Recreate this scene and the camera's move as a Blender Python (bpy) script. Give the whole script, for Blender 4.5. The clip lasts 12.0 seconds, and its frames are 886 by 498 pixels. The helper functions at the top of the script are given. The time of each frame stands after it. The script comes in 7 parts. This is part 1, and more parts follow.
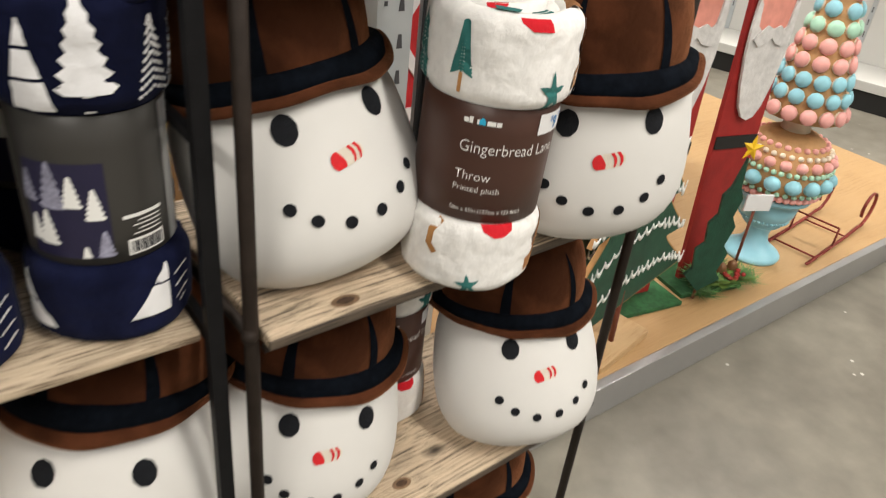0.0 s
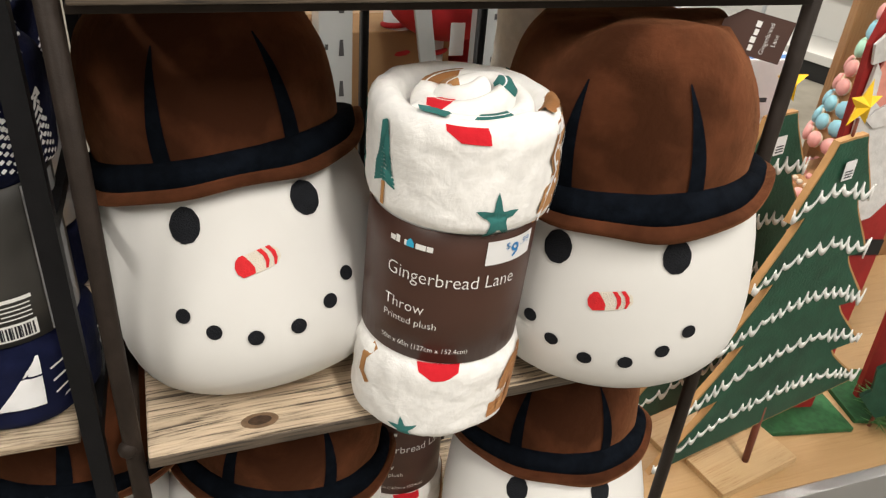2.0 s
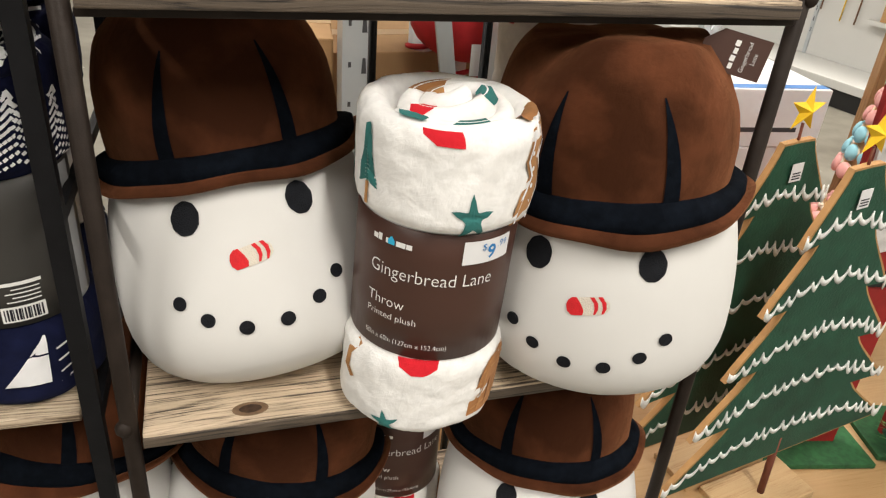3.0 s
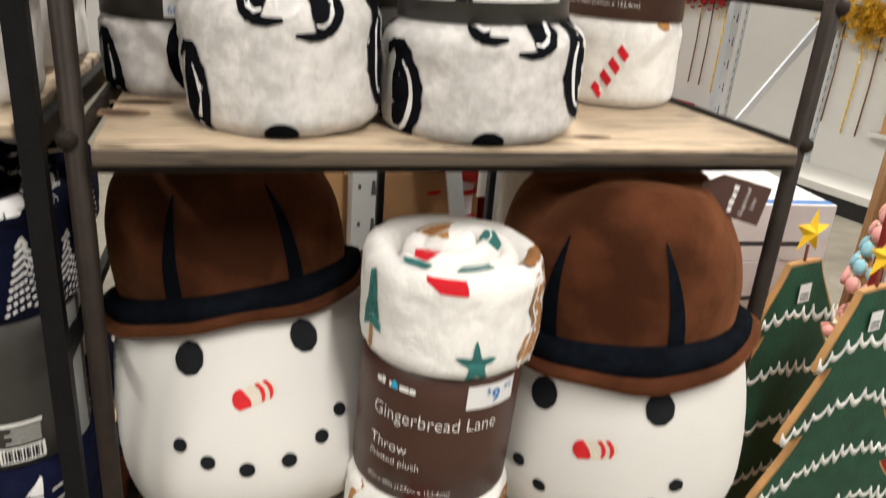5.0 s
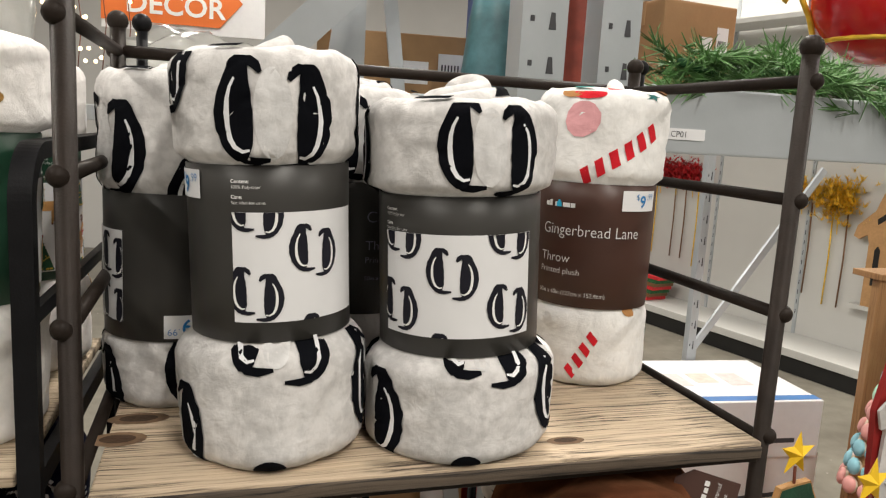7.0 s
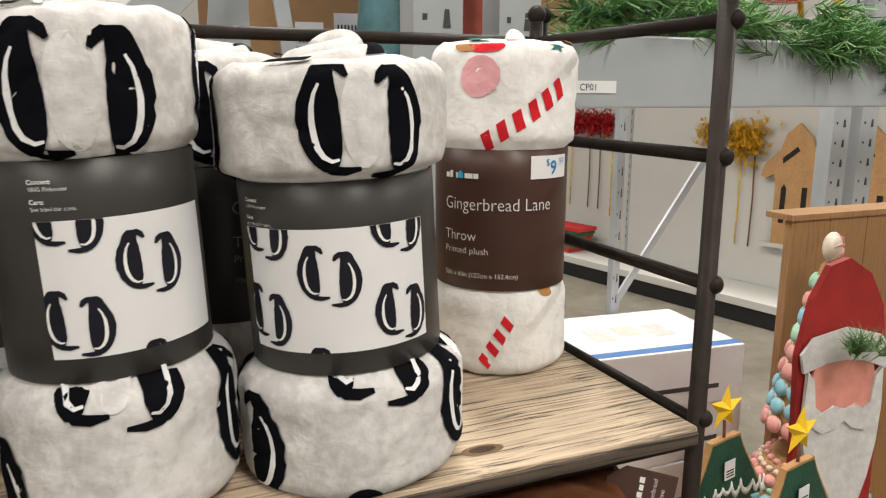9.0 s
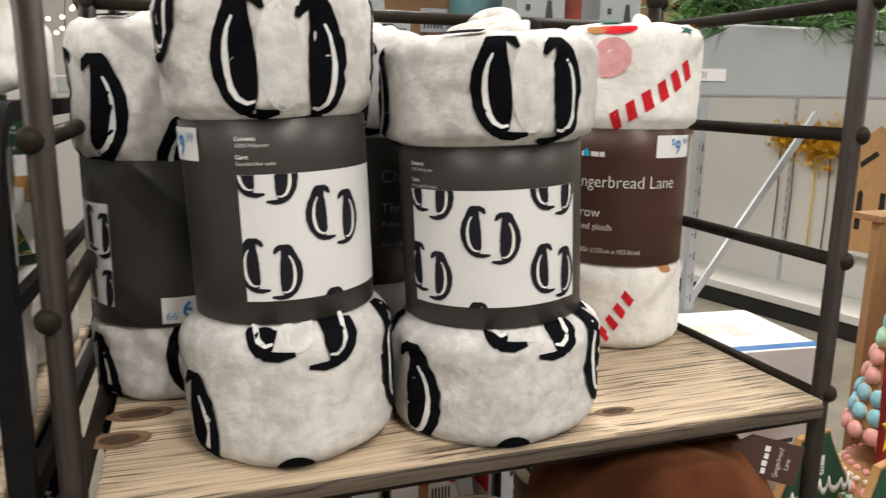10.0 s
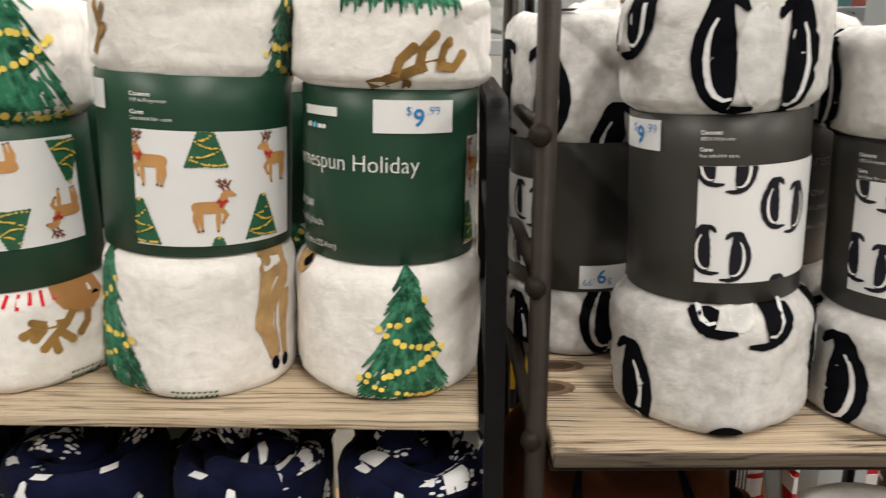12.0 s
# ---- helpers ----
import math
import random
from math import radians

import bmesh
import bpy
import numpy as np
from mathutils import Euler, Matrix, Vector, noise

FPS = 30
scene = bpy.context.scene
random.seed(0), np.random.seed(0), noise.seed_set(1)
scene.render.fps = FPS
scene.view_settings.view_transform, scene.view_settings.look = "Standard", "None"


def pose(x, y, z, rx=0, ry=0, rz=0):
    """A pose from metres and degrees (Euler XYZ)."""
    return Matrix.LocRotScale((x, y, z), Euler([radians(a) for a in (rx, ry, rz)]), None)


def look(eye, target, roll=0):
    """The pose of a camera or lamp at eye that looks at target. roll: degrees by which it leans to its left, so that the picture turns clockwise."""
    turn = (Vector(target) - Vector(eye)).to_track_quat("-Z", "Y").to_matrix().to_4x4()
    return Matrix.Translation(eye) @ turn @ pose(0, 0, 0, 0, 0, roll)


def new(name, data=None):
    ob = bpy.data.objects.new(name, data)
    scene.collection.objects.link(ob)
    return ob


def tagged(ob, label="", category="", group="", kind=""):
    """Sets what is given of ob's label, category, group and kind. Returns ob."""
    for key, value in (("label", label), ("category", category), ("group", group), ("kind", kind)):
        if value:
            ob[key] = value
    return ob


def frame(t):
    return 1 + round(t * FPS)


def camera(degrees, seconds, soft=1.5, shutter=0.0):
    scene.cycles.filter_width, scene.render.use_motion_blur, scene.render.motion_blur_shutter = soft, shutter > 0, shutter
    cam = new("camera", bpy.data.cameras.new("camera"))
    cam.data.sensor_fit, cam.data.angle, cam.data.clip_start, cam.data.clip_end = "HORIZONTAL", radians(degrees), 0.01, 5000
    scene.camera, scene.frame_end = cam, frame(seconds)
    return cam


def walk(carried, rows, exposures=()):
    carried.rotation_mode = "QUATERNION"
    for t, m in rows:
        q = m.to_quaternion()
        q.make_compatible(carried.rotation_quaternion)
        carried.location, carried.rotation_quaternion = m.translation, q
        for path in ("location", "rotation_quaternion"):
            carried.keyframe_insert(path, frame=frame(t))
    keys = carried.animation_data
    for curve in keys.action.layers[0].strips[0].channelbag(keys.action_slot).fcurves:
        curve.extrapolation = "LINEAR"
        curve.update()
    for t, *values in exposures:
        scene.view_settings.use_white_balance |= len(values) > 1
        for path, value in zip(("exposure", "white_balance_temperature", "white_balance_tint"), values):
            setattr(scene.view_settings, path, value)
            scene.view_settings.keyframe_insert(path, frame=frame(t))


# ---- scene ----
cam = camera(61.5, 12.0, 1.2, 0.45)
PATH = [
    (0, (0.317, 0.336, 1.444), (1.421, 1.642, 0.407), 6.8),
    (0.5, (0.456, 0.451, 1.434), (1.508, 1.783, 0.376), 6.8),
    (1, (0.546, 0.489, 1.451), (1.438, 1.933, 0.393), 5.9),
    (1.5, (0.604, 0.43, 1.457), (1.327, 1.966, 0.4), 5.3),
    (2, (0.631, 0.371, 1.473), (1.247, 1.973, 0.446), 4.9),
    (2.5, (0.658, 0.335, 1.473), (1.211, 1.98, 0.48), 4.8),
    (4.5, (0.674, 0.311, 1.477), (1.173, 2.044, 0.611), 4.9),
    (5, (0.673, 0.333, 1.507), (1.181, 2.122, 0.773), 4.7),
    (5.5, (0.677, 0.348, 1.598), (1.2, 2.186, 1.007), 4.9),
    (6, (0.682, 0.346, 1.647), (1.225, 2.227, 1.238), 4.4),
    (6.5, (0.68, 0.336, 1.65), (1.224, 2.234, 1.334), 3.9),
    (7, (0.673, 0.326, 1.647), (1.204, 2.228, 1.331), 3.3),
    (7.5, (0.671, 0.33, 1.644), (1.23, 2.221, 1.313), 2.3),
    (7.7, (0.67, 0.329, 1.644), (1.257, 2.211, 1.304), 1.8),
    (9.3, (0.741, 0.429, 1.652), (1.467, 2.246, 1.238), 0.1),
    (9.5, (0.703, 0.415, 1.642), (1.396, 2.248, 1.24), 0.2),
    (10, (0.652, 0.406, 1.63), (1.236, 2.275, 1.222), 0.8),
    (10.5, (0.637, 0.404, 1.631), (1.093, 2.306, 1.214), 1.1),
    (11, (0.613, 0.398, 1.624), (0.919, 2.331, 1.209), 0.8),
    (11.5, (0.533, 0.386, 1.648), (0.635, 2.323, 1.158), -0.0),
    (12, (0.502, 0.382, 1.664), (0.438, 2.305, 1.12), -0.3),
]
walk(cam, [(t, look(eye, target, roll)) for t, eye, target, roll in PATH], [(0.0, 0.29), (1.5, 0.38), (4.5, 0.38), (5.5, 0.20), (6.5, -0.05), (9.5, 0.03), (11.0, 0.09), (12.0, 0.06)])

# ---- light: closed store hall with rows of linear ceiling fixtures ----
world = bpy.data.worlds.new("store_world")
scene.world = world
world.use_nodes = True
world.node_tree.nodes["Background"].inputs[0].default_value = (0.9, 0.93, 1.0, 1)
world.node_tree.nodes["Background"].inputs[1].default_value = 0.01
HALL = (-7.0, 9.0, -5.0, 10.0, 4.6)
LAMP_W = 131.0
LAMP_SPOTS = [(-2.2, -1.5), (1.4, -1.5), (5.0, -1.5), (-2.2, 2.6), (1.4, 2.6), (5.0, 2.6), (0.0, 6.0), (4.4, 6.0)]


# ---- materials ----
def mat(name, col, rough=0.6, metal=0.0, scale=30.0, var=0.12, bump=0.0, bscale=None, sheen=0.0, col2=None, coat=0.0, stretch=(1, 1, 1), emit=0.0, spec=0.4):
    m = bpy.data.materials.new(name)
    m.use_nodes = True
    nt = m.node_tree
    b = nt.nodes["Principled BSDF"]
    b.inputs["Roughness"].default_value = rough
    b.inputs["Metallic"].default_value = metal
    b.inputs["Specular IOR Level"].default_value = spec
    b.inputs["Sheen Weight"].default_value = sheen
    b.inputs["Sheen Roughness"].default_value = 0.5
    b.inputs["Coat Weight"].default_value = coat
    tc = nt.nodes.new("ShaderNodeTexCoord")
    mp = nt.nodes.new("ShaderNodeMapping")
    mp.inputs["Scale"].default_value = stretch
    nt.links.new(tc.outputs["Object"], mp.inputs["Vector"])
    n1 = nt.nodes.new("ShaderNodeTexNoise")
    n1.inputs["Scale"].default_value = scale
    n1.inputs["Detail"].default_value = 5
    n2 = nt.nodes.new("ShaderNodeTexNoise")
    n2.inputs["Scale"].default_value = scale * 0.17
    n2.inputs["Detail"].default_value = 3
    for n in (n1, n2):
        nt.links.new(mp.outputs[0], n.inputs["Vector"])
    mix = nt.nodes.new("ShaderNodeMath")
    mix.operation = "ADD"
    nt.links.new(n1.outputs["Fac"], mix.inputs[0])
    nt.links.new(n2.outputs["Fac"], mix.inputs[1])
    rmp = nt.nodes.new("ShaderNodeMapRange")
    rmp.inputs["From Min"].default_value = 0.7
    rmp.inputs["From Max"].default_value = 1.3
    nt.links.new(mix.outputs[0], rmp.inputs["Value"])
    cm = nt.nodes.new("ShaderNodeMix")
    cm.data_type = "RGBA"
    c2 = col2 or tuple(min(1.0, c * (1 + var)) for c in col)
    c1 = col if col2 else tuple(c * (1 - var) for c in col)
    cm.inputs[6].default_value = (*c1, 1)
    cm.inputs[7].default_value = (*c2, 1)
    nt.links.new(rmp.outputs[0], cm.inputs[0])
    nt.links.new(cm.outputs[2], b.inputs["Base Color"])
    if bump:
        bn = nt.nodes.new("ShaderNodeTexNoise")
        bn.inputs["Scale"].default_value = bscale or scale * 6
        bn.inputs["Detail"].default_value = 3
        nt.links.new(mp.outputs[0], bn.inputs["Vector"])
        bp = nt.nodes.new("ShaderNodeBump")
        bp.inputs["Strength"].default_value = bump
        bp.inputs["Distance"].default_value = 0.003
        nt.links.new(bn.outputs["Fac"], bp.inputs["Height"])
        nt.links.new(bp.outputs["Normal"], b.inputs["Normal"])
    if emit:
        b.inputs["Emission Color"].default_value = (*col, 1)
        b.inputs["Emission Strength"].default_value = emit
    return m


def wood(name, light, dark, rough=0.65, scale=1.0, axis=0, knots=True, lines=0.0):
    """Weathered board: streaks along one axis, broad tone changes and knots."""
    m = bpy.data.materials.new(name)
    m.use_nodes = True
    nt = m.node_tree
    b = nt.nodes["Principled BSDF"]
    b.inputs["Roughness"].default_value = rough
    tc = nt.nodes.new("ShaderNodeTexCoord")
    oi = nt.nodes.new("ShaderNodeObjectInfo")
    add = nt.nodes.new("ShaderNodeVectorMath")
    add.operation = "ADD"
    nt.links.new(tc.outputs["Object"], add.inputs[0])
    nt.links.new(oi.outputs["Random"], add.inputs[1])
    mp = nt.nodes.new("ShaderNodeMapping")
    st = [120.0 * scale] * 3
    st[axis] = 1.3 * scale
    mp.inputs["Scale"].default_value = st
    nt.links.new(add.outputs[0], mp.inputs["Vector"])
    warp = nt.nodes.new("ShaderNodeTexNoise")
    warp.inputs["Scale"].default_value = 5.0 * scale
    nt.links.new(add.outputs[0], warp.inputs["Vector"])
    vm = nt.nodes.new("ShaderNodeVectorMath")
    vm.operation = "MULTIPLY_ADD"
    vm.inputs[1].default_value = (2.2, 2.2, 2.2)
    nt.links.new(warp.outputs["Color"], vm.inputs[0])
    nt.links.new(mp.outputs[0], vm.inputs[2])
    g = nt.nodes.new("ShaderNodeTexNoise")
    g.inputs["Scale"].default_value = 2.2
    g.inputs["Detail"].default_value = 8
    g.inputs["Roughness"].default_value = 0.68
    nt.links.new(vm.outputs[0], g.inputs["Vector"])
    broad = nt.nodes.new("ShaderNodeTexNoise")
    broad.inputs["Scale"].default_value = 7.0 * scale
    nt.links.new(add.outputs[0], broad.inputs["Vector"])
    mul = nt.nodes.new("ShaderNodeMath")
    mul.operation = "MULTIPLY_ADD"
    mul.inputs[1].default_value = 0.35
    nt.links.new(broad.outputs["Fac"], mul.inputs[0])
    nt.links.new(g.outputs["Fac"], mul.inputs[2])
    ramp = nt.nodes.new("ShaderNodeValToRGB")
    e = ramp.color_ramp.elements
    e[0].position, e[0].color = 0.50, (*dark, 1)
    e[1].position, e[1].color = 0.84, (*light, 1)
    mid = ramp.color_ramp.elements.new(0.62)
    mid.color = (*[0.3 * d + 0.7 * l for d, l in zip(dark, light)], 1)
    nt.links.new(mul.outputs[0], ramp.inputs[0])
    out = ramp.outputs[0]
    if lines:
        # dense thin dark grain lines, broken up along the board
        lp = nt.nodes.new("ShaderNodeMapping")
        lst = [330.0] * 3
        lst[axis] = 5.5
        lp.inputs["Scale"].default_value = lst
        nt.links.new(add.outputs[0], lp.inputs["Vector"])
        lv = nt.nodes.new("ShaderNodeVectorMath")
        lv.operation = "MULTIPLY_ADD"
        lv.inputs[1].default_value = (5.0, 5.0, 5.0)
        nt.links.new(warp.outputs["Color"], lv.inputs[0])
        nt.links.new(lp.outputs[0], lv.inputs[2])
        ln = nt.nodes.new("ShaderNodeTexNoise")
        ln.inputs["Scale"].default_value = 1.0
        ln.inputs["Detail"].default_value = 3
        nt.links.new(lv.outputs[0], ln.inputs["Vector"])
        lr = nt.nodes.new("ShaderNodeMapRange")
        lr.inputs["From Min"].default_value = 0.53
        lr.inputs["From Max"].default_value = 0.66
        lr.inputs["To Max"].default_value = lines
        nt.links.new(ln.outputs["Fac"], lr.inputs["Value"])
        lm = nt.nodes.new("ShaderNodeMix")
        lm.data_type = "RGBA"
        lm.inputs[7].default_value = (*dark, 1)
        nt.links.new(lr.outputs[0], lm.inputs[0])
        nt.links.new(out, lm.inputs[6])
        out = lm.outputs[2]
    if knots:
        kv = nt.nodes.new("ShaderNodeMapping")
        kst = [9.0 * scale] * 3
        kst[axis] = 4.5 * scale
        kv.inputs["Scale"].default_value = kst
        nt.links.new(add.outputs[0], kv.inputs["Vector"])
        vo = nt.nodes.new("ShaderNodeTexVoronoi")
        vo.inputs["Scale"].default_value = 1.0
        nt.links.new(kv.outputs[0], vo.inputs["Vector"])
        kr = nt.nodes.new("ShaderNodeValToRGB")
        ke = kr.color_ramp.elements
        ke[0].position, ke[0].color = 0.04, (1, 1, 1, 1)
        ke[1].position, ke[1].color = 0.13, (0, 0, 0, 1)
        nt.links.new(vo.outputs["Distance"], kr.inputs[0])
        km = nt.nodes.new("ShaderNodeMix")
        km.data_type = "RGBA"
        km.inputs[7].default_value = (*[d * 0.6 for d in dark], 1)
        nt.links.new(kr.outputs[0], km.inputs[0])
        nt.links.new(out, km.inputs[6])
        out = km.outputs[2]
    nt.links.new(out, b.inputs["Base Color"])
    bp = nt.nodes.new("ShaderNodeBump")
    bp.inputs["Strength"].default_value = 0.6
    bp.inputs["Distance"].default_value = 0.002
    nt.links.new(g.outputs["Fac"], bp.inputs["Height"])
    nt.links.new(bp.outputs["Normal"], b.inputs["Normal"])
    return m


def plush(name, col, var=0.1, tone=14.0, sheen=0.06, dent=0.44):
    """Short pile: soft tonal clouds, fine fibre grain and shallow dents."""
    m = mat(name, col, rough=0.95, scale=tone, var=var, bump=0.16, bscale=1500, sheen=sheen, spec=0.05)
    nt = m.node_tree
    b = nt.nodes["Principled BSDF"]
    fine = b.inputs["Normal"].links[0].from_socket
    for k in nt.nodes:
        if k.bl_idname == "ShaderNodeMapRange":
            k.inputs["From Min"].default_value, k.inputs["From Max"].default_value = 0.84, 1.16
    tc = nt.nodes.new("ShaderNodeTexCoord")
    n = nt.nodes.new("ShaderNodeTexNoise")
    n.inputs["Scale"].default_value = 60
    n.inputs["Detail"].default_value = 5
    n.inputs["Distortion"].default_value = 0.25
    nt.links.new(tc.outputs["Object"], n.inputs["Vector"])
    bp = nt.nodes.new("ShaderNodeBump")
    bp.inputs["Strength"].default_value = dent
    bp.inputs["Distance"].default_value = 0.006
    nt.links.new(n.outputs["Fac"], bp.inputs["Height"])
    nt.links.new(fine, bp.inputs["Normal"])
    nt.links.new(bp.outputs["Normal"], b.inputs["Normal"])
    return m


M_POST = mat("bronze_powder_coat", (0.021, 0.0155, 0.0125), 0.48, 0.1, 60, 0.25, 0.12, 500, spec=0.12)
M_BLACK = mat("black_powder_coat", (0.007, 0.007, 0.008), 0.5, 0.0, 60, 0.2, 0.1, 500, spec=0.14)
M_SHELF = wood("weathered_shelf_wood", (0.66, 0.52, 0.37), (0.045, 0.030, 0.018), lines=0.95)
M_EDGE = wood("shelf_edge_dark", (0.11, 0.082, 0.058), (0.010, 0.0075, 0.006), knots=False, lines=0.9)
M_KNOT = mat("wood_knot", (0.05, 0.026, 0.013), 0.7, 0, 120, 0.5, 0.3, 300)
M_KNOT_RING = mat("wood_knot_ring", (0.17, 0.105, 0.06), 0.7, 0, 120, 0.3, 0.3, 300)
M_SHELF_B = wood("pale_shelf_wood", (0.62, 0.50, 0.36), (0.10, 0.066, 0.040), lines=0.75)
M_WHITE = mat("white_velvet", (0.65, 0.64, 0.62), 0.9, 0, 12, 0.03, 0.08, 1400, sheen=0.05, spec=0.15)
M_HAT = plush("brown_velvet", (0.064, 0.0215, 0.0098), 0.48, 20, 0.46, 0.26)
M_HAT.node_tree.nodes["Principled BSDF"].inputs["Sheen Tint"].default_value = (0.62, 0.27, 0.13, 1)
M_NAVY_TRIM = plush("black_navy_plush", (0.0035, 0.005, 0.008), 0.3, 90, 0.0)
M_STITCH = mat("black_embroidery", (0.009, 0.010, 0.013), 0.7, 0, 90, 0.3, 0.6, 700, spec=0.15)
M_RED = mat("red_embroidery", (0.60, 0.012, 0.018), 0.75, 0, 90, 0.15, 0.5, 700)
M_CREAM = mat("cream_embroidery", (0.66, 0.60, 0.51), 0.8, 0, 90, 0.08, 0.5, 700)
M_PLUSH_GREY = plush("pale_grey_plush", (0.58, 0.565, 0.553), 0.14, 95)
M_PLUSH_WHITE = plush("white_plush", (0.79, 0.78, 0.76), 0.055, 95)
M_PLUSH_CREAM = plush("ivory_plush", (0.78, 0.755, 0.73), 0.06, 95)
M_PLUSH_NAVY = plush("navy_plush", (0.0062, 0.008, 0.027), 0.3, 30, 0.02)
M_INK = plush("black_plush_print", (0.0045, 0.005, 0.007), 0.3, 14, 0.0, 0.2)
M_TEAL = plush("teal_print", (0.035, 0.15, 0.14), 0.25)
M_TAN = plush("tan_print", (0.40, 0.20, 0.075), 0.2)
M_CARAMEL = plush("caramel_print", (0.33, 0.15, 0.055), 0.2)
M_REDP = plush("red_print", (0.58, 0.02, 0.03), 0.12)
M_PINK = plush("pink_print", (0.75, 0.38, 0.40), 0.08)
M_GREENP = plush("fir_green_print", (0.025, 0.12, 0.068), 0.6, 150)
M_GREENL = plush("fir_light_green_print", (0.055, 0.185, 0.115), 0.4, 150)
M_FAWN = plush("fawn_print", (0.40, 0.255, 0.115), 0.22, 60)
M_ANTLER = plush("antler_brown_print", (0.27, 0.155, 0.050), 0.25, 60)
M_YELLOWP = plush("yellow_print", (0.78, 0.61, 0.13), 0.15)
M_WHITEP = plush("white_print", (0.74, 0.74, 0.755), 0.06)
M_BELLY = plush("belly_white", (0.62, 0.612, 0.605), 0.14, 62)
M_LAB_BROWN = mat("brown_card", (0.062, 0.028, 0.020), 0.40, 0, 20, 0.05, spec=0.35)
M_LAB_GREY = mat("charcoal_card", (0.042, 0.040, 0.037), 0.40, 0, 20, 0.05, spec=0.35)
M_LAB_GREEN = mat("green_card", (0.014, 0.052, 0.030), 0.40, 0, 20, 0.05, spec=0.35)
M_PAPER = mat("white_paper", (0.74, 0.74, 0.75), 0.45, 0, 40, 0.03)
M_TYPE = mat("white_type", (0.80, 0.80, 0.78), 0.45, 0, 40, 0.02)
M_BLUE = mat("blue_type", (0.02, 0.19, 0.48), 0.45, 0, 40, 0.05)
M_CYAN = mat("cyan_mark", (0.03, 0.42, 0.68), 0.45, 0, 40, 0.05)
M_PRINT_BLACK = mat("black_ink", (0.010, 0.010, 0.017), 0.4, 0, 40, 0.1, spec=0.25)
M_PANEL_NAVY = mat("navy_ink", (0.020, 0.018, 0.048), 0.4, 0, 40, 0.1, spec=0.3)
M_SOFTPRINT = mat("grey_blue_ink", (0.25, 0.25, 0.33), 0.45, 0, 300, 0.5)
M_DEER = mat("deer_ink", (0.52, 0.27, 0.095), 0.45, 0, 60, 0.15)
M_FIRINK = mat("fir_ink", (0.022, 0.11, 0.055), 0.45, 0, 60, 0.25)
M_YELINK = mat("yellow_ink", (0.70, 0.50, 0.08), 0.45, 0, 60, 0.1)
M_REDINK = mat("red_ink", (0.45, 0.03, 0.03), 0.45, 0, 60, 0.1)
M_FILM = mat("clear_sleeve_film", (0.30, 0.30, 0.31), 0.12, 0, 30, 0.1, coat=0.5)
M_FAINT = mat("faint_pink_print", (0.66, 0.58, 0.56), 0.5, 0, 45, 0.16)
M_FAINT_TAN = mat("faint_tan_print", (0.66, 0.61, 0.53), 0.5, 0, 45, 0.14)
M_STEEL = mat("galvanised_grey_paint", (0.43, 0.46, 0.48), 0.35, 0.25, 12, 0.08, 0.05, 200)
M_STEEL_DARK = mat("slot_dark", (0.05, 0.05, 0.055), 0.6)
M_BOX = mat("kraft_cardboard", (0.34, 0.20, 0.095), 0.8, 0, 22, 0.10, 0.1, 160)
M_TAPE = mat("packing_tape", (0.42, 0.27, 0.14), 0.3, 0, 30, 0.05)
M_GOND = mat("white_gondola_paint", (0.55, 0.545, 0.52), 0.45, 0, 3, 0.04)
M_KICK = mat("black_kick", (0.012, 0.012, 0.012), 0.5, 0, 10, 0.2)
M_FLOOR = None
M_PLY = wood("platform_plywood", (0.46, 0.29, 0.135), (0.36, 0.21, 0.085), 0.5, 0.6, 0, False)
M_TRIM = mat("grey_aluminium_trim", (0.42, 0.42, 0.42), 0.35, 0.6, 8, 0.06, 0.05, 120)
M_BOARD = wood("brown_display_board", (0.36, 0.20, 0.085), (0.22, 0.11, 0.04), 0.6, 0.7, 2, False)
M_MDF = mat("raw_wood_edge", (0.42, 0.23, 0.09), 0.7, 0, 40, 0.15, 0.2, 200)
M_FIR = mat("painted_fir_green", (0.012, 0.060, 0.034), 0.6, 0, 25, 0.35, 0.5, 180)
M_SNOW = mat("painted_snow", (0.74, 0.74, 0.72), 0.7, 0, 60, 0.08, 0.5, 160)
M_STICK = mat("red_brown_stick", (0.16, 0.045, 0.025), 0.6, 0, 40, 0.2)
M_BLOCK = wood("pine_block", (0.55, 0.38, 0.20), (0.38, 0.22, 0.09), 0.6, 1.0, 0, False)
M_STAR = mat("yellow_star_paint", (0.80, 0.50, 0.015), 0.45, 0, 30, 0.15, 0.2, 100)
M_SRED = mat("santa_red_paint", (0.30, 0.018, 0.016), 0.55, 0, 20, 0.2, 0.2, 100)
M_BEARD = mat("grey_white_wood", (0.60, 0.59, 0.58), 0.7, 0, 50, 0.15, 0.4, 120)
M_SKIN = mat("painted_face_pink", (0.68, 0.28, 0.22), 0.6, 0, 30, 0.15)
M_URN = mat("pale_blue_urn", (0.27, 0.55, 0.66), 0.35, 0, 20, 0.06, 0.05, 80)
M_MPINK = mat("pink_macaron", (0.74, 0.36, 0.33), 0.6, 0, 40, 0.1)
M_MBLUE = mat("blue_macaron", (0.26, 0.53, 0.62), 0.6, 0, 40, 0.1)
M_MGREEN = mat("mint_macaron", (0.38, 0.63, 0.48), 0.6, 0, 40, 0.1)
M_MICE = mat("icing_cream", (0.70, 0.62, 0.50), 0.6, 0, 60, 0.1)
M_CONE = mat("gingerbread_tan", (0.44, 0.25, 0.11), 0.75, 0, 50, 0.15, 0.3, 150)
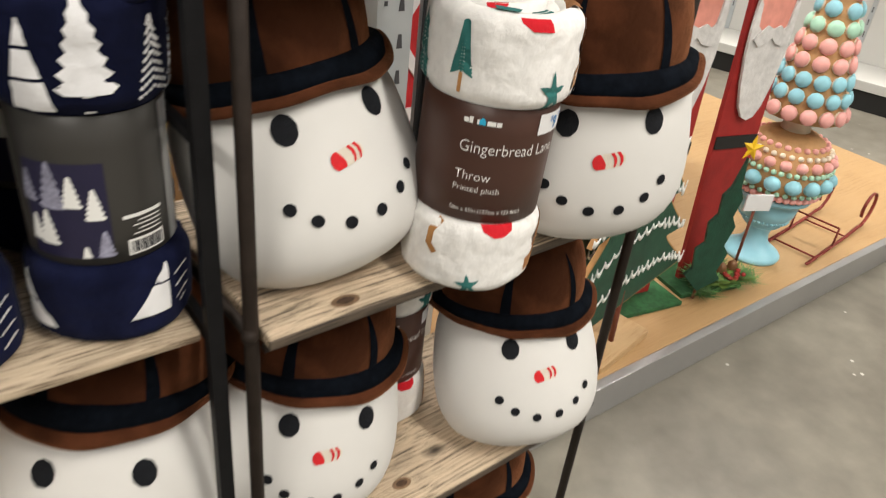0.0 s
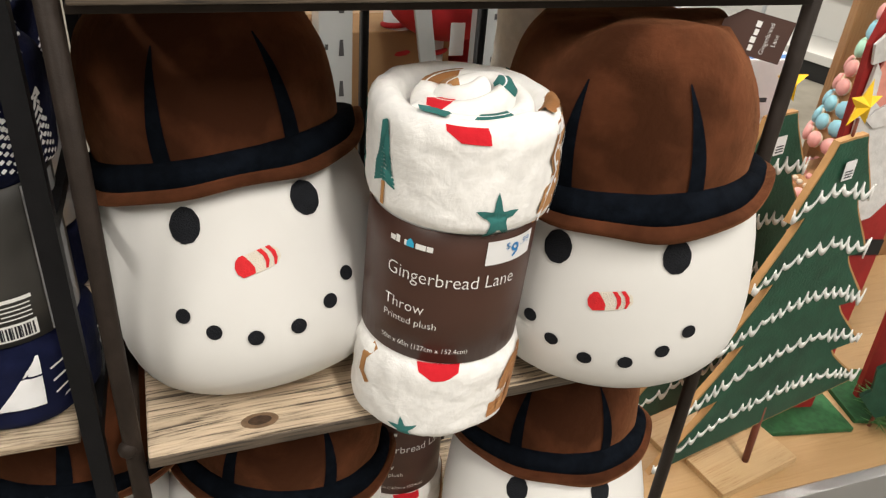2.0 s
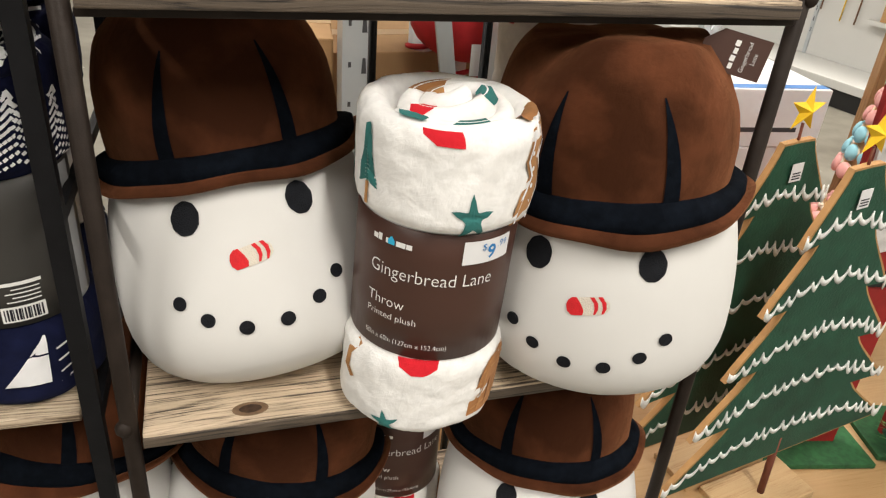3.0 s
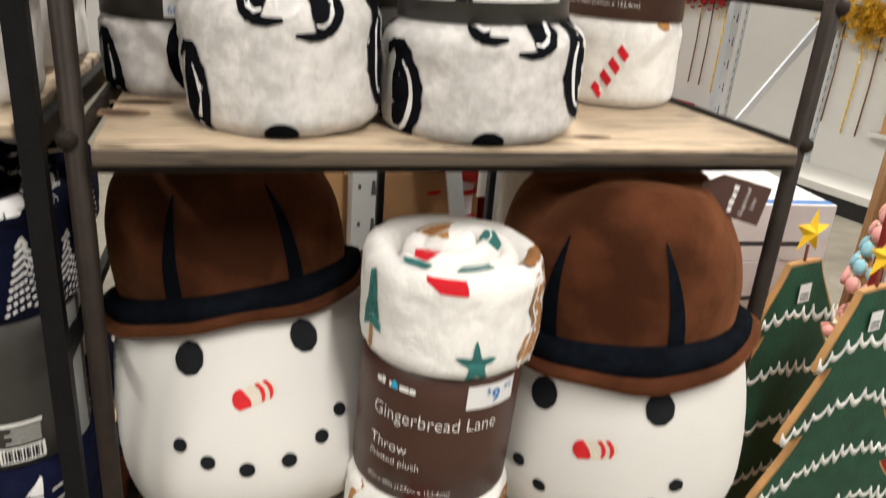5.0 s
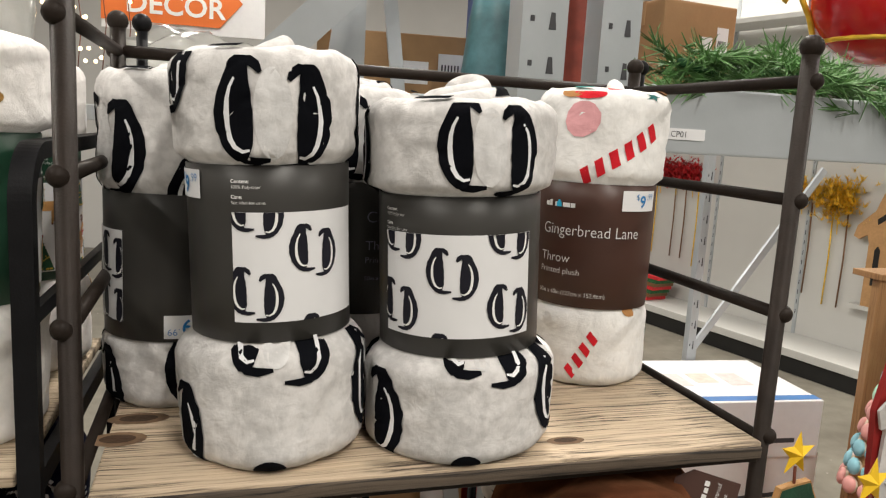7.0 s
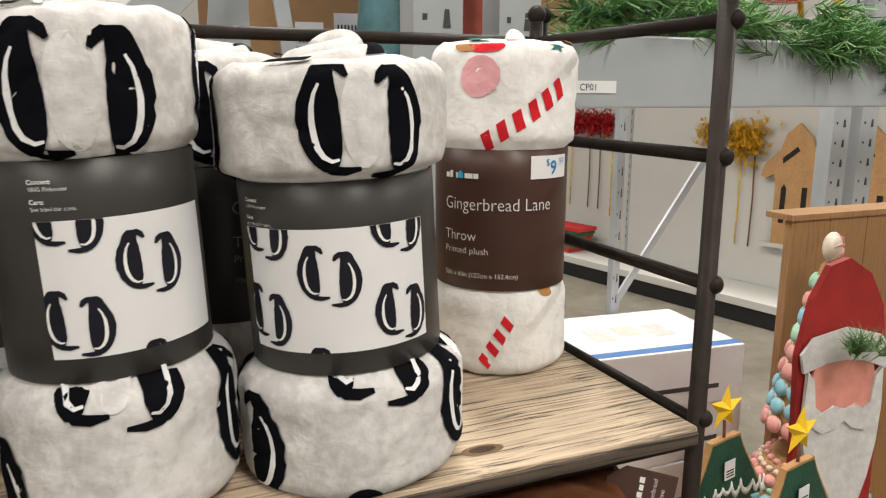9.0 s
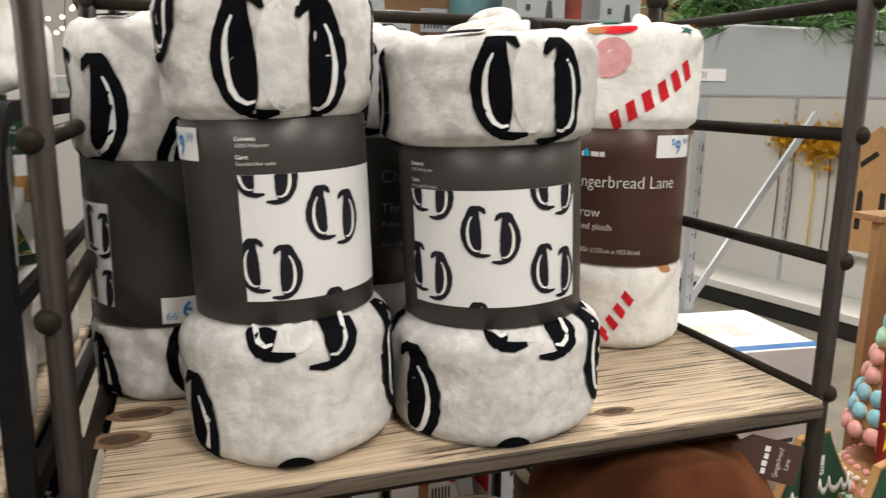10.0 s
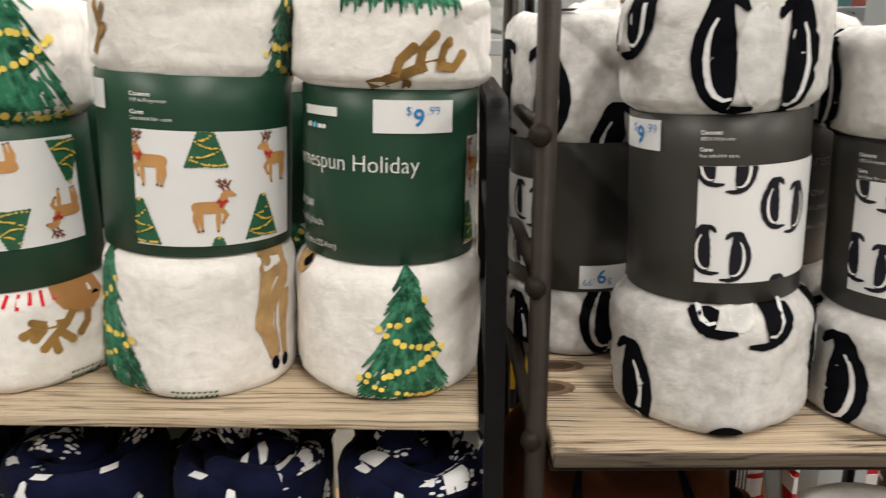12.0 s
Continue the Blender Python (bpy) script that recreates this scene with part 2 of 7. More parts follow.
M_MOSS = mat("dark_green_moss", (0.02, 0.09, 0.03), 0.8, 0, 60, 0.4)
M_NEEDLE = mat("garland_needles", (0.095, 0.21, 0.065), 0.5, 0, 40, 0.5)
M_RUST = mat("red_sled_iron", (0.20, 0.030, 0.022), 0.5, 0.3, 40, 0.3)
M_BALL = mat("glossy_red_ball", (0.50, 0.008, 0.012), 0.12, 0, 10, 0.05, coat=0.6)
M_GOLD = mat("gold_tinsel", (0.78, 0.50, 0.05), 0.3, 0.25, 50, 0.3)
M_TEALROBE = mat("blue_green_robe", (0.07, 0.17, 0.19), 0.4, 0, 25, 0.3, 0.1, 40)
M_REDROBE = mat("rust_red_robe", (0.22, 0.042, 0.026), 0.4, 0, 25, 0.3, 0.1, 40)
M_BRNROBE = mat("brown_robe", (0.16, 0.075, 0.03), 0.45, 0, 25, 0.3, 0.1, 40)
M_ORANGE = mat("orange_sign_board", (0.72, 0.17, 0.035), 0.5, 0, 5, 0.03)
M_BAG = mat("clear_plastic_bag", (0.72, 0.71, 0.67), 0.15, 0, 10, 0.1, 0.5, 30, coat=0.6)
M_WALL = mat("painted_wall", (0.52, 0.51, 0.49), 0.8, 0, 2, 0.05)
M_CEIL = mat("ceiling_deck", (0.16, 0.16, 0.165), 0.8, 0, 2, 0.05)
M_YGUARD = mat("yellow_guard", (0.75, 0.46, 0.02), 0.5, 0, 15, 0.12)
M_HALFBLUE = mat("blue_stripe", (0.04, 0.16, 0.42), 0.5, 0, 20, 0.1)
M_ROYAL = mat("royal_blue", (0.02, 0.08, 0.36), 0.5, 0, 20, 0.1)
M_REDSTUFF = mat("red_fabric", (0.48, 0.02, 0.025), 0.7, 0, 30, 0.2)
M_TAG = mat("brown_hang_tag", (0.07, 0.035, 0.027), 0.5, 0, 30, 0.1)


def concrete():
    m = mat("polished_concrete", (0.135, 0.122, 0.098), 0.40, 0, 9, 0.1, 0.06, 120, col2=(0.225, 0.208, 0.170))
    nt = m.node_tree
    b = nt.nodes["Principled BSDF"]
    src = b.inputs["Base Color"].links[0].from_socket
    tc = nt.nodes.new("ShaderNodeTexCoord")
    vo = nt.nodes.new("ShaderNodeTexVoronoi")
    vo.inputs["Scale"].default_value = 8.0
    nt.links.new(tc.outputs["Object"], vo.inputs["Vector"])
    kr = nt.nodes.new("ShaderNodeValToRGB")
    e = kr.color_ramp.elements
    e[0].position, e[0].color = 0.035, (1, 1, 1, 1)
    e[1].position, e[1].color = 0.06, (0, 0, 0, 1)
    nt.links.new(vo.outputs["Distance"], kr.inputs[0])
    mx = nt.nodes.new("ShaderNodeMix")
    mx.data_type = "RGBA"
    mx.inputs[7].default_value = (0.55, 0.53, 0.48, 1)
    nt.links.new(kr.outputs[0], mx.inputs[0])
    nt.links.new(src, mx.inputs[6])
    nt.links.new(mx.outputs[2], b.inputs["Base Color"])
    return m


M_FLOOR = concrete()


# ---- building helpers ----
def link_mesh(name, bm, material, parent=None, label="", smooth=True, m=None):
    me = bpy.data.meshes.new(name)
    bmesh.ops.recalc_face_normals(bm, faces=bm.faces)
    bm.to_mesh(me)
    bm.free()
    if smooth:
        for p in me.polygons:
            p.use_smooth = True
    me.materials.append(material)
    ob = new(name, me)
    if parent is not None:
        ob.parent = parent
    if m is not None:
        ob.matrix_basis = m
    if label:
        ob["label"] = label
    return ob


def part(name, bm, material, parent, label="", smooth=True):
    return link_mesh(name, bm, material, parent, label, smooth)


def thing(name, label, category, m=None, group="", kind=""):
    ob = new(name)
    ob.empty_display_size = 0.05
    if m is not None:
        ob.matrix_basis = m
    return tagged(ob, label, category, group, kind)


def add_box(bm, x0, x1, y0, y1, z0, z1, bevel=0.0, m=None):
    r = bmesh.ops.create_cube(bm, size=1.0)
    vs = r["verts"]
    for v in vs:
        v.co = Vector(((x0 + x1) / 2 + v.co.x * (x1 - x0), (y0 + y1) / 2 + v.co.y * (y1 - y0), (z0 + z1) / 2 + v.co.z * (z1 - z0)))
    if bevel:
        es = list({e for v in vs for e in v.link_edges})
        rr = bmesh.ops.bevel(bm, geom=es, offset=bevel, segments=2, profile=0.6, affect="EDGES")
        vs = list({v for f in rr["faces"] for v in f.verts} | {v for v in vs if v.is_valid})
    if m is not None:
        for v in vs:
            v.co = m @ v.co
    return vs


def box_bm(*a, **k):
    bm = bmesh.new()
    add_box(bm, *a, **k)
    return bm


def add_tube(bm, pts, r, n=10, cap=True, flat=None):
    """A round bar along pts; flat=(w, h) makes a flat bar instead."""
    pts = [Vector(p) for p in pts]
    rings = []
    side = None
    for i, p in enumerate(pts):
        a = pts[max(i - 1, 0)]
        c = pts[min(i + 1, len(pts) - 1)]
        d = (c - a).normalized()
        if side is None:
            up = Vector((0, 0, 1)) if abs(d.z) < 0.9 else Vector((1, 0, 0))
            side = d.cross(up).normalized()
        side = (side - d * side.dot(d)).normalized()
        up = side.cross(d)
        rr = r[i] if isinstance(r, (list, tuple)) else r
        ring = []
        if flat:
            for sx, sy in ((-1, -1), (1, -1), (1, 1), (-1, 1)):
                ring.append(bm.verts.new(p + side * sx * flat[0] / 2 + up * sy * flat[1] / 2))
        else:
            for k in range(n):
                t = 2 * math.pi * k / n
                ring.append(bm.verts.new(p + side * math.cos(t) * rr + up * math.sin(t) * rr))
        rings.append(ring)
    for a, c in zip(rings, rings[1:]):
        for k in range(len(a)):
            bm.faces.new((a[k], a[(k + 1) % len(a)], c[(k + 1) % len(a)], c[k]))
    if cap:
        bm.faces.new(rings[0])
        bm.faces.new(rings[-1])


def tube_bm(pts, r, n=10, flat=None):
    bm = bmesh.new()
    add_tube(bm, pts, r, n, True, flat)
    return bm


def add_ball(bm, c, r, u=14, v=9, sc=(1, 1, 1)):
    res = bmesh.ops.create_uvsphere(bm, u_segments=u, v_segments=v, radius=r)
    for w in res["verts"]:
        w.co = Vector((w.co.x * sc[0], w.co.y * sc[1], w.co.z * sc[2])) + Vector(c)


def ball_bm(c, r, u=14, v=9, sc=(1, 1, 1)):
    bm = bmesh.new()
    add_ball(bm, c, r, u, v, sc)
    return bm


def add_lathe(bm, prof, n=28, at=(0, 0, 0)):
    rings = []
    for r, z in prof:
        rings.append([bm.verts.new((at[0] + r * math.cos(2 * math.pi * k / n), at[1] + r * math.sin(2 * math.pi * k / n), at[2] + z)) for k in range(n)])
    for a, c in zip(rings, rings[1:]):
        for k in range(n):
            bm.faces.new((a[k], a[(k + 1) % n], c[(k + 1) % n], c[k]))
    bm.faces.new(rings[0])
    bm.faces.new(rings[-1])


def lathe_bm(prof, n=28, at=(0, 0, 0)):
    bm = bmesh.new()
    add_lathe(bm, prof, n, at)
    return bm


def add_plate(bm, outline, y0, y1):
    """A flat cut-out in the x-z plane with thickness from y0 (front) to y1."""
    f = [bm.verts.new((x, y0, z)) for x, z in outline]
    k = [bm.verts.new((x, y1, z)) for x, z in outline]
    bm.faces.new(f)
    bm.faces.new(k[::-1])
    n = len(f)
    for i in range(n):
        bm.faces.new((f[i], k[i], k[(i + 1) % n], f[(i + 1) % n]))


def plate_bm(outline, y0, y1):
    bm = bmesh.new()
    add_plate(bm, outline, y0, y1)
    return bm


def glyphs(text, size, align="LEFT", bold=False):
    """Triangles of the built-in font: list of (x, y) and list of faces."""
    cu = bpy.data.curves.new("type", "FONT")
    cu.body, cu.size, cu.align_x = text, size, align
    cu.resolution_u = 3
    cu.offset = size * (0.018 if bold else -0.010)
    ob = new("type", cu)
    bpy.context.view_layer.update()
    me = bpy.data.meshes.new_from_object(ob.evaluated_get(bpy.context.evaluated_depsgraph_get()))
    vs = [(v.co.x, v.co.y) for v in me.vertices]
    fs = [tuple(p.vertices) for p in me.polygons]
    bpy.data.objects.remove(ob)
    bpy.data.curves.remove(cu)
    bpy.data.meshes.remove(me)
    return vs, fs


GLYPH_CACHE = {}


def type_on(bm, surf, text, size, x, y, off, align="LEFT", bold=False, spin=False, width=None):
    """Lettering laid on a surface; width squeezes or stretches the line to that length."""
    key = (text, size, align, bold)
    if key not in GLYPH_CACHE:
        GLYPH_CACHE[key] = glyphs(*key)
    vs, fs = GLYPH_CACHE[key]
    s = -1 if spin else 1
    k = width / max(a for a, b in vs) if width else 1.0
    made = [bm.verts.new(surf(x + s * a * k, y + s * b, off)) for a, b in vs]
    for f in fs:
        if len(set(f)) == len(f):
            bm.faces.new([made[i] for i in f])


def ribbon(bm, surf, rows, off, cols=6):
    """A patch given by rows (left, right, height) laid on a surface."""
    grid = [[bm.verts.new(surf(l + (r - l) * k / cols, h, off)) for k in range(cols + 1)] for l, r, h in rows]
    for a, c in zip(grid, grid[1:]):
        for k in range(cols):
            bm.faces.new((a[k], a[k + 1], c[k + 1], c[k]))


def blob(bm, surf, cx, cy, rx, ry, off, n=18, rings=3, shape=None, turn=0.0):
    """A round or star-like patch laid on a surface."""
    mid = bm.verts.new(surf(cx, cy, off))
    prev = None
    ct, stn = math.cos(turn), math.sin(turn)
    for q in range(1, rings + 1):
        ring = []
        for k in range(n):
            t = 2 * math.pi * k / n
            s = (shape(t) if shape else 1.0) * q / rings
            a, b = rx * s * math.cos(t), ry * s * math.sin(t)
            ring.append(bm.verts.new(surf(cx + a * ct - b * stn, cy + a * stn + b * ct, off)))
        for k in range(n):
            if prev is None:
                bm.faces.new((mid, ring[k], ring[(k + 1) % n]))
            else:
                bm.faces.new((prev[k], ring[k], ring[(k + 1) % n], prev[(k + 1) % n]))
        prev = ring


def rect(bm, surf, x0, x1, y0, y1, off, cols=10, nrows=4):
    ribbon(bm, surf, [(x0, x1, y0 + (y1 - y0) * i / nrows) for i in range(nrows + 1)], off, cols)


def stroke(bm, surf, pts, w, off, taper=True):
    """A thin brush stroke along 2D points."""
    n = len(pts)
    prev = None
    for i, (x, y) in enumerate(pts):
        a, c = pts[max(i - 1, 0)], pts[min(i + 1, n - 1)]
        dx, dy = c[0] - a[0], c[1] - a[1]
        d = math.hypot(dx, dy) or 1
        ww = w * (0.5 if not taper else 0.15 + 0.35 * math.sin(math.pi * min(max(i / (n - 1), 0.05), 0.95)))
        p = bm.verts.new(surf(x - dy / d * ww, y + dx / d * ww, off))
        q = bm.verts.new(surf(x + dy / d * ww, y - dx / d * ww, off))
        if prev:
            bm.faces.new((prev[0], prev[1], q, p))
        prev = (p, q)


# ---- structure ----
def build_hall():
    x0, x1, y0, y1, h = HALL
    tagged(link_mesh("floor", box_bm(x0, x1, y0, y1, -0.2, 0.0), M_FLOOR, smooth=False), "polished grey concrete store floor with pale specks", "floor", kind="structure")
    tagged(link_mesh("ceiling", box_bm(x0, x1, y0, y1, h, h + 0.2), M_CEIL, smooth=False), "white painted store ceiling deck", "ceiling", kind="structure")
    for n, b in (("wall_north", (x0, x1, y1, y1 + 0.2, 0, h)), ("wall_south", (x0, x1, y0 - 0.2, y0, 0, h)), ("wall_east", (x1, x1 + 0.2, y0, y1, 0, h)), ("wall_west", (x0 - 0.2, x0, y0, y1, 0, h))):
        tagged(link_mesh(n, box_bm(*b), M_WALL, smooth=False), "plain painted store wall", "wall", kind="structure")
    for x, y in LAMP_SPOTS:
        f = thing("ceiling_light", "long white linear fixture under the ceiling deck", "light", pose(x, y, h - 0.35), "ceiling light rows")
        part("housing", box_bm(-0.12, 0.12, -1.3, 1.3, 0.02, 0.08, 0.01), M_GOND, f)
        for sx in (-1.1, 1.1):
            part("hanger", tube_bm([(0, sx, 0.08), (0, sx, 0.35)], 0.004, 6), M_STEEL, f)
        lamp = bpy.data.lights.new("tube_light", "AREA")
        lamp.shape, lamp.size, lamp.size_y, lamp.energy, lamp.color = "RECTANGLE", 0.2, 2.5, LAMP_W, (1.0, 0.945, 0.865)
        lo = new("tube_light", lamp)
        lo.parent = f
        lo.location = (0, 0, 0.0)


build_hall()

PX0, PX1, PY0, PY1, PZ = -1.4, 4.2, 1.24, 2.72, 0.105
platform = tagged(link_mesh("platform", box_bm(PX0, PX1, PY0 + 0.02, PY1, 0.0, PZ, 0.002), M_PLY, smooth=False), "low plywood display platform on the store floor", "platform", kind="structure")
tagged(link_mesh("trim", box_bm(PX0, PX1, PY0 - 0.012, PY0 + 0.018, 0.0, PZ + 0.004, 0.003), M_TRIM, smooth=False), "grey metal edge strip along the plywood platform", "trim", kind="structure")

LEVELS = (0.155, 0.56, 0.964, 1.366)
AX0, AX1, AY0, AY1 = 0.556, 1.178, 0.90, 1.205


def build_rack_bronze():
    r = thing("display_rack", "dark bronze pipe display rack with weathered wooden shelves", "rack", Matrix.Translation((AX0, AY0, 0)) @ Matrix.Rotation(radians(1.65), 4, "Z") @ Matrix.Translation((-AX0, -AY0, 0)))
    R = 0.0080
    top = 1.735
    for x in (AX0, AX1):
        for y in (AY0, AY1):
            p = part("post", tube_bm([(x, y, 0), (x, y, top)], R, 14), M_POST, r)
            part("finial", ball_bm((x, y, top + 0.006), 0.0110), M_POST, p)
            for z in (1.71, 1.60, 1.49, *LEVELS):
                s = -1 if x == AX0 else 1
                part("knob", ball_bm((x + s * 0.004, y - (0.004 if y == AY0 else -0.004), z), 0.0086, 12, 8), M_POST, p)
        for z in (1.71, 1.60, 1.49, *[l - 0.004 for l in LEVELS]):
            part("side_rail", tube_bm([(x, AY0, z), (x, AY1, z)], 0.0062, 10), M_POST, r)
    part("back_rail", tube_bm([(AX0, AY1, 1.71), (AX1, AY1, 1.71)], 0.0068, 10), M_POST, r)
    for x in (0.845, 0.992):
        part("back_bar", tube_bm([(x, AY1 + 0.004, 0.0), (x, AY1 + 0.004, 1.352)], 0, flat=(0.013, 0.008)), M_BLACK, r)
    for l in LEVELS:
        bd = part("shelf_board", box_bm(AX0 + 0.012, AX1 - 0.012, AY0 - 0.016, AY1 - 0.008, l - 0.016, l, 0.0025), M_SHELF, r)
        part("shelf_lip", box_bm(AX0 + 0.012, AX1 - 0.012, AY0 - 0.0175, AY0 - 0.006, l - 0.0165, l - 0.0045, 0.0015), M_EDGE, bd, "dark weathered front lip")
        part("shelf_frame", box_bm(AX0 + 0.01, AX1 - 0.01, AY0 - 0.010, AY0 + 0.0, l - 0.0235, l - 0.0172, 0.001), M_POST, r)
    # knots in the two boards that are seen best
    flat = lambda l: (lambda x, y, o: Vector((x, y, l + o)))
    for l, x, y, rx, ry in ((0.964, 0.667, 0.900, 0.011, 0.006), (0.964, 0.630, 0.962, 0.012, 0.007), (1.366, 0.577, 0.985, 0.015, 0.009), (1.366, 0.590, 1.030, 0.017, 0.008), (1.366, 0.972, 0.918, 0.012, 0.005), (0.56, 0.80, 0.93, 0.010, 0.006), (0.56, 1.06, 0.95, 0.012, 0.005)):
        bm = bmesh.new()
        blob(bm, flat(l), x, y, rx * 1.6, ry * 1.7, 0.0004, 20, 2)
        kn = part("knot", bm, M_KNOT_RING, r)
        bm = bmesh.new()
        blob(bm, flat(l), x, y, rx, ry, 0.0008, 18, 2)
        part("knot_core", bm, M_KNOT, kn)
    # twin rear frame standing against it
    for x in (AX0 + 0.022, AX1 + 0.022):
        p = part("rear_post", tube_bm([(x, AY1 + 0.022, 0.0), (x, AY1 + 0.022, top)], 0.006, 10), M_BLACK, r)
        part("finial", ball_bm((x, AY1 + 0.022, top + 0.008), 0.0105), M_BLACK, p)


build_rack_bronze()

BX0, BX1, BY0, BY1 = -0.46, 0.524, 0.915, 1.30
BLEVELS = (0.16, 0.565, 0.97, 1.371)


def build_rack_black():
    r = thing("display_rack", "black flat-bar display rack with pale wooden shelves", "rack")
    for x in (BX0, BX1):
        pts = [(x, BY0, 0.0), (x, BY0, 1.575)]
        for k in range(1, 15):
            a = math.pi / 2 * k / 14
            pts.append((x, BY0 + 0.04 - 0.04 * math.cos(a), 1.575 + 0.04 * math.sin(a)))
        pts += [(x, BY0 + 0.2, 1.615)]
        for k in range(0, 15):
            a = math.pi / 2 * k / 14
            pts.append((x, BY1 - 0.04 + 0.04 * math.sin(a), 1.575 + 0.04 * math.cos(a)))
        pts.append((x, BY1, 0.0))
        part("side_frame", tube_bm(pts, 0, flat=(0.013, 0.016)), M_BLACK, r, smooth=False)
        for l in BLEVELS:
            part("side_bar", tube_bm([(x, BY0, l - 0.012), (x, BY1, l - 0.012)], 0, flat=(0.010, 0.018)), M_BLACK, r, smooth=False)
        for l in (1.17, 1.49):
            part("side_bar", tube_bm([(x, BY0, l), (x, BY1, l)], 0, flat=(0.008, 0.012)), M_BLACK, r, smooth=False)
    for l in BLEVELS:
        part("shelf_board", box_bm(BX0 + 0.01, BX1 - 0.012, BY0 + 0.004, BY1 - 0.01, l - 0.0115, l, 0.0022), M_SHELF_B, r)
        part("back_bar", tube_bm([(BX0, BY1, l - 0.012), (BX1, BY1, l - 0.012)], 0, flat=(0.018, 0.010)), M_BLACK, r, smooth=False)


build_rack_black()


# ---- snowman pillows ----
def snowman(m, label="", seed=0, rest=0.0, ch=0.155, hat_turn=(0, 0, 0), tag=False, pl=0.0, wave=1.0, hz=0.211):
    """A plush snowman head with a derby hat; local -y is its face. It sags flat where it rests, at the height rest."""
    ob = thing("snowman_pillow", label, "pillow", m, "snowman pillows")
    RW, RD = 0.1370, 0.1127
    rnd = random.Random(seed)
    ph = rnd.random() * 9
    back = m.inverted()

    PROF = ((-0.012, 0.24), (-0.009, 0.42), (-0.004, 0.56), (0.005, 0.70), (0.016, 0.81), (0.032, 0.905), (0.052, 0.965), (0.085, 1.0), (0.125, 0.995), (0.165, 0.965), (0.200, 0.91), (0.215, 0.84), (0.235, 0.70), (0.26, 0.45))

    def sag(p):
        w = m @ p
        if w.z < rest + 0.0008:
            w.z = rest + 0.0008
            return back @ w
        return p

    def head(x, z, off):
        # x: arc length from the middle of the face, z: height
        z = min(max(z, -0.012), 0.26)
        for (za, ka), (zb, kb) in zip(PROF, PROF[1:]):
            if z <= zb:
                f = (z - za) / (zb - za)
                k = ka + (kb - ka) * f
                break
        a = x / RW
        w = 1 + 0.010 * noise.noise((math.sin(a) * 1.3 + ph, math.cos(a) * 1.3, z * 13)) + 0.004 * noise.noise((math.sin(a) * 5 + ph, math.cos(a) * 5, z * 40))
        return sag(Vector(((RW * k * w + off) * math.sin(a), -(RD * k * w + off) * math.cos(a), z)))

    bm = bmesh.new()
    N, rows = 64, [-0.012, -0.010, -0.007, -0.003, 0.002, 0.008, 0.016, 0.028, 0.042, 0.058, 0.075, 0.095, 0.115, 0.135, 0.155, 0.175, 0.19, 0.205, 0.22, 0.235, 0.26]
    rings = [[bm.verts.new(head(2 * math.pi * RW * k / N, z, 0)) for k in range(N)] for z in rows]
    for a, c in zip(rings, rings[1:]):
        for k in range(N):
            bm.faces.new((a[k], a[(k + 1) % N], c[(k + 1) % N], c[k]))
    bm.faces.new(rings[0])
    bm.faces.new(rings[-1])
    hd = part("head", bm, M_WHITE, ob)
    bm = bmesh.new()
    stroke(bm, head, [(-0.17 + 0.01 * i, 0.012 + 0.0008 * math.sin(i)) for i in range(35)], 0.0016, 0.0005, False)
    part("seam", bm, M_WHITE, hd)
    for ex in (-0.0548, 0.0548):
        bm = bmesh.new()
        blob(bm, head, ex, 0.1637, 0.0140, 0.0158, 0.0010, 28, 4, lambda t: 1 + 0.02 * math.sin(9 * t))
        part("eye", bm, M_STITCH, hd)
    # candy nose: cream with a red end and two red stripes
    bm = bmesh.new()
    blob(bm, head, -0.001, 0.1205, 0.0195, 0.0092, 0.0007, 26, 3, lambda t: 1.0 + 0.10 * abs(math.sin(2 * t)), 0.16)
    part("nose", bm, M_CREAM, hd, "cream candy nose with red stripes")
    nose = lambda a, b, off: head(-0.001 + a * 0.987 - b * 0.159, 0.1205 + a * 0.159 + b * 0.987, off)
    bm = bmesh.new()
    ribbon(bm, nose, [(-0.0165, -0.006, -0.0088), (-0.0200, -0.0045, -0.004), (-0.0202, -0.0062, 0.002), (-0.0178, -0.0085, 0.007), (-0.0140, -0.0100, 0.0096)], 0.0012, 5)
    part("nose_stripe", bm, M_RED, hd)
    for dx in (0.0050, 0.0125):
        bm = bmesh.new()
        ribbon(bm, nose, [(dx - 0.0012, dx + 0.0008, -0.0082), (dx + 0.0006, dx + 0.0040, -0.003), (dx + 0.0004, dx + 0.0042, 0.003), (dx - 0.0028, dx + 0.0012, 0.0092)], 0.0012, 3)
        part("nose_stripe", bm, M_RED, hd)
    for mx, mz in ((0.0762, 0.0886), (0.0531, 0.0689), (0.0194, 0.0555)):
        for sx in (-1, 1):
            bm = bmesh.new()
            blob(bm, head, sx * mx, mz, 0.0073, 0.0068, 0.0010, 18, 3)
            part("mouth_stone", bm, M_STITCH, hd)
    # hat: crown, brim, dark band and pleat strips
    HZ = hz
    turn = Matrix.Translation((0, 0, HZ)) @ Euler([radians(a) for a in hat_turn]).to_matrix().to_4x4() @ Matrix.Translation((0, 0, -HZ))
    CW, CD = 0.112, 0.102

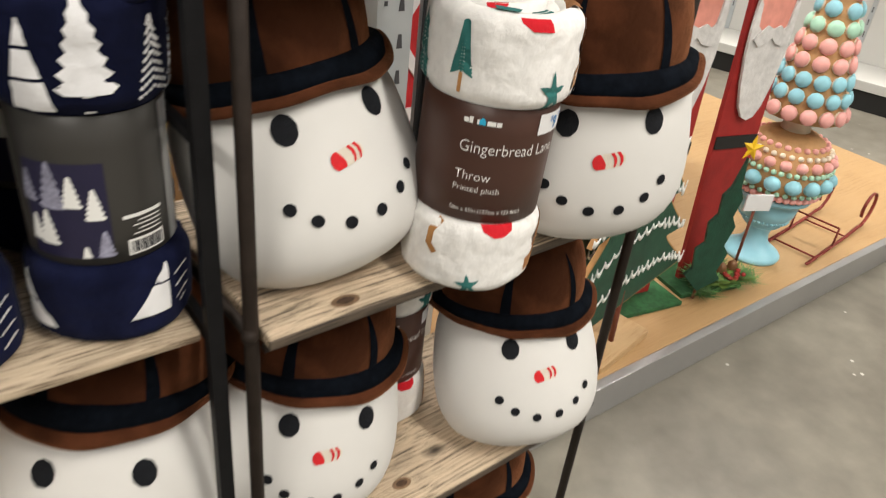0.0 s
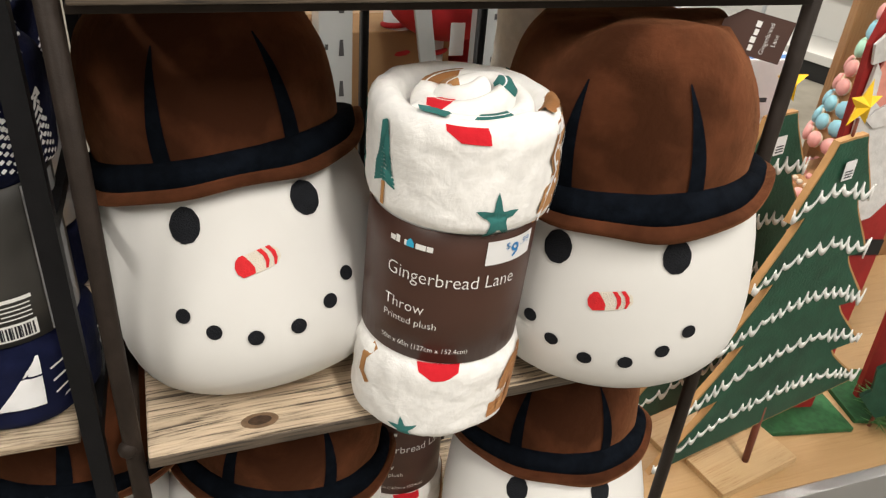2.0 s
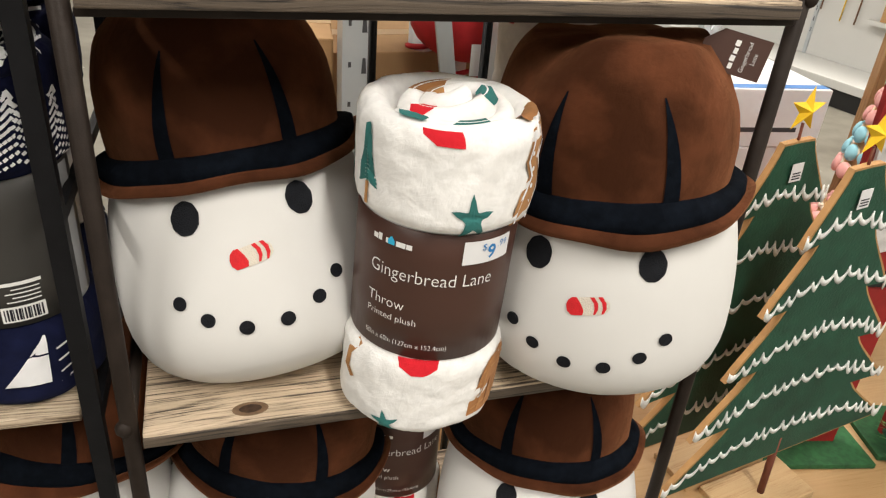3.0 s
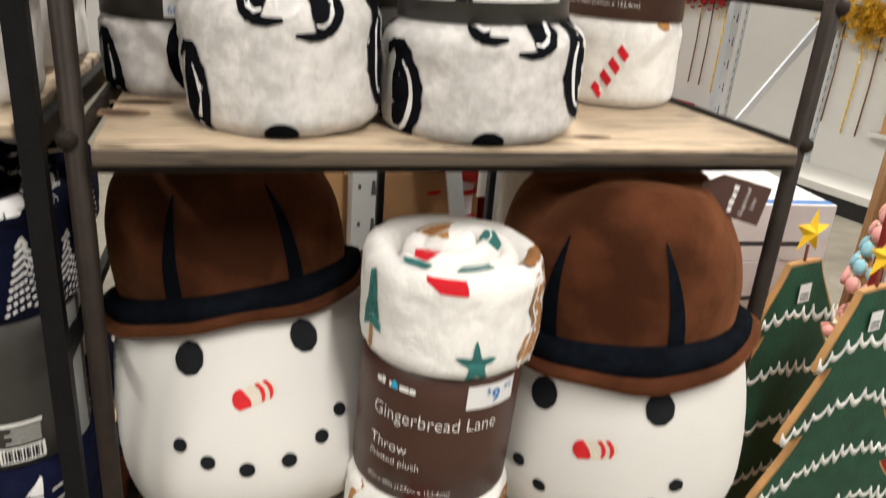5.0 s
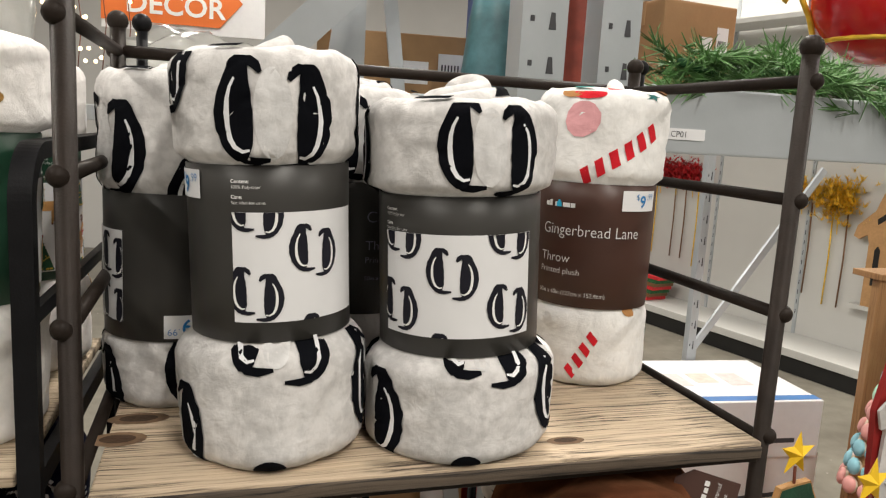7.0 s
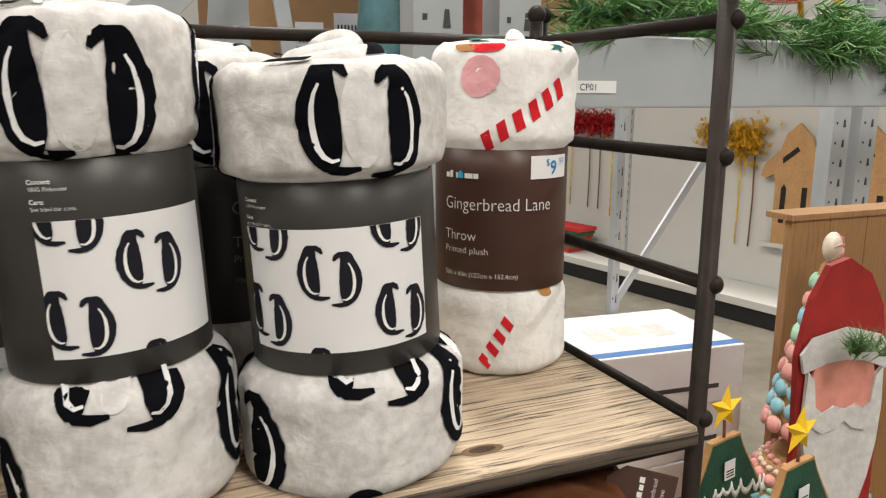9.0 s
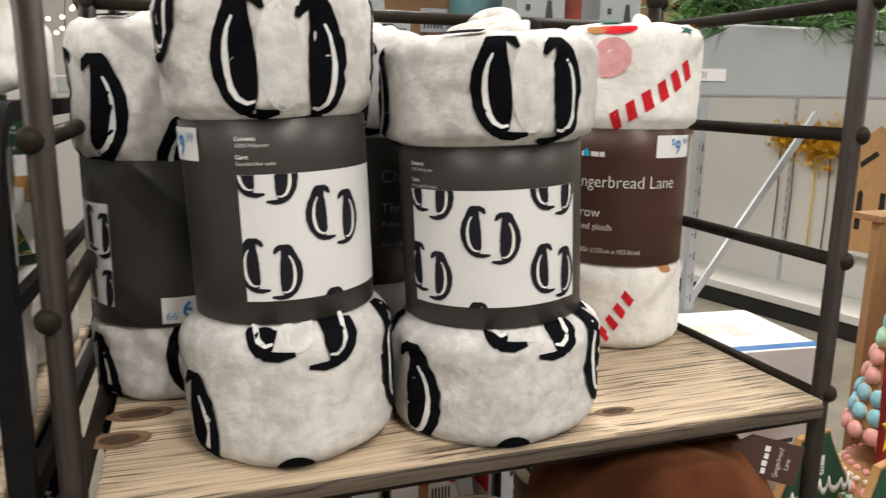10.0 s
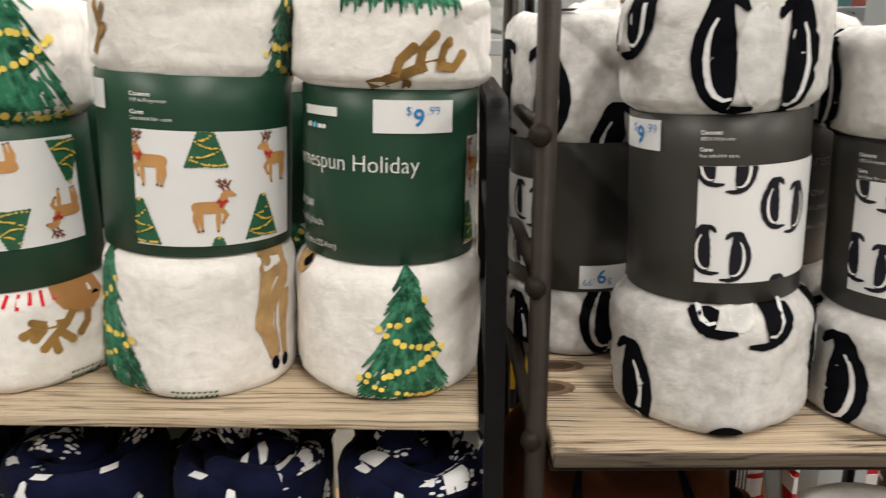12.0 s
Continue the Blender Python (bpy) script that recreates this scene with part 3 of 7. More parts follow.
    def crown(x, z, off):
        t = min(max(z, 0.0), ch) / ch
        a = x / CW
        k = (1 - max(0.0, t - 0.55) ** 2.6 * 2.1) * (1.0 + 0.05 * math.sin(math.pi * min(1.0, t * 1.35)) - 0.02 * t)
        k = max(k, 0.30)
        w = 1 + 0.022 * noise.noise((math.sin(a) * 1.4 + ph, math.cos(a) * 1.4, z * 9 + ph)) + 0.010 * noise.noise((math.sin(a) * 4.2 - ph, math.cos(a) * 4.2, z * 30))
        px = (CW * k * w + off) * math.sin(a)
        py = -(CD * k * w + off) * math.cos(a)
        lump = (0.012 * noise.noise((px * 14 + ph, py * 14, ph)) + 0.004 * noise.noise((px * 40, py * 40 + ph, ph))) * t
        # the top is pinched in along a fold behind the front edge
        fold = -0.009 * math.exp(-((py + 0.045 - 0.25 * px) / 0.018) ** 2) * max(0.0, t - 0.6) / 0.4
        return turn @ Vector((px, py, HZ + z + lump + fold))

    bm = bmesh.new()
    N = 60
    rows = [ch * q for q in (0.0, 0.1, 0.2, 0.3, 0.4, 0.5, 0.58, 0.65, 0.71, 0.76, 0.81, 0.855, 0.895, 0.93, 0.96, 0.985, 1.0)]
    rings = [[bm.verts.new(crown(2 * math.pi * CW * k / N, z, 0)) for k in range(N)] for z in rows]
    for sc in (0.66, 0.33):
        ring = []
        c = sum((v.co for v in rings[16]), Vector()) / N
        for v in rings[16]:
            p = c.lerp(v.co, sc)
            p.z += 0.004 * noise.noise((p.x * 20 + ph, p.y * 20, 3.0)) + 0.002
            ring.append(bm.verts.new(p))
        rings.append(ring)
    for a, c in zip(rings, rings[1:]):
        for k in range(N):
            bm.faces.new((a[k], a[(k + 1) % N], c[(k + 1) % N], c[k]))
    bm.faces.new(rings[0])
    bm.faces.new(rings[-1])
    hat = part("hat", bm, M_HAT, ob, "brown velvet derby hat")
    for px, ps in ((-0.056 + pl, 1), (0.056 + pl, -1)):
        bm = bmesh.new()
        ribbon(bm, crown, [(px - 0.0078 * (1 - 0.9 * s * s) + 0.013 * s * s * ps, px + 0.0078 * (1 - 0.9 * s * s) + 0.013 * s * s * ps, ch * (0.10 + 0.66 * s)) for s in [i / 12 for i in range(13)]], 0.0013, 3)
        part("pleat", bm, M_NAVY_TRIM, hat)

    def brim(a, s, lift):
        # a: angle from the face, s: 0 at the crown to 1 at the rim
        wav = wave * (0.006 * math.sin(2 * a + ph) + 0.004 * math.sin(3 * a + 2 * ph) + 0.0015 * math.sin(9 * a + ph))
        up = 0.030 * ((1 - math.cos(2 * a)) / 2) ** 2
        rx, ry = 0.106 + 0.033 * s, 0.097 + 0.027 * s
        x, y = rx * math.sin(a), -ry * math.cos(a)
        z = HZ + 0.012 - 0.016 * s + (wav + up) * s * s
        return turn @ Vector((x, y, z + lift))

    def brim_band(name, s0, s1, lift, thick, material, n=84, rows=6, label=""):
        bm = bmesh.new()
        upg, log = [], []
        for i in range(rows + 1):
            s = s0 + (s1 - s0) * i / rows
            e = math.sin(math.pi * (0.06 + 0.88 * i / rows)) ** 0.5
            upg.append([bm.verts.new(brim(2 * math.pi * k / n, s, lift + thick * e)) for k in range(n)])
            log.append([bm.verts.new(brim(2 * math.pi * k / n, s, lift - thick * e)) for k in range(n)])
        for g in (upg, log):
            for a, c in zip(g, g[1:]):
                for k in range(n):
                    bm.faces.new((a[k], a[(k + 1) % n], c[(k + 1) % n], c[k]))
        for i in (0, -1):
            for k in range(n):
                bm.faces.new((upg[i][k], upg[i][(k + 1) % n], log[i][(k + 1) % n], log[i][k]))
        return part(name, bm, material, hat, label)

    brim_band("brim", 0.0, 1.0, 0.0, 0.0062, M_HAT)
    brim_band("hat_band", 0.05, 0.74, 0.0100, 0.0120, M_NAVY_TRIM, label="black plush band")
    if tag:
        ca, sa = 0.80 * math.cos(radians(76)), 0.80 * math.sin(radians(76))
        ox, oz = 0.098, HZ + ch - 0.012
        flat = lambda x, y, o: Vector((ox + x * ca - y * sa, -0.012 - o, oz + x * sa + y * ca))
        out = [(-0.022, -0.036), (0.024, -0.036), (0.024, 0.018), (0.008, 0.036), (-0.008, 0.036), (-0.022, 0.022)]
        tg = part("hang_tag", plate_bm([(ox + x * ca - y * sa, oz + x * sa + y * ca) for x, y in out], -0.012, -0.0105), M_TAG, ob, "brown paper hang tag", smooth=False)
        bm = bmesh.new()
        type_on(bm, flat, "Gingerbread", 0.0070, -0.017, -0.016, 0.0006, width=0.034)
        type_on(bm, flat, "Lane", 0.0070, -0.006, -0.025, 0.0006)
        for k in range(4):
            rect(bm, flat, -0.016 + 0.0085 * k, -0.0095 + 0.0085 * k, -0.003, 0.0015 + 0.001 * (k % 2), 0.0006, 2, 1)
        part("lettering", bm, M_TYPE, tg)
        part("tag_cord", tube_bm([(0.050, -0.012, HZ + ch - 0.022), (0.068, -0.012, HZ + ch - 0.010)], 0.0008, 5), M_STITCH, ob)
    return ob


SNOW = "white plush snowman pillow in a brown derby hat"
snowman(pose(0.6965, 0.9745, 0.9695, -26.3, -7.9, 3.4), SNOW, 1, 0.964, 0.158, (13, 0, 0))
snowman(pose(1.0347, 0.9148, 0.9716, -5.5, -4.8, -30.4), SNOW, 2, 0.964, 0.158, (2, -1, 0), True, 0.005, hz=0.195)
snowman(pose(0.658, 1.001, 0.563, -15.8, 9.0, -13.3), SNOW, 3, 0.560, 0.150, (6, -4, 0))
snowman(pose(1.026, 0.926, 0.566, -26.6, -0.9, -17.3), SNOW, 4, 0.560, 0.150, (14, 0, 0))
snowman(pose(0.402, 1.012, 0.588, -22.3, 4.9, -26.4), SNOW, 5, 0.565, 0.150, (6, 0, 0), hz=0.228)
snowman(pose(1.000, 1.000, 0.160, -8, 0, -20), SNOW, 6, 0.155, 0.150)
snowman(pose(0.690, 1.040, 0.160, -8, 0, -10), SNOW, 7, 0.155, 0.150)


# ---- rolled throws ----
class Roll:
    """A rolled plush throw with a card sleeve; u runs round it from the front, v up."""

    def __init__(self, name, label, m, plush_mat, card, H=0.325, z0=0.105, z1=0.245, rb=0.078, rl=0.067, rt=0.076, seed=0, core=0.02):
        self.ob = thing(name, label, "throw blanket", m, "rolled throw blankets")
        self.H, self.z0, self.z1, self.rb, self.rl, self.rt = H, z0, z1, rb, rl, rt
        self.ph = seed * 7.31
        self.plush, self.core = plush_mat, core
        self.body(core)
        bm = bmesh.new()
        n = 56
        rings = []
        for r, z in ((rl - 0.001, z0), (rl, z0 + 0.0005), (rl, z0 + 0.05), (rl, z1 - 0.03), (rl, z1 - 0.0005), (rl - 0.001, z1)):
            rings.append([bm.verts.new((r * math.sin(2 * math.pi * k / n), -r * math.cos(2 * math.pi * k / n), z)) for k in range(n)])
        for a, c in zip(rings, rings[1:]):
            for k in range(n):
                bm.faces.new((a[k], a[(k + 1) % n], c[(k + 1) % n], c[k]))
        self.sleeve = part("card_sleeve", bm, card, self.ob)
        self.layers, self.pieces = {}, []

    def radius(self, u, v):
        H, z0, z1 = self.H, self.z0, self.z1
        inner = self.rl - 0.0030
        if v < z0:
            t = v / z0
            r = inner + (self.rb - inner) * (1 - max(0.0, (t - 0.80) / 0.20) ** 2.2)
            if v < 0.014:
                r -= 0.011 * (1 - math.sin(math.pi / 2 * v / 0.014)) ** 1.3
        elif v > z1:
            t = (v - z1) / (H - z1)
            r = inner + (self.rt - inner) * (1 - max(0.0, 1 - t / 0.13) ** 2.2)
            if t > 0.86:
                r -= 0.007 * (1 - math.cos(math.pi / 2 * (t - 0.86) / 0.14))
        else:
            return inner
        lump = noise.noise((math.sin(u) * 1.4 + self.ph, math.cos(u) * 1.4, v * 13 + self.ph))
        fold = noise.noise((math.sin(u) * 4 + self.ph, math.cos(u) * 4, v * 40 + self.ph))
        crease = abs(noise.noise((math.sin(u) * 2.4 - self.ph, math.cos(u) * 2.4, v * 34)))
        return r + 0.0045 * lump + 0.0014 * fold - 0.0020 * max(0.0, 0.12 - crease) / 0.12

    def surf(self, x, v, off):
        u = x / self.rb
        v = min(max(v, 0.0005), self.H - 0.001)
        r = self.radius(u, v) + off
        return Vector((r * math.sin(u), -r * math.cos(u), v))

    def card(self, x, v, off):
        u = x / self.rl
        return Vector(((self.rl + off) * math.sin(u), -(self.rl + off) * math.cos(u), v))

    def body(self, core):
        bm = bmesh.new()
        n = 84
        H = self.H
        hs = [0.0, 0.002, 0.005, 0.009, 0.014] + [0.014 + (self.z0 - 0.014) * q / 14 for q in range(1, 15)] + [self.z1 + (H - self.z1) * q / 14 for q in range(15)]
        hs = sorted(set(hs))
        rings = [[bm.verts.new(self.surf(self.rb * 2 * math.pi * k / n, v, 0)) for k in range(n)] for v in hs]
        last = []
        for k in range(n):
            p = rings[-1][k].co
            last.append(p.copy())
        for sc, dz in ((0.90, 0.0025), (0.80, -0.0005), (0.74, -0.008), (0.70, -0.022)):
            rings.append([bm.verts.new((p.x * sc, p.y * sc, H + dz + 0.003 * noise.noise((p.x * 30, p.y * 30, self.ph)))) for p in last])
        for a, c in zip(rings, rings[1:]):
            for k in range(n):
                bm.faces.new((a[k], a[(k + 1) % n], c[(k + 1) % n], c[k]))
        bm.faces.new(rings[0])
        bm.faces.new(rings[-1])
        self.roll = part("blanket", bm, self.plush, self.ob)
        # spiral folds showing at the upper end
        bm = bmesh.new()
        prev = None
        turns, steps = 2.3, 200
        r0 = self.rt * 0.62
        for i in range(steps):
            t = i / (steps - 1)
            a = turns * 2 * math.pi * t + self.ph
            r = r0 * (1 - t) + 0.011 * t
            r *= 1 + 0.06 * math.sin(2 * a + self.ph)
            zt = H - 0.004 + core * t ** 0.7 * (0.75 + 0.25 * math.sin(a)) + 0.003 * math.sin(a * 1.3 + self.ph)
            w = min(0.0105, r * 0.9)
            ring = []
            for q in range(11):
                b = math.pi * q / 10
                rr = r + w * math.cos(b)
                z = zt - 0.014 + 0.014 * math.sin(b) if 0 < q < 10 else H - 0.04
                ring.append(bm.verts.new((rr * math.sin(a), -rr * math.cos(a), z)))
            if prev:
                for q in range(10):
                    bm.faces.new((prev[q], prev[q + 1], ring[q + 1], ring[q]))
            else:
                bm.faces.new(ring)
            prev = ring
        bm.faces.new(prev)
        part("rolled_end", bm, self.plush, self.ob)

    def top(self, t, b, off):
        """A place on the spiral folds: t along the spiral, b across the fold (0 to 1)."""
        t = min(max(t, 0.0), 1.0)
        a = 2.3 * 2 * math.pi * t + self.ph
        r = self.rt * 0.62 * (1 - t) + 0.011 * t
        r *= 1 + 0.06 * math.sin(2 * a + self.ph)
        zt = self.H - 0.004 + self.core * t ** 0.7 * (0.75 + 0.25 * math.sin(a)) + 0.003 * math.sin(a * 1.3 + self.ph)
        w = min(0.0105, r * 0.9)
        q = math.pi * min(max(b, 0.06), 0.94)
        rr = r + (w + off) * math.cos(q)
        return Vector((rr * math.sin(a), -rr * math.cos(a), zt - 0.014 + (0.014 + off) * math.sin(q)))

    def rim(self, a, s, off):
        """A place on the rounded rim: a angle from the front, s from outside (0) to inside (1)."""
        p = self.surf(a * self.rb, self.H, 0)
        k = 1.0 - 0.24 * s
        dz = 0.0025 * math.sin(math.pi * min(1.0, s * 1.2)) - 0.008 * max(0.0, s - 0.6) / 0.4
        return Vector((p.x * k, p.y * k, self.H + dz + off + 0.0015))

    def fresh(self, name, material, on_card=False):
        bm = bmesh.new()
        self.pieces.append((name, bm, material, on_card))
        return bm

    def layer(self, name, material, on_card=False):
        key = (name, material.name)
        if key not in self.layers:
            self.layers[key] = (bmesh.new(), material, on_card)
        return self.layers[key][0]

    def done(self):
        for name, bm, material, on_card in self.pieces:
            part(name, bm, material, self.sleeve if on_card else self.roll)
        for (name, _), (bm, material, on_card) in self.layers.items():
            p = part(name, bm, material, self.sleeve if on_card else self.roll)
            if name in ("printed_dots", "light_print", "fir_print", "fir_highlight", "printed_light_string", "barcode", "fine_print"):
                tagged(p, kind="stuff")
        return self.ob


def penguin(black, white, surf, cx, cy, h, side, o):
    """A brush-drawn penguin: broad back, white wing line, beak and foot; side is the way it faces."""
    widths = ((0.0, 0.10), (0.07, 0.22), (0.2, 0.335), (0.4, 0.385), (0.55, 0.375), (0.7, 0.325), (0.8, 0.255), (0.88, 0.225), (0.95, 0.20), (1.0, 0.10))
    rows = []
    for i in range(29):
        s = i / 28
        for (sa, wa), (sb, wb) in zip(widths, widths[1:]):
            if s <= sb:
                w = h * (wa + (wb - wa) * (s - sa) / (sb - sa))
                break
        w *= 1.08 + 0.022 * math.sin(37 * s + 900 * cx)
        bend = -side * 0.075 * h * math.sin(math.pi * s)
        rows.append((cx + bend - w / 2, cx + bend + w / 2, cy + (s - 0.5) * h))
    ribbon(black, surf, rows, o, 10)
    stroke(black, surf, [(cx - side * 0.02 * h, cy + 0.46 * h), (cx + side * 0.10 * h, cy + 0.455 * h), (cx + side * 0.17 * h, cy + 0.41 * h), (cx + side * 0.215 * h, cy + 0.34 * h)], 0.11 * h, o)
    stroke(black, surf, [(cx - side * 0.08 * h, cy - 0.44 * h), (cx + side * 0.02 * h, cy - 0.485 * h), (cx + side * 0.15 * h, cy - 0.50 * h), (cx + side * 0.30 * h, cy - 0.485 * h)], 0.095 * h, o)
    line = [(cx - side * u * h, cy + v * h) for u, v in ((0.045, 0.29), (0.095, 0.20), (0.125, 0.09), (0.135, -0.04), (0.125, -0.17), (0.095, -0.28), (0.045, -0.36), (-0.03, -0.405), (-0.10, -0.39))]
    stroke(white, surf, line, 0.060 * h, o * 1.45)


def belly(white, surf, cx, cy, h, o):
    blob(white, surf, cx - 0.02 * h, cy - 0.04 * h, 0.20 * h, 0.44 * h, o, 22, 4)


def price(roll, x, y, w=0.048, h=0.0225, text=("$", "9", ".99"), spin=False):
    b = roll.layer("price_label", M_PAPER, True)
    rect(b, roll.card, x - w / 2, x + w / 2, y - h / 2, y + h / 2, 0.0010, 8, 2)
    t = roll.layer("price_figure", M_BLUE, True)
    s = -1 if spin else 1
    type_on(t, roll.card, text[0], 0.0095, x - s * 0.008, y + s * 0.0015, 0.0015, spin=spin)
    type_on(t, roll.card, text[1], 0.0185, x - s * 0.0022, y - s * 0.0068, 0.0015, bold=True, spin=spin)
    type_on(t, roll.card, text[2], 0.0095, x + s * 0.0085, y + s * 0.0015, 0.0015, spin=spin)


def brand(roll, x, y, s):
    """Maker's mark as plain shapes: pale bars and a small cyan house."""
    w = roll.layer("maker_mark", M_TYPE, True)
    for a, b, h in ((0.0, 0.52, 0.5), (0.58, 0.98, 0.68), (1.40, 1.95, 0.52), (2.45, 3.35, 0.5), (3.42, 3.95, 0.5)):
        rect(w, roll.card, x + a * s, x + b * s, y, y + h * s, 0.0012, 3, 1)
    w = roll.layer("maker_house", M_CYAN, True)
    ribbon(w, roll.card, [(x + 1.62 * s, x + 2.3 * s, y), (x + 1.62 * s, x + 2.3 * s, y + 0.42 * s), (x + 1.9 * s, x + 2.02 * s, y + 0.78 * s)], 0.0013, 3)


PAIRS_A = ((0.018, 0.092), (0.065, 0.059), (0.017, 0.026), (0.071, -0.014))
PAIRS_B = ((0.018, 0.090), (0.066, 0.058), (0.117, 0.090), (0.015, 0.028), (0.117, 0.027), (0.066, -0.014))


def penguin_throw(m, seed, pic=0.0, pairs=PAIRS_A, label="", tops=(), lows=(), pw=0.114, crowns=(), **k):
    r = Roll("throw_blanket", label or "pale grey plush throw with black penguins and charcoal sleeve", m, M_PLUSH_GREY, M_LAB_GREY, seed=seed, **k)
    for x, y, h in tops + lows:
        bl = r.fresh("penguin_belly", M_BELLY)
        belly(bl, r.surf, x, y, h, 0.0006)
        drop = -0.07 if (x, y, h) in tops else -0.14
        for sx, dy, side in ((-0.355, 0.0, 1), (0.355, drop, -1)):
            penguin(r.fresh("penguin_print", M_INK), r.fresh("wing_line", M_WHITEP), r.surf, x + sx * h, y + dy * h, h, side, 0.0011)
    for x, y, h in crowns:
        blob(r.fresh("penguin_print", M_INK), r.surf, x, y, h, h * 0.85, 0.0011, 18, 3)
    for i in range(3):
        ribbon(r.fresh("penguin_print", M_INK), r.top, [(0.10 + 0.22 * i + 0.008 * q, 0.14 + 0.22 * i + 0.008 * q, 0.15 + 0.15 * q) for q in range(5)], 0.0010, 5)
    ribbon(r.fresh("penguin_print", M_INK), r.rim, [(-0.75, -0.35, 0.0), (-0.70, -0.30, 0.2), (-0.55, -0.30, 0.45)], 0.0006, 6)
    # picture panel
    p = r.layer("picture_panel", M_PAPER, True)
    z0 = r.z0 + 0.017
    ph = 0.087
    x0 = pic
    rect(p, r.card, x0, x0 + pw, z0, z0 + ph, 0.0008, 14, 3)

    def inside(x, y, off):
        return r.card(min(max(x, x0), x0 + pw), min(max(y, z0), z0 + ph), off)

    for ax, ay in pairs:
        for sx, dy, side in ((-0.31, 0.0, 1), (0.31, -0.14, -1)):
            penguin(r.fresh("printed_penguin", M_PRINT_BLACK, True), r.fresh("printed_wing", M_TYPE, True), inside, x0 + ax + sx * 0.037, z0 + ay + dy * 0.037, 0.037, side, 0.0013)
    tx, ty = x0, r.z1
    type_on(r.fresh("lettering", M_TYPE, True), r.card, "Content:", 0.0040, tx, ty - 0.0135, 0.0010, bold=True)
    type_on(r.fresh("lettering", M_TYPE, True), r.card, "100% Polyester", 0.0037, tx, ty - 0.0178, 0.0010)
    type_on(r.fresh("lettering", M_TYPE, True), r.card, "Care:", 0.0040, tx, ty - 0.0255, 0.0010, bold=True)
    type_on(r.fresh("lettering", M_TYPE, True), r.card, "See label for care.", 0.0037, tx, ty - 0.0298, 0.0010)
    return r


r = penguin_throw(pose(0.708, 0.976, 1.367, 0, -2.5, 0), 1, -0.032, H=0.332, z0=0.106, z1=0.246, rt=0.075, rb=0.080, tops=((0.003, 0.288, 0.078), (-0.124, 0.330, 0.075), (0.150, 0.300, 0.08)), lows=((0.001, 0.125, 0.077), (-0.116, 0.040, 0.080), (0.122, 0.062, 0.085)), crowns=((-0.008, 0.002, 0.014),))
price(r, -0.085, 0.230, 0.046)
r.done()
r = penguin_throw(pose(0.876, 0.968, 1.366, 0, -2.8, -4), 2, -0.087, PAIRS_B, H=0.305, z0=0.094, z1=0.229, rl=0.0725, rt=0.083, rb=0.086, core=0.035, pw=0.140, tops=((0.0078, 0.272, 0.071), (-0.165, 0.27, 0.075)), lows=((0.007, 0.121, 0.076), (-0.118, 0.052, 0.080), (0.112, 0.062, 0.085)), crowns=((-0.010, 0.002, 0.014),))
r.done()
r = penguin_throw(pose(0.614, 1.116, 1.366, 0, 0, 0), 3, -0.162, ((0.099, 0.066), (0.099, 0.018), (0.045, 0.045)), H=0.318, z0=0.068, z1=0.208, rb=0.071, rl=0.0690, rt=0.073, core=0.03, tops=((-0.075, 0.255, 0.085), (0.046, 0.204, 0.08)), lows=((0.045, 0.045, 0.08), (-0.10, 0.03, 0.08)))
price(r, 0.016, 0.083, 0.046, spin=True)
r.done()
r = penguin_throw(pose(0.796, 1.122, 1.366, 0, 0, 90), 4, 0.04, H=0.315, z0=0.09, z1=0.225, rb=0.068, rl=0.062, rt=0.068, core=0.03, tops=((-0.10, 0.27, 0.08), (0.03, 0.275, 0.08)), lows=((0.0, 0.05, 0.08),))
for words, size, z in (("Christmas", 0.0165, 0.185), ("Throw", 0.0135, 0.157), ("Printed plush", 0.0088, 0.144), ("50in x 60in (127cm x 152.4cm)", 0.0062, 0.126)):
    type_on(r.fresh("lettering", M_SOFTPRINT, True), r.card, words, size, -0.097, z, 0.0011)
r.done()


def holly(t):
    return 0.38 + 0.62 * (1 - abs(math.sin(2.5 * t))) ** 1.25


def fir_sprig(bm, surf, x, y, h, w, o):
    """A fir drawn with separate short needles along a stem."""
    stroke(bm, surf, [(x, y), (x, y + h * 0.5), (x, y + h)], 0.0016, o, False)
    for i in range(15):
        f = i / 14
        half = w / 2 * (1 - 0.8 * f) + 0.001
        z = y + h * f * 0.95
        for q in (-1, 1):
            stroke(bm, surf, [(x, z + 0.0035), (x + q * half * 0.55, z + 0.0012), (x + q * half, z - 0.003)], 0.0042, o)


def cane(red, surf, x, y, length, ang, w, o):
    dx, dy = math.cos(ang), math.sin(ang)
    n = max(3, int(length / (w * 0.95)))
    for i in range(n):
        a = i * length / n
        cx, cy = x + dx * a, y + dy * a
        k = length / n * 0.55
        grid = []
        for s in (-0.5, 0.0, 0.5):
            ex, ey = -dy * w * s + dx * w * 0.35 * s, dx * w * s + dy * w * 0.35 * s
            grid.append((red.verts.new(surf(cx + ex, cy + ey, o)), red.verts.new(surf(cx + ex + dx * k, cy + ey + dy * k, o))))
        for a2, c2 in zip(grid, grid[1:]):
            red.faces.new((a2[0], a2[1], c2[1], c2[0]))


def pine(bm, surf, x, y, h, w, o, steps=16):
    rows = []
    for i in range(steps + 1):
        s = i / steps
        half = w / 2 * (1 - s) ** 0.85 * (1.0 if i % 2 else 0.66) + 0.0012
        rows.append((x - half, x + half, y + h * s))
    ribbon(bm, surf, rows, o, 6)


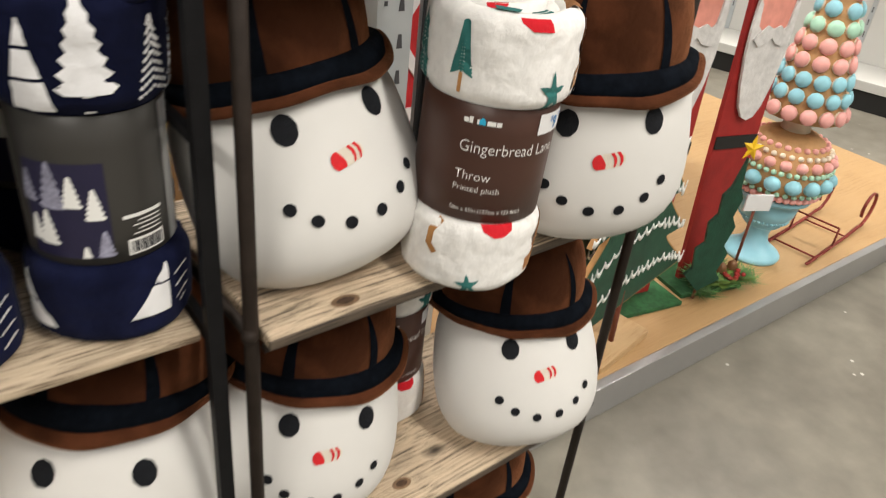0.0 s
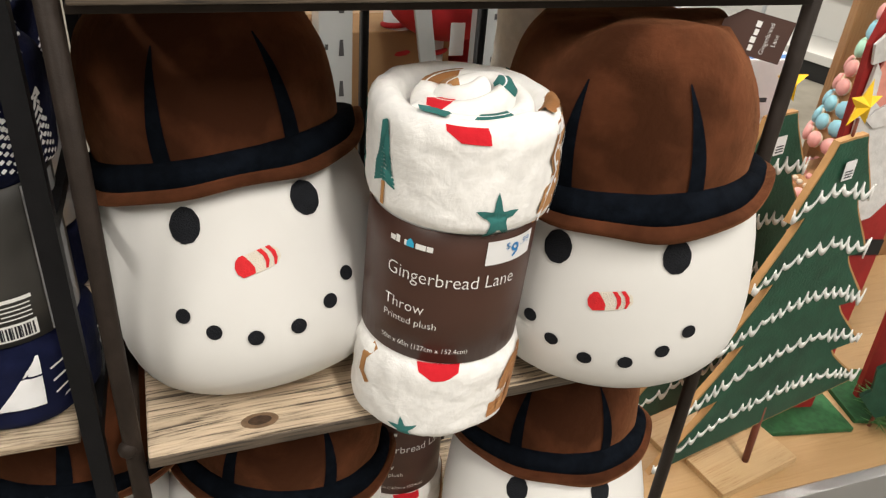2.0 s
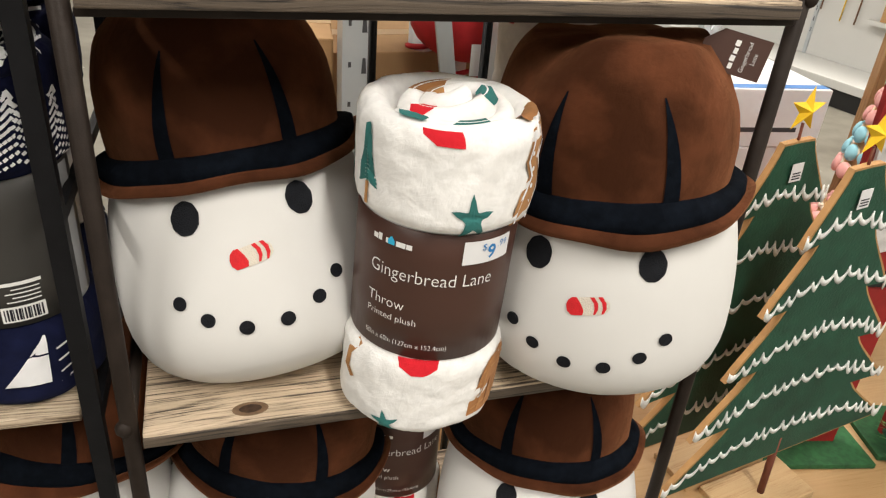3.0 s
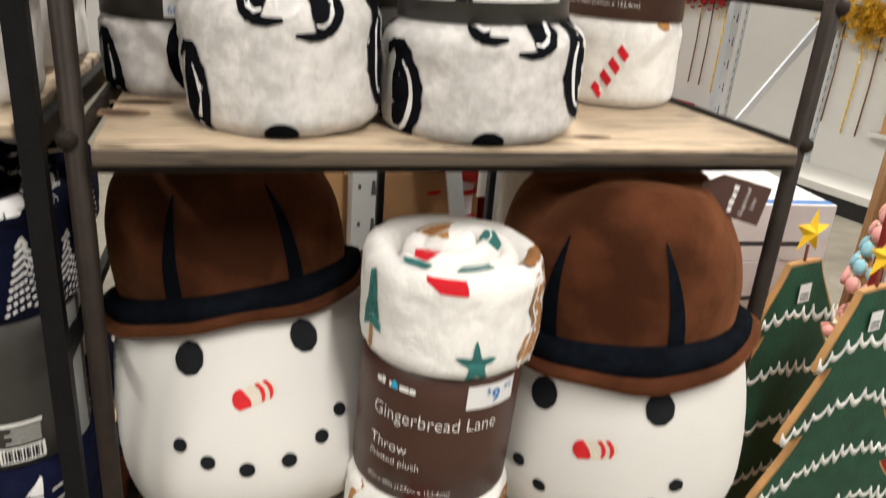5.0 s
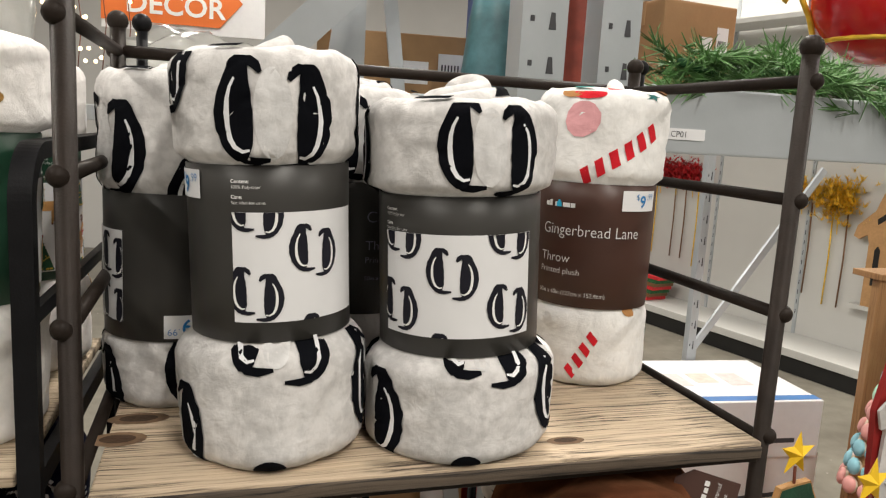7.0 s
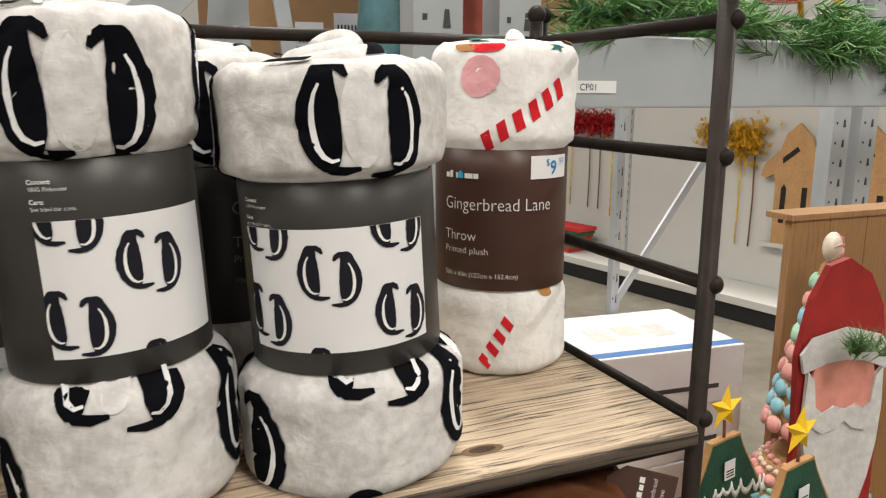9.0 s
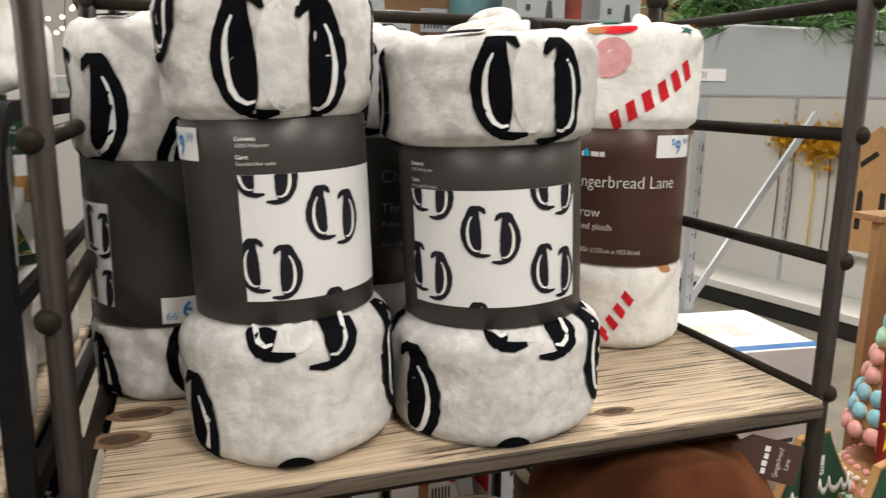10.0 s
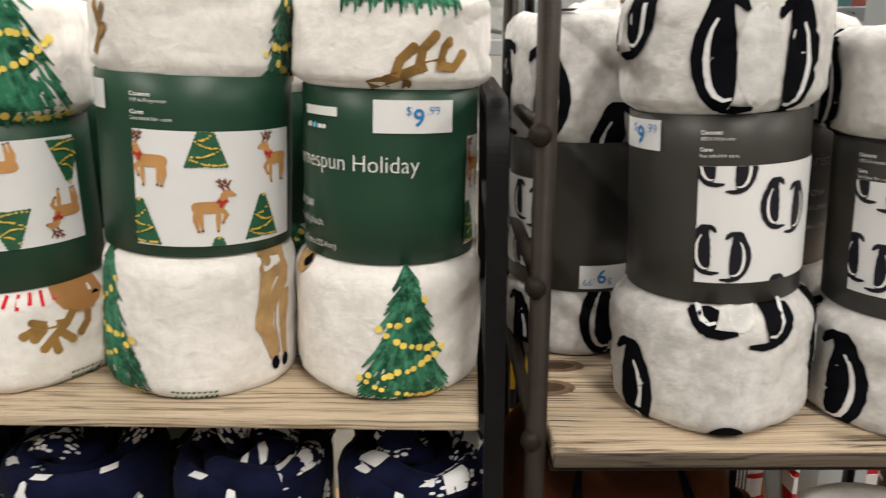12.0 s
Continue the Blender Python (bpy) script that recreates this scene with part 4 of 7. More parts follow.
def ginger_throw(m, seed, top_print=0, tagged_price=True, x=-0.080, **k):
    r = Roll("throw_blanket", "white plush throw with gingerbread print and brown card sleeve", m, M_PLUSH_WHITE, M_LAB_BROWN, seed=seed, **k)
    z0, z1 = r.z0, r.z1
    zt = z1 - (0.009 if top_print else 0.0)
    brand(r, x + 0.001, zt - 0.019, 0.0098)
    type_on(r.fresh("lettering", M_TYPE, True), r.card, "Gingerbread Lane", 0.0180, x, zt - 0.050, 0.0011, width=0.115)
    type_on(r.fresh("lettering", M_TYPE, True), r.card, "Throw", 0.0150, x, zt - 0.081, 0.0011, width=0.038)
    type_on(r.fresh("lettering", M_TYPE, True), r.card, "Printed plush", 0.0094, x, zt - 0.094, 0.0011, width=0.050)
    type_on(r.fresh("lettering", M_TYPE, True), r.card, "50in x 60in (127cm x 152.4cm)", 0.0072, x, zt - 0.118, 0.0011, width=0.080)
    if tagged_price:
        price(r, 0.028, z1 - 0.017, 0.050)
    o = 0.0010
    H = r.H
    if top_print == 0:
        blob(r.fresh("holly_print", M_TEAL), r.surf, 0.004, z1 + 0.019, 0.0185, 0.024, o, 35, 4, holly, 0.35)
        ribbon(r.fresh("red_print", M_REDP), r.surf, [(-0.032, -0.010, H - 0.012), (-0.044, -0.011, H - 0.005), (-0.046, -0.013, H - 0.001)], o, 6)
        # a gingerbread figure with a piped icing edge, half round the side
        ribbon(r.fresh("tan_print", M_TAN), r.surf, [(0.046, 0.066, z1 + 0.004), (0.045, 0.078, z1 + 0.018), (0.051, 0.088, z1 + 0.034), (0.058, 0.094, z1 + 0.048), (0.052, 0.098, z1 + 0.062), (0.055, 0.104, H - 0.016), (0.061, 0.104, H - 0.004)], o, 5)
        edge = [(0.050, z1 + 0.006), (0.049, z1 + 0.018), (0.055, z1 + 0.034), (0.062, z1 + 0.048), (0.056, z1 + 0.062), (0.059, H - 0.016), (0.065, H - 0.006)]
        stroke(r.fresh("icing_print", M_WHITEP), r.surf, edge, 0.0026, o * 1.7, False)
        stroke(r.fresh("icing_print", M_WHITEP), r.surf, [(a + 0.018, b) for a, b in edge], 0.0022, o * 1.7, False)
        for i in range(5):
            blob(r.fresh("icing_print", M_WHITEP), r.surf, 0.061 + 0.002 * (i % 2), z1 + 0.012 + 0.014 * i, 0.0022, 0.0022, o * 1.7, 10, 2)
        fir_sprig(r.fresh("holly_print", M_TEAL), r.surf, -0.095, z1 + 0.030, 0.050, 0.022, o)
        stroke(r.fresh("tan_print", M_TAN), r.surf, [(-0.095, z1 + 0.010), (-0.095, z1 + 0.030)], 0.004, o, False)
        fir_sprig(r.fresh("holly_print", M_TEAL), r.surf, -0.16, z1 + 0.01, 0.065, 0.028, o)
    else:
        ribbon(r.fresh("pink_print", M_PINK), r.surf, [(-0.056, -0.046, z1 + 0.050), (-0.064, -0.034, z1 + 0.057), (-0.067, -0.030, z1 + 0.066), (-0.066, -0.030, z1 + 0.076), (-0.060, -0.037, z1 + 0.085), (-0.052, -0.043, z1 + 0.088)], o, 5)
        cane(r.fresh("red_print", M_REDP), r.surf, -0.045, z1 + 0.006, 0.104, 0.60, 0.017, o)
        blob(r.fresh("holly_print", M_TEAL), r.surf, 0.030, H - 0.003, 0.012, 0.006, o, 20, 3, holly)
        blob(r.fresh("red_print", M_REDP), r.surf, -0.045, H - 0.003, 0.020, 0.006, o, 16, 3)
        blob(r.fresh("tan_print", M_TAN), r.surf, -0.065, H - 0.002, 0.014, 0.006, o, 16, 3)
        fir_sprig(r.fresh("holly_print", M_TEAL), r.surf, -0.12, z1 + 0.008, 0.06, 0.026, o)
    # prints showing on the folded end
    for nm, mm, t0, wd in (("holly_print", M_TEAL, 0.08, 0.04), ("biscuit_print", M_CARAMEL, 0.30, 0.07), ("red_print", M_REDP, 0.44, 0.03), ("holly_print", M_TEAL, 0.58, 0.05), ("tan_print", M_TAN, 0.76, 0.06)):
        ribbon(r.fresh(nm, mm), r.top, [(t0, t0 + wd * 0.6, 0.15), (t0 - 0.01, t0 + wd, 0.35), (t0, t0 + wd, 0.6), (t0 + 0.01, t0 + wd * 0.7, 0.8)], 0.0010, 5)
    ribbon(r.fresh("biscuit_print", M_CARAMEL), r.rim, [(0.75, 1.35, 0.0), (0.70, 1.40, 0.25), (0.75, 1.3, 0.5), (0.85, 1.2, 0.85)], 0.0006, 8)
    ribbon(r.fresh("holly_print", M_TEAL), r.rim, [(-0.9, -0.6, 0.1), (-0.95, -0.55, 0.35), (-0.85, -0.6, 0.6)], 0.0006, 5)
    # lower end
    if top_print == 0:
        ribbon(r.fresh("red_print", M_REDP), r.surf, [(-0.030, -0.014, z0 - 0.014), (-0.042, -0.006, z0 - 0.008), (-0.046, -0.004, z0 - 0.001)], o, 6)
        ribbon(r.fresh("biscuit_print", M_CARAMEL), r.surf, [(0.034, 0.072, 0.016), (0.036, 0.082, 0.030), (0.041, 0.090, 0.052), (0.046, 0.094, 0.070), (0.056, 0.090, 0.080)], o, 6)
        for i in range(4):
            stroke(r.fresh("tan_print", M_TAN), r.surf, [(0.037 + 0.003 * i, 0.024 + 0.014 * i), (0.060 + 0.002 * i, 0.027 + 0.014 * i), (0.080 + 0.002 * i, 0.029 + 0.014 * i)], 0.0020, o * 1.7, False)
        for i in range(3):
            stroke(r.fresh("tan_print", M_TAN), r.surf, [(0.046 + 0.012 * i, 0.020), (0.050 + 0.012 * i, 0.050), (0.056 + 0.011 * i, 0.076)], 0.0020, o * 1.7, False)
        blob(r.fresh("holly_print", M_TEAL), r.surf, -0.050, 0.014, 0.0150, 0.0150, o, 35, 4, holly, 0.5)
        stroke(r.fresh("tan_print", M_TAN), r.surf, [(-0.092, z0 - 0.004), (-0.100, z0 - 0.018), (-0.100, z0 - 0.034), (-0.092, z0 - 0.044)], 0.008, o, False)
    else:
        cane(r.fresh("red_print", M_REDP), r.surf, -0.042, 0.016, 0.060, 1.07, 0.014, o)
        blob(r.fresh("tan_print", M_TAN), r.surf, 0.028, z0 - 0.002, 0.010, 0.006, o, 14, 3)
        blob(r.fresh("holly_print", M_TEAL), r.surf, 0.10, 0.05, 0.014, 0.018, o, 35, 4, holly)
    return r.done()


ginger_throw(pose(0.836, 0.912, 0.965, 1.0, 2.2, 0), 11, H=0.312, z0=0.090, z1=0.220, rb=0.0795, rl=0.0735, rt=0.080)
ginger_throw(pose(1.080, 1.128, 1.366, 0, 0, -4), 12, 1, x=-0.088, H=0.332, z0=0.092, z1=0.232, rb=0.072, rl=0.069, rt=0.075)
ginger_throw(pose(1.030, 1.120, 0.964, 0, 0, -60), 13, H=0.345, z0=0.10, z1=0.24, rb=0.066, rl=0.062, rt=0.066)
ginger_throw(pose(0.865, 1.105, 0.560, 0, 0, 20), 14, H=0.31, z0=0.092, z1=0.222, rb=0.070, rl=0.065, rt=0.070)


def deer(r, surf, x, y, h, side, mats, o, flip=False):
    """A small reindeer of brush shapes; side 1 faces right."""
    f = -1 if flip else 1
    tan, brown, red = mats

    def P(a, b):
        return x + side * f * a * h, y + f * b * h

    ribbon(tan, surf, [(*sorted((P(a, b)[0], P(c, b)[0])), P(a, b)[1]) for a, c, b in ((-0.34, 0.26, -0.10), (-0.39, 0.32, 0.0), (-0.40, 0.36, 0.10), (-0.34, 0.34, 0.16), (-0.22, 0.30, 0.185))], o, 6)
    for a, b, c, d, e, g in ((-0.30, 0.0, -0.32, -0.24, -0.25, -0.52), (-0.20, 0.0, -0.20, -0.24, -0.16, -0.50), (0.20, -0.02, 0.19, -0.26, 0.18, -0.52), (0.27, 0.0, 0.38, -0.14, 0.29, -0.32)):
        stroke(tan, surf, [P(a, b), P((a + c) / 2, (b + d) / 2), P(c, d), P(e, g)], 0.13 * h, o, True)
        stroke(tan, surf, [P(c, d), P(e, g)], 0.065 * h, o, False)
        hx, hy = P(e, g)
        blob(brown, surf, hx, hy, 0.035 * h, 0.025 * h, o * 1.4, 8, 1)
    stroke(tan, surf, [P(0.22, 0.06), P(0.30, 0.22), P(0.36, 0.36)], 0.19 * h, o, False)
    hx, hy = P(0.44, 0.37)
    blob(tan, surf, hx, hy, 0.15 * h, 0.075 * h, o, 14, 2, None, -0.3 * side * (1 if not flip else 1))
    hx, hy = P(0.585, 0.325)
    blob(brown, surf, hx, hy, 0.022 * h, 0.022 * h, o * 1.4, 8, 1)
    stroke(red, surf, [P(0.17, 0.22), P(0.28, 0.15), P(0.41, 0.21)], 0.085 * h, o * 1.7, False)
    stroke(red, surf, [P(0.28, 0.16), P(0.24, 0.05)], 0.07 * h, o * 1.7, False)
    for a in (0.0, 0.13):
        stroke(brown, surf, [P(0.33 + a, 0.43), P(0.27 + a, 0.56), P(0.22 + a, 0.72)], 0.045 * h, o, False)
        stroke(brown, surf, [P(0.28 + a, 0.53), P(0.36 + a, 0.68)], 0.038 * h, o, False)
        stroke(brown, surf, [P(0.25 + a, 0.60), P(0.15 + a, 0.68)], 0.038 * h, o, False)
        stroke(brown, surf, [P(0.29 + a, 0.50), P(0.19 + a, 0.56)], 0.034 * h, o, False)


def lit_pine(green, yellow, surf, x, y, h, w, o, flip=False, lights=9, rough=None):
    """A fir with strings of lights. rough: a second, lighter green for a tree drawn in brush strokes."""
    f = -1 if flip else 1
    rnd = random.Random(int(x * 1e4) + int(h * 1e4) + 7)
    if rough is not None:
        pine(green, surf, x, y + 0.004, h * 0.93, w * 0.62, o * 0.7, 18)
        for i in range(330):
            s = rnd.random() ** 1.25 * 0.97
            half = w / 2 * (1 - s) ** 0.9
            e = rnd.uniform(-1, 1)
            a = e * half * 0.80
            L = (0.014 + 0.010 * rnd.random()) * (1 - 0.35 * s)
            q = (green, green, rough)[i % 3]
            stroke(q, surf, [(x + a - 0.20 * L * e, y + f * (h * s + 0.55 * L)), (x + a + 0.10 * L * e, y + f * (h * s + 0.1 * L)), (x + a + 0.62 * L * e, y + f * (h * s - 0.45 * L))], 0.0034, o * (0.8 + 0.3 * rnd.random()))
    else:
        for i in range(44):
            s = (i // 4) / 11
            half = w / 2 * (1 - s) ** 0.9 + 0.0006
            for q in (-1, 1):
                b = q * half * (0.25 + 0.25 * (i % 4))
                stroke(green, surf, [(x + b * 0.5, y + f * (h * s + h * 0.13)), (x + b * 0.85, y + f * (h * s + h * 0.05)), (x + b, y + f * (h * s - h * 0.02))], w * 0.15, o)
        pine(green, surf, x, y, h, w * 0.7, o * 0.9, 12) if not flip else ribbon(green, surf, [(x - w * 0.35, x + w * 0.35, y), (x - 0.0006, x + 0.0006, y - h)], o * 0.9, 4)
    n_str = max(2, lights // 2) if rough is not None else 4
    for i in range(n_str):
        s0 = 0.08 + 0.78 * i / n_str
        half = w / 2 * (1 - s0)
        k0 = min(0.0031, h * 0.027)
        n = max(2, int(2 * half / (k0 * 2.1)))
        for q in range(n + 1):
            e = 2 * q / n - 1
            if rnd.random() < 0.12:
                continue
            k = k0 * rnd.uniform(0.75, 1.25)
            sag = -0.06 * (1 - e * e)
            blob(yellow, surf, x + half * e * 0.93 + rnd.gauss(0, k0 * 0.25), y + f * h * (s0 + (0.09 if i % 2 else -0.07) * e + sag + 0.03) + rnd.gauss(0, k0 * 0.2), k, k, o * 1.9, 9, 1)
    if rough is None:
        blob(yellow, surf, x, y + f * h * 1.03, h * 0.07, h * 0.07, o * 1.9, 20, 2, holly)


def antlers(bm, surf, pts, w, o):
    """Thick soft antler branches: a list of strokes."""
    for line in pts:
        stroke(bm, surf, line, w, o, False)
        blob(bm, surf, line[-1][0], line[-1][1], w * 0.55, w * 0.55, o, 10, 1)


def holiday_throw(m, seed, kind=0, **k):
    r = Roll("throw_blanket", "ivory plush throw with reindeer and fir print, green sleeve", m, M_PLUSH_CREAM, M_LAB_GREEN, seed=seed, **k)
    z0, z1, H = r.z0, r.z1, r.H
    o = 0.0011

    def g():
        return r.layer("fir_print", M_GREENP)

    def g2():
        return r.layer("fir_highlight", M_GREENL)

    def y():
        return r.layer("light_print", M_YELLOWP)

    def tn():
        return r.fresh("reindeer_print", M_FAWN)

    def an():
        return r.fresh("antler_print", M_ANTLER)

    if kind == 0:
        brand(r, -0.072, z1 - 0.032, 0.0062)
        rect(r.fresh("maker_bar", M_TYPE, True), r.card, -0.075, -0.036, z1 - 0.022, z1 - 0.015, 0.0011, 8, 1)
        type_on(r.fresh("lettering", M_TYPE, True), r.card, "Homespun Holiday", 0.0190, -0.1045, z1 - 0.063, 0.0011, width=0.134)
        type_on(r.fresh("lettering", M_TYPE, True), r.card, "Throw", 0.0150, -0.1045, z1 - 0.098, 0.0011, width=0.040)
        type_on(r.fresh("lettering", M_TYPE, True), r.card, "Printed plush", 0.0094, -0.1045, z1 - 0.111, 0.0011, width=0.052)
        type_on(r.fresh("lettering", M_TYPE, True), r.card, "50in x 60in (127cm x 152.4cm)", 0.0072, -0.1185, z1 - 0.128, 0.0011, width=0.080)
        price(r, 0.026, z1 - 0.020, 0.0645, 0.0250)
        lit_pine(g(), y(), r.surf, 0.0225, 0.004, 0.114, 0.090, o, rough=g2())
        for i in range(26):
            a = 0.016 + 0.045 * (i / 12.5 - 1)
            stroke((g(), g2())[i % 2], r.surf, [(a * 0.9 + 0.001, H - 0.002), (a, H - 0.010), (a * 1.05, H - 0.019 + 0.004 * (i % 3))], 0.0036, o)
        antlers(an(), r.surf, [[(-0.010, z1 + 0.003), (0.012, z1 + 0.010), (0.030, z1 + 0.017), (0.048, z1 + 0.021)], [(0.010, z1 + 0.010), (0.014, z1 + 0.022), (0.024, z1 + 0.031)], [(0.028, z1 + 0.016), (0.031, z1 + 0.030), (0.041, z1 + 0.040)], [(0.046, z1 + 0.020), (0.049, z1 + 0.032), (0.054, z1 + 0.036)], [(0.042, z1 + 0.019), (0.058, z1 + 0.017), (0.066, z1 + 0.027)], [(0.004, z1 + 0.006), (0.020, z1 + 0.004)]], 0.0072, o)
        blob(tn(), r.surf, -0.092, z0 - 0.006, 0.018, 0.013, o, 18, 3)
        blob(r.fresh("nose_print", M_INK), r.surf, -0.080, z0 - 0.006, 0.0055, 0.0050, o * 1.6, 12, 2)
        x0 = 0.079
    elif kind == 1:
        x0 = -0.024
        lit_pine(g(), y(), r.surf, 0.122, z1 - 0.004, 0.12, 0.080, o, rough=g2())
        lit_pine(g(), y(), r.surf, -0.066, 0.002, 0.130, 0.098, o, rough=g2())
        # hind leg of a reindeer running down from under the sleeve
        ribbon(tn(), r.surf, [(0.085, 0.094, 0.030), (0.082, 0.093, 0.040), (0.077, 0.091, 0.052), (0.070, 0.087, 0.062), (0.070, 0.090, 0.072), (0.073, 0.098, 0.084), (0.074, 0.106, 0.096), (0.075, 0.110, 0.108), (0.078, 0.112, z0 + 0.002)], o, 6)
        ribbon(tn(), r.surf, [(0.098, 0.104, 0.031), (0.097, 0.104, 0.044), (0.096, 0.104, 0.058), (0.096, 0.107, 0.074), (0.098, 0.110, 0.090)], o * 0.8, 4)
        stroke(an(), r.surf, [(0.094, 0.034), (0.092, 0.052), (0.089, 0.062), (0.092, 0.076), (0.099, 0.090)], 0.0014, o * 1.5, False)
        blob(tn(), r.surf, 0.084, z0 - 0.006, 0.005, 0.006, o, 12, 2)
        for dx in (0.0, 0.0108):
            blob(r.fresh("hoof_print", M_INK), r.surf, 0.0895 + dx, 0.026, 0.0042, 0.0062, o * 1.5, 12, 2)
        antlers(an(), r.surf, [[(-0.060, z1 + 0.012), (-0.055, z1 + 0.030), (-0.062, z1 + 0.048)], [(-0.056, z1 + 0.026), (-0.044, z1 + 0.032)], [(-0.057, z1 + 0.034), (-0.045, z1 + 0.046)]], 0.0066, o)
        for i in range(9):
            stroke((g(), g2())[i % 2], r.surf, [(0.000 + 0.0045 * i, 0.012), (0.0015 + 0.0045 * i, 0.003)], 0.007, o)
    else:
        x0 = -0.035
        lit_pine(g(), y(), r.surf, 0.050, z1 - 0.004, 0.17, 0.140, o, rough=g2())
        # an upturned reindeer head under the sleeve, antlers pointing down
        ribbon(r.fresh("reindeer_print", M_TAN), r.surf, [(0.088, 0.104, 0.064), (0.076, 0.112, 0.070), (0.070, 0.118, 0.078), (0.068, 0.118, z0 + 0.002)], o, 6)
        blob(r.fresh("nose_print", M_INK), r.surf, 0.108, 0.0765, 0.0035, 0.003, o * 1.6, 10, 2)
        antlers(an(), r.surf, [[(0.084, 0.068), (0.076, 0.058), (0.064, 0.048), (0.056, 0.040)], [(0.076, 0.058), (0.058, 0.060), (0.042, 0.054)], [(0.060, 0.060), (0.050, 0.064)], [(0.058, 0.058), (0.050, 0.050)], [(0.070, 0.052), (0.080, 0.042)], [(0.064, 0.047), (0.066, 0.036)], [(0.098, 0.064), (0.096, 0.054), (0.088, 0.046)]], 0.0072, o)
        for i in range(5):
            stroke(r.fresh("scarf_print", M_REDP), r.surf, [(0.034 + 0.009 * i, z0 - 0.002), (0.030 + 0.010 * i, z0 - 0.011 - 0.003 * (i % 2))], 0.0075, o)
        for i in range(7):
            stroke((g(), g2())[i % 2], r.surf, [(0.076 + 0.0045 * i, 0.012), (0.0775 + 0.0045 * i, 0.003)], 0.007, o)
    # picture panel
    p = r.layer("picture_panel", M_PAPER, True)
    zb = z0 + 0.0095
    pw, ph = 0.138, 0.091
    if kind == 2:
        zb, ph = z0 + 0.036, 0.089
    fl = kind == 2
    rect(p, r.card, x0, x0 + pw, zb, zb + ph, 0.0008, 14, 3)

    def inside(a, b, off):
        return r.card(min(max(a, x0), x0 + pw), min(max(b, zb), zb + ph), off)

    herd = ((0.0575, 0.030, 1), (0.014, 0.066, -1), (0.118, 0.066, -1)) if not fl else ((0.122, 0.028, 1), (0.075, 0.070, 1), (0.030, 0.028, 1))
    for ax, ay, sd in herd:
        deer(r, inside, x0 + ax, zb + ay, 0.034, sd, (r.fresh("printed_deer", M_DEER, True), r.fresh("printed_antler", M_STICK, True), r.fresh("printed_scarf", M_REDINK, True)), 0.0013, fl)
    for ax, ay in (((0.102, 0.004), (0.004, 0.002), (0.056, 0.064), (0.064, -0.028)) if not fl else ((0.128, 0.086), (0.076, 0.032), (0.030, 0.086))):
        lit_pine(r.fresh("printed_fir", M_FIRINK, True), r.layer("printed_light_string", M_YELINK, True), inside, x0 + ax, zb + ay, 0.034, 0.031, 0.0013, fl, 6)
    if kind:
        type_on(r.fresh("lettering", M_TYPE, True), r.card, "Content:", 0.0046, x0 - 0.001, z1 - 0.0165, 0.0010, bold=True, width=0.018)
        type_on(r.fresh("lettering", M_TYPE, True), r.card, "100% Polyester", 0.0042, x0 - 0.001, z1 - 0.0210, 0.0010, width=0.030)
        type_on(r.fresh("lettering", M_TYPE, True), r.card, "Care:", 0.0046, x0 - 0.001, z1 - 0.0300, 0.0010, bold=True, width=0.012)
        type_on(r.fresh("lettering", M_TYPE, True), r.card, "See label for care.", 0.0042, x0 - 0.001, z1 - 0.0345, 0.0010, width=0.034)
        price(r, x0 - 0.052, z1 - 0.018, 0.046, text=("", "", ""))
    return r.done()


holiday_throw(pose(0.429, 1.022, 1.371, 0, 2.0, 0), 21, 0, H=0.330, z0=0.119, z1=0.2567, rb=0.083, rl=0.074, rt=0.083)
holiday_throw(pose(0.257, 1.020, 1.371, 0, 3.5, 0), 22, 1, H=0.340, z0=0.1273, z1=0.269, rb=0.084, rl=0.079, rt=0.082)
holiday_throw(pose(0.090, 1.024, 1.371, 0, 0, 0), 23, 2, H=0.330, z0=0.091, z1=0.231, rb=0.082, rl=0.074, rt=0.082)
for i, x in enumerate((-0.085, -0.26)):
    holiday_throw(pose(x, 1.03, 1.371), 24 + i, 1, H=0.33, z0=0.11, z1=0.255, rb=0.078, rl=0.07, rt=0.078)
for i, x in enumerate((0.44, 0.27, 0.10)):
    holiday_throw(pose(x, 1.205, 1.371, 0, 0, 40 * i + 50), 26 + i, 1, H=0.32, z0=0.10, z1=0.24, rb=0.074, rl=0.068, rt=0.074)


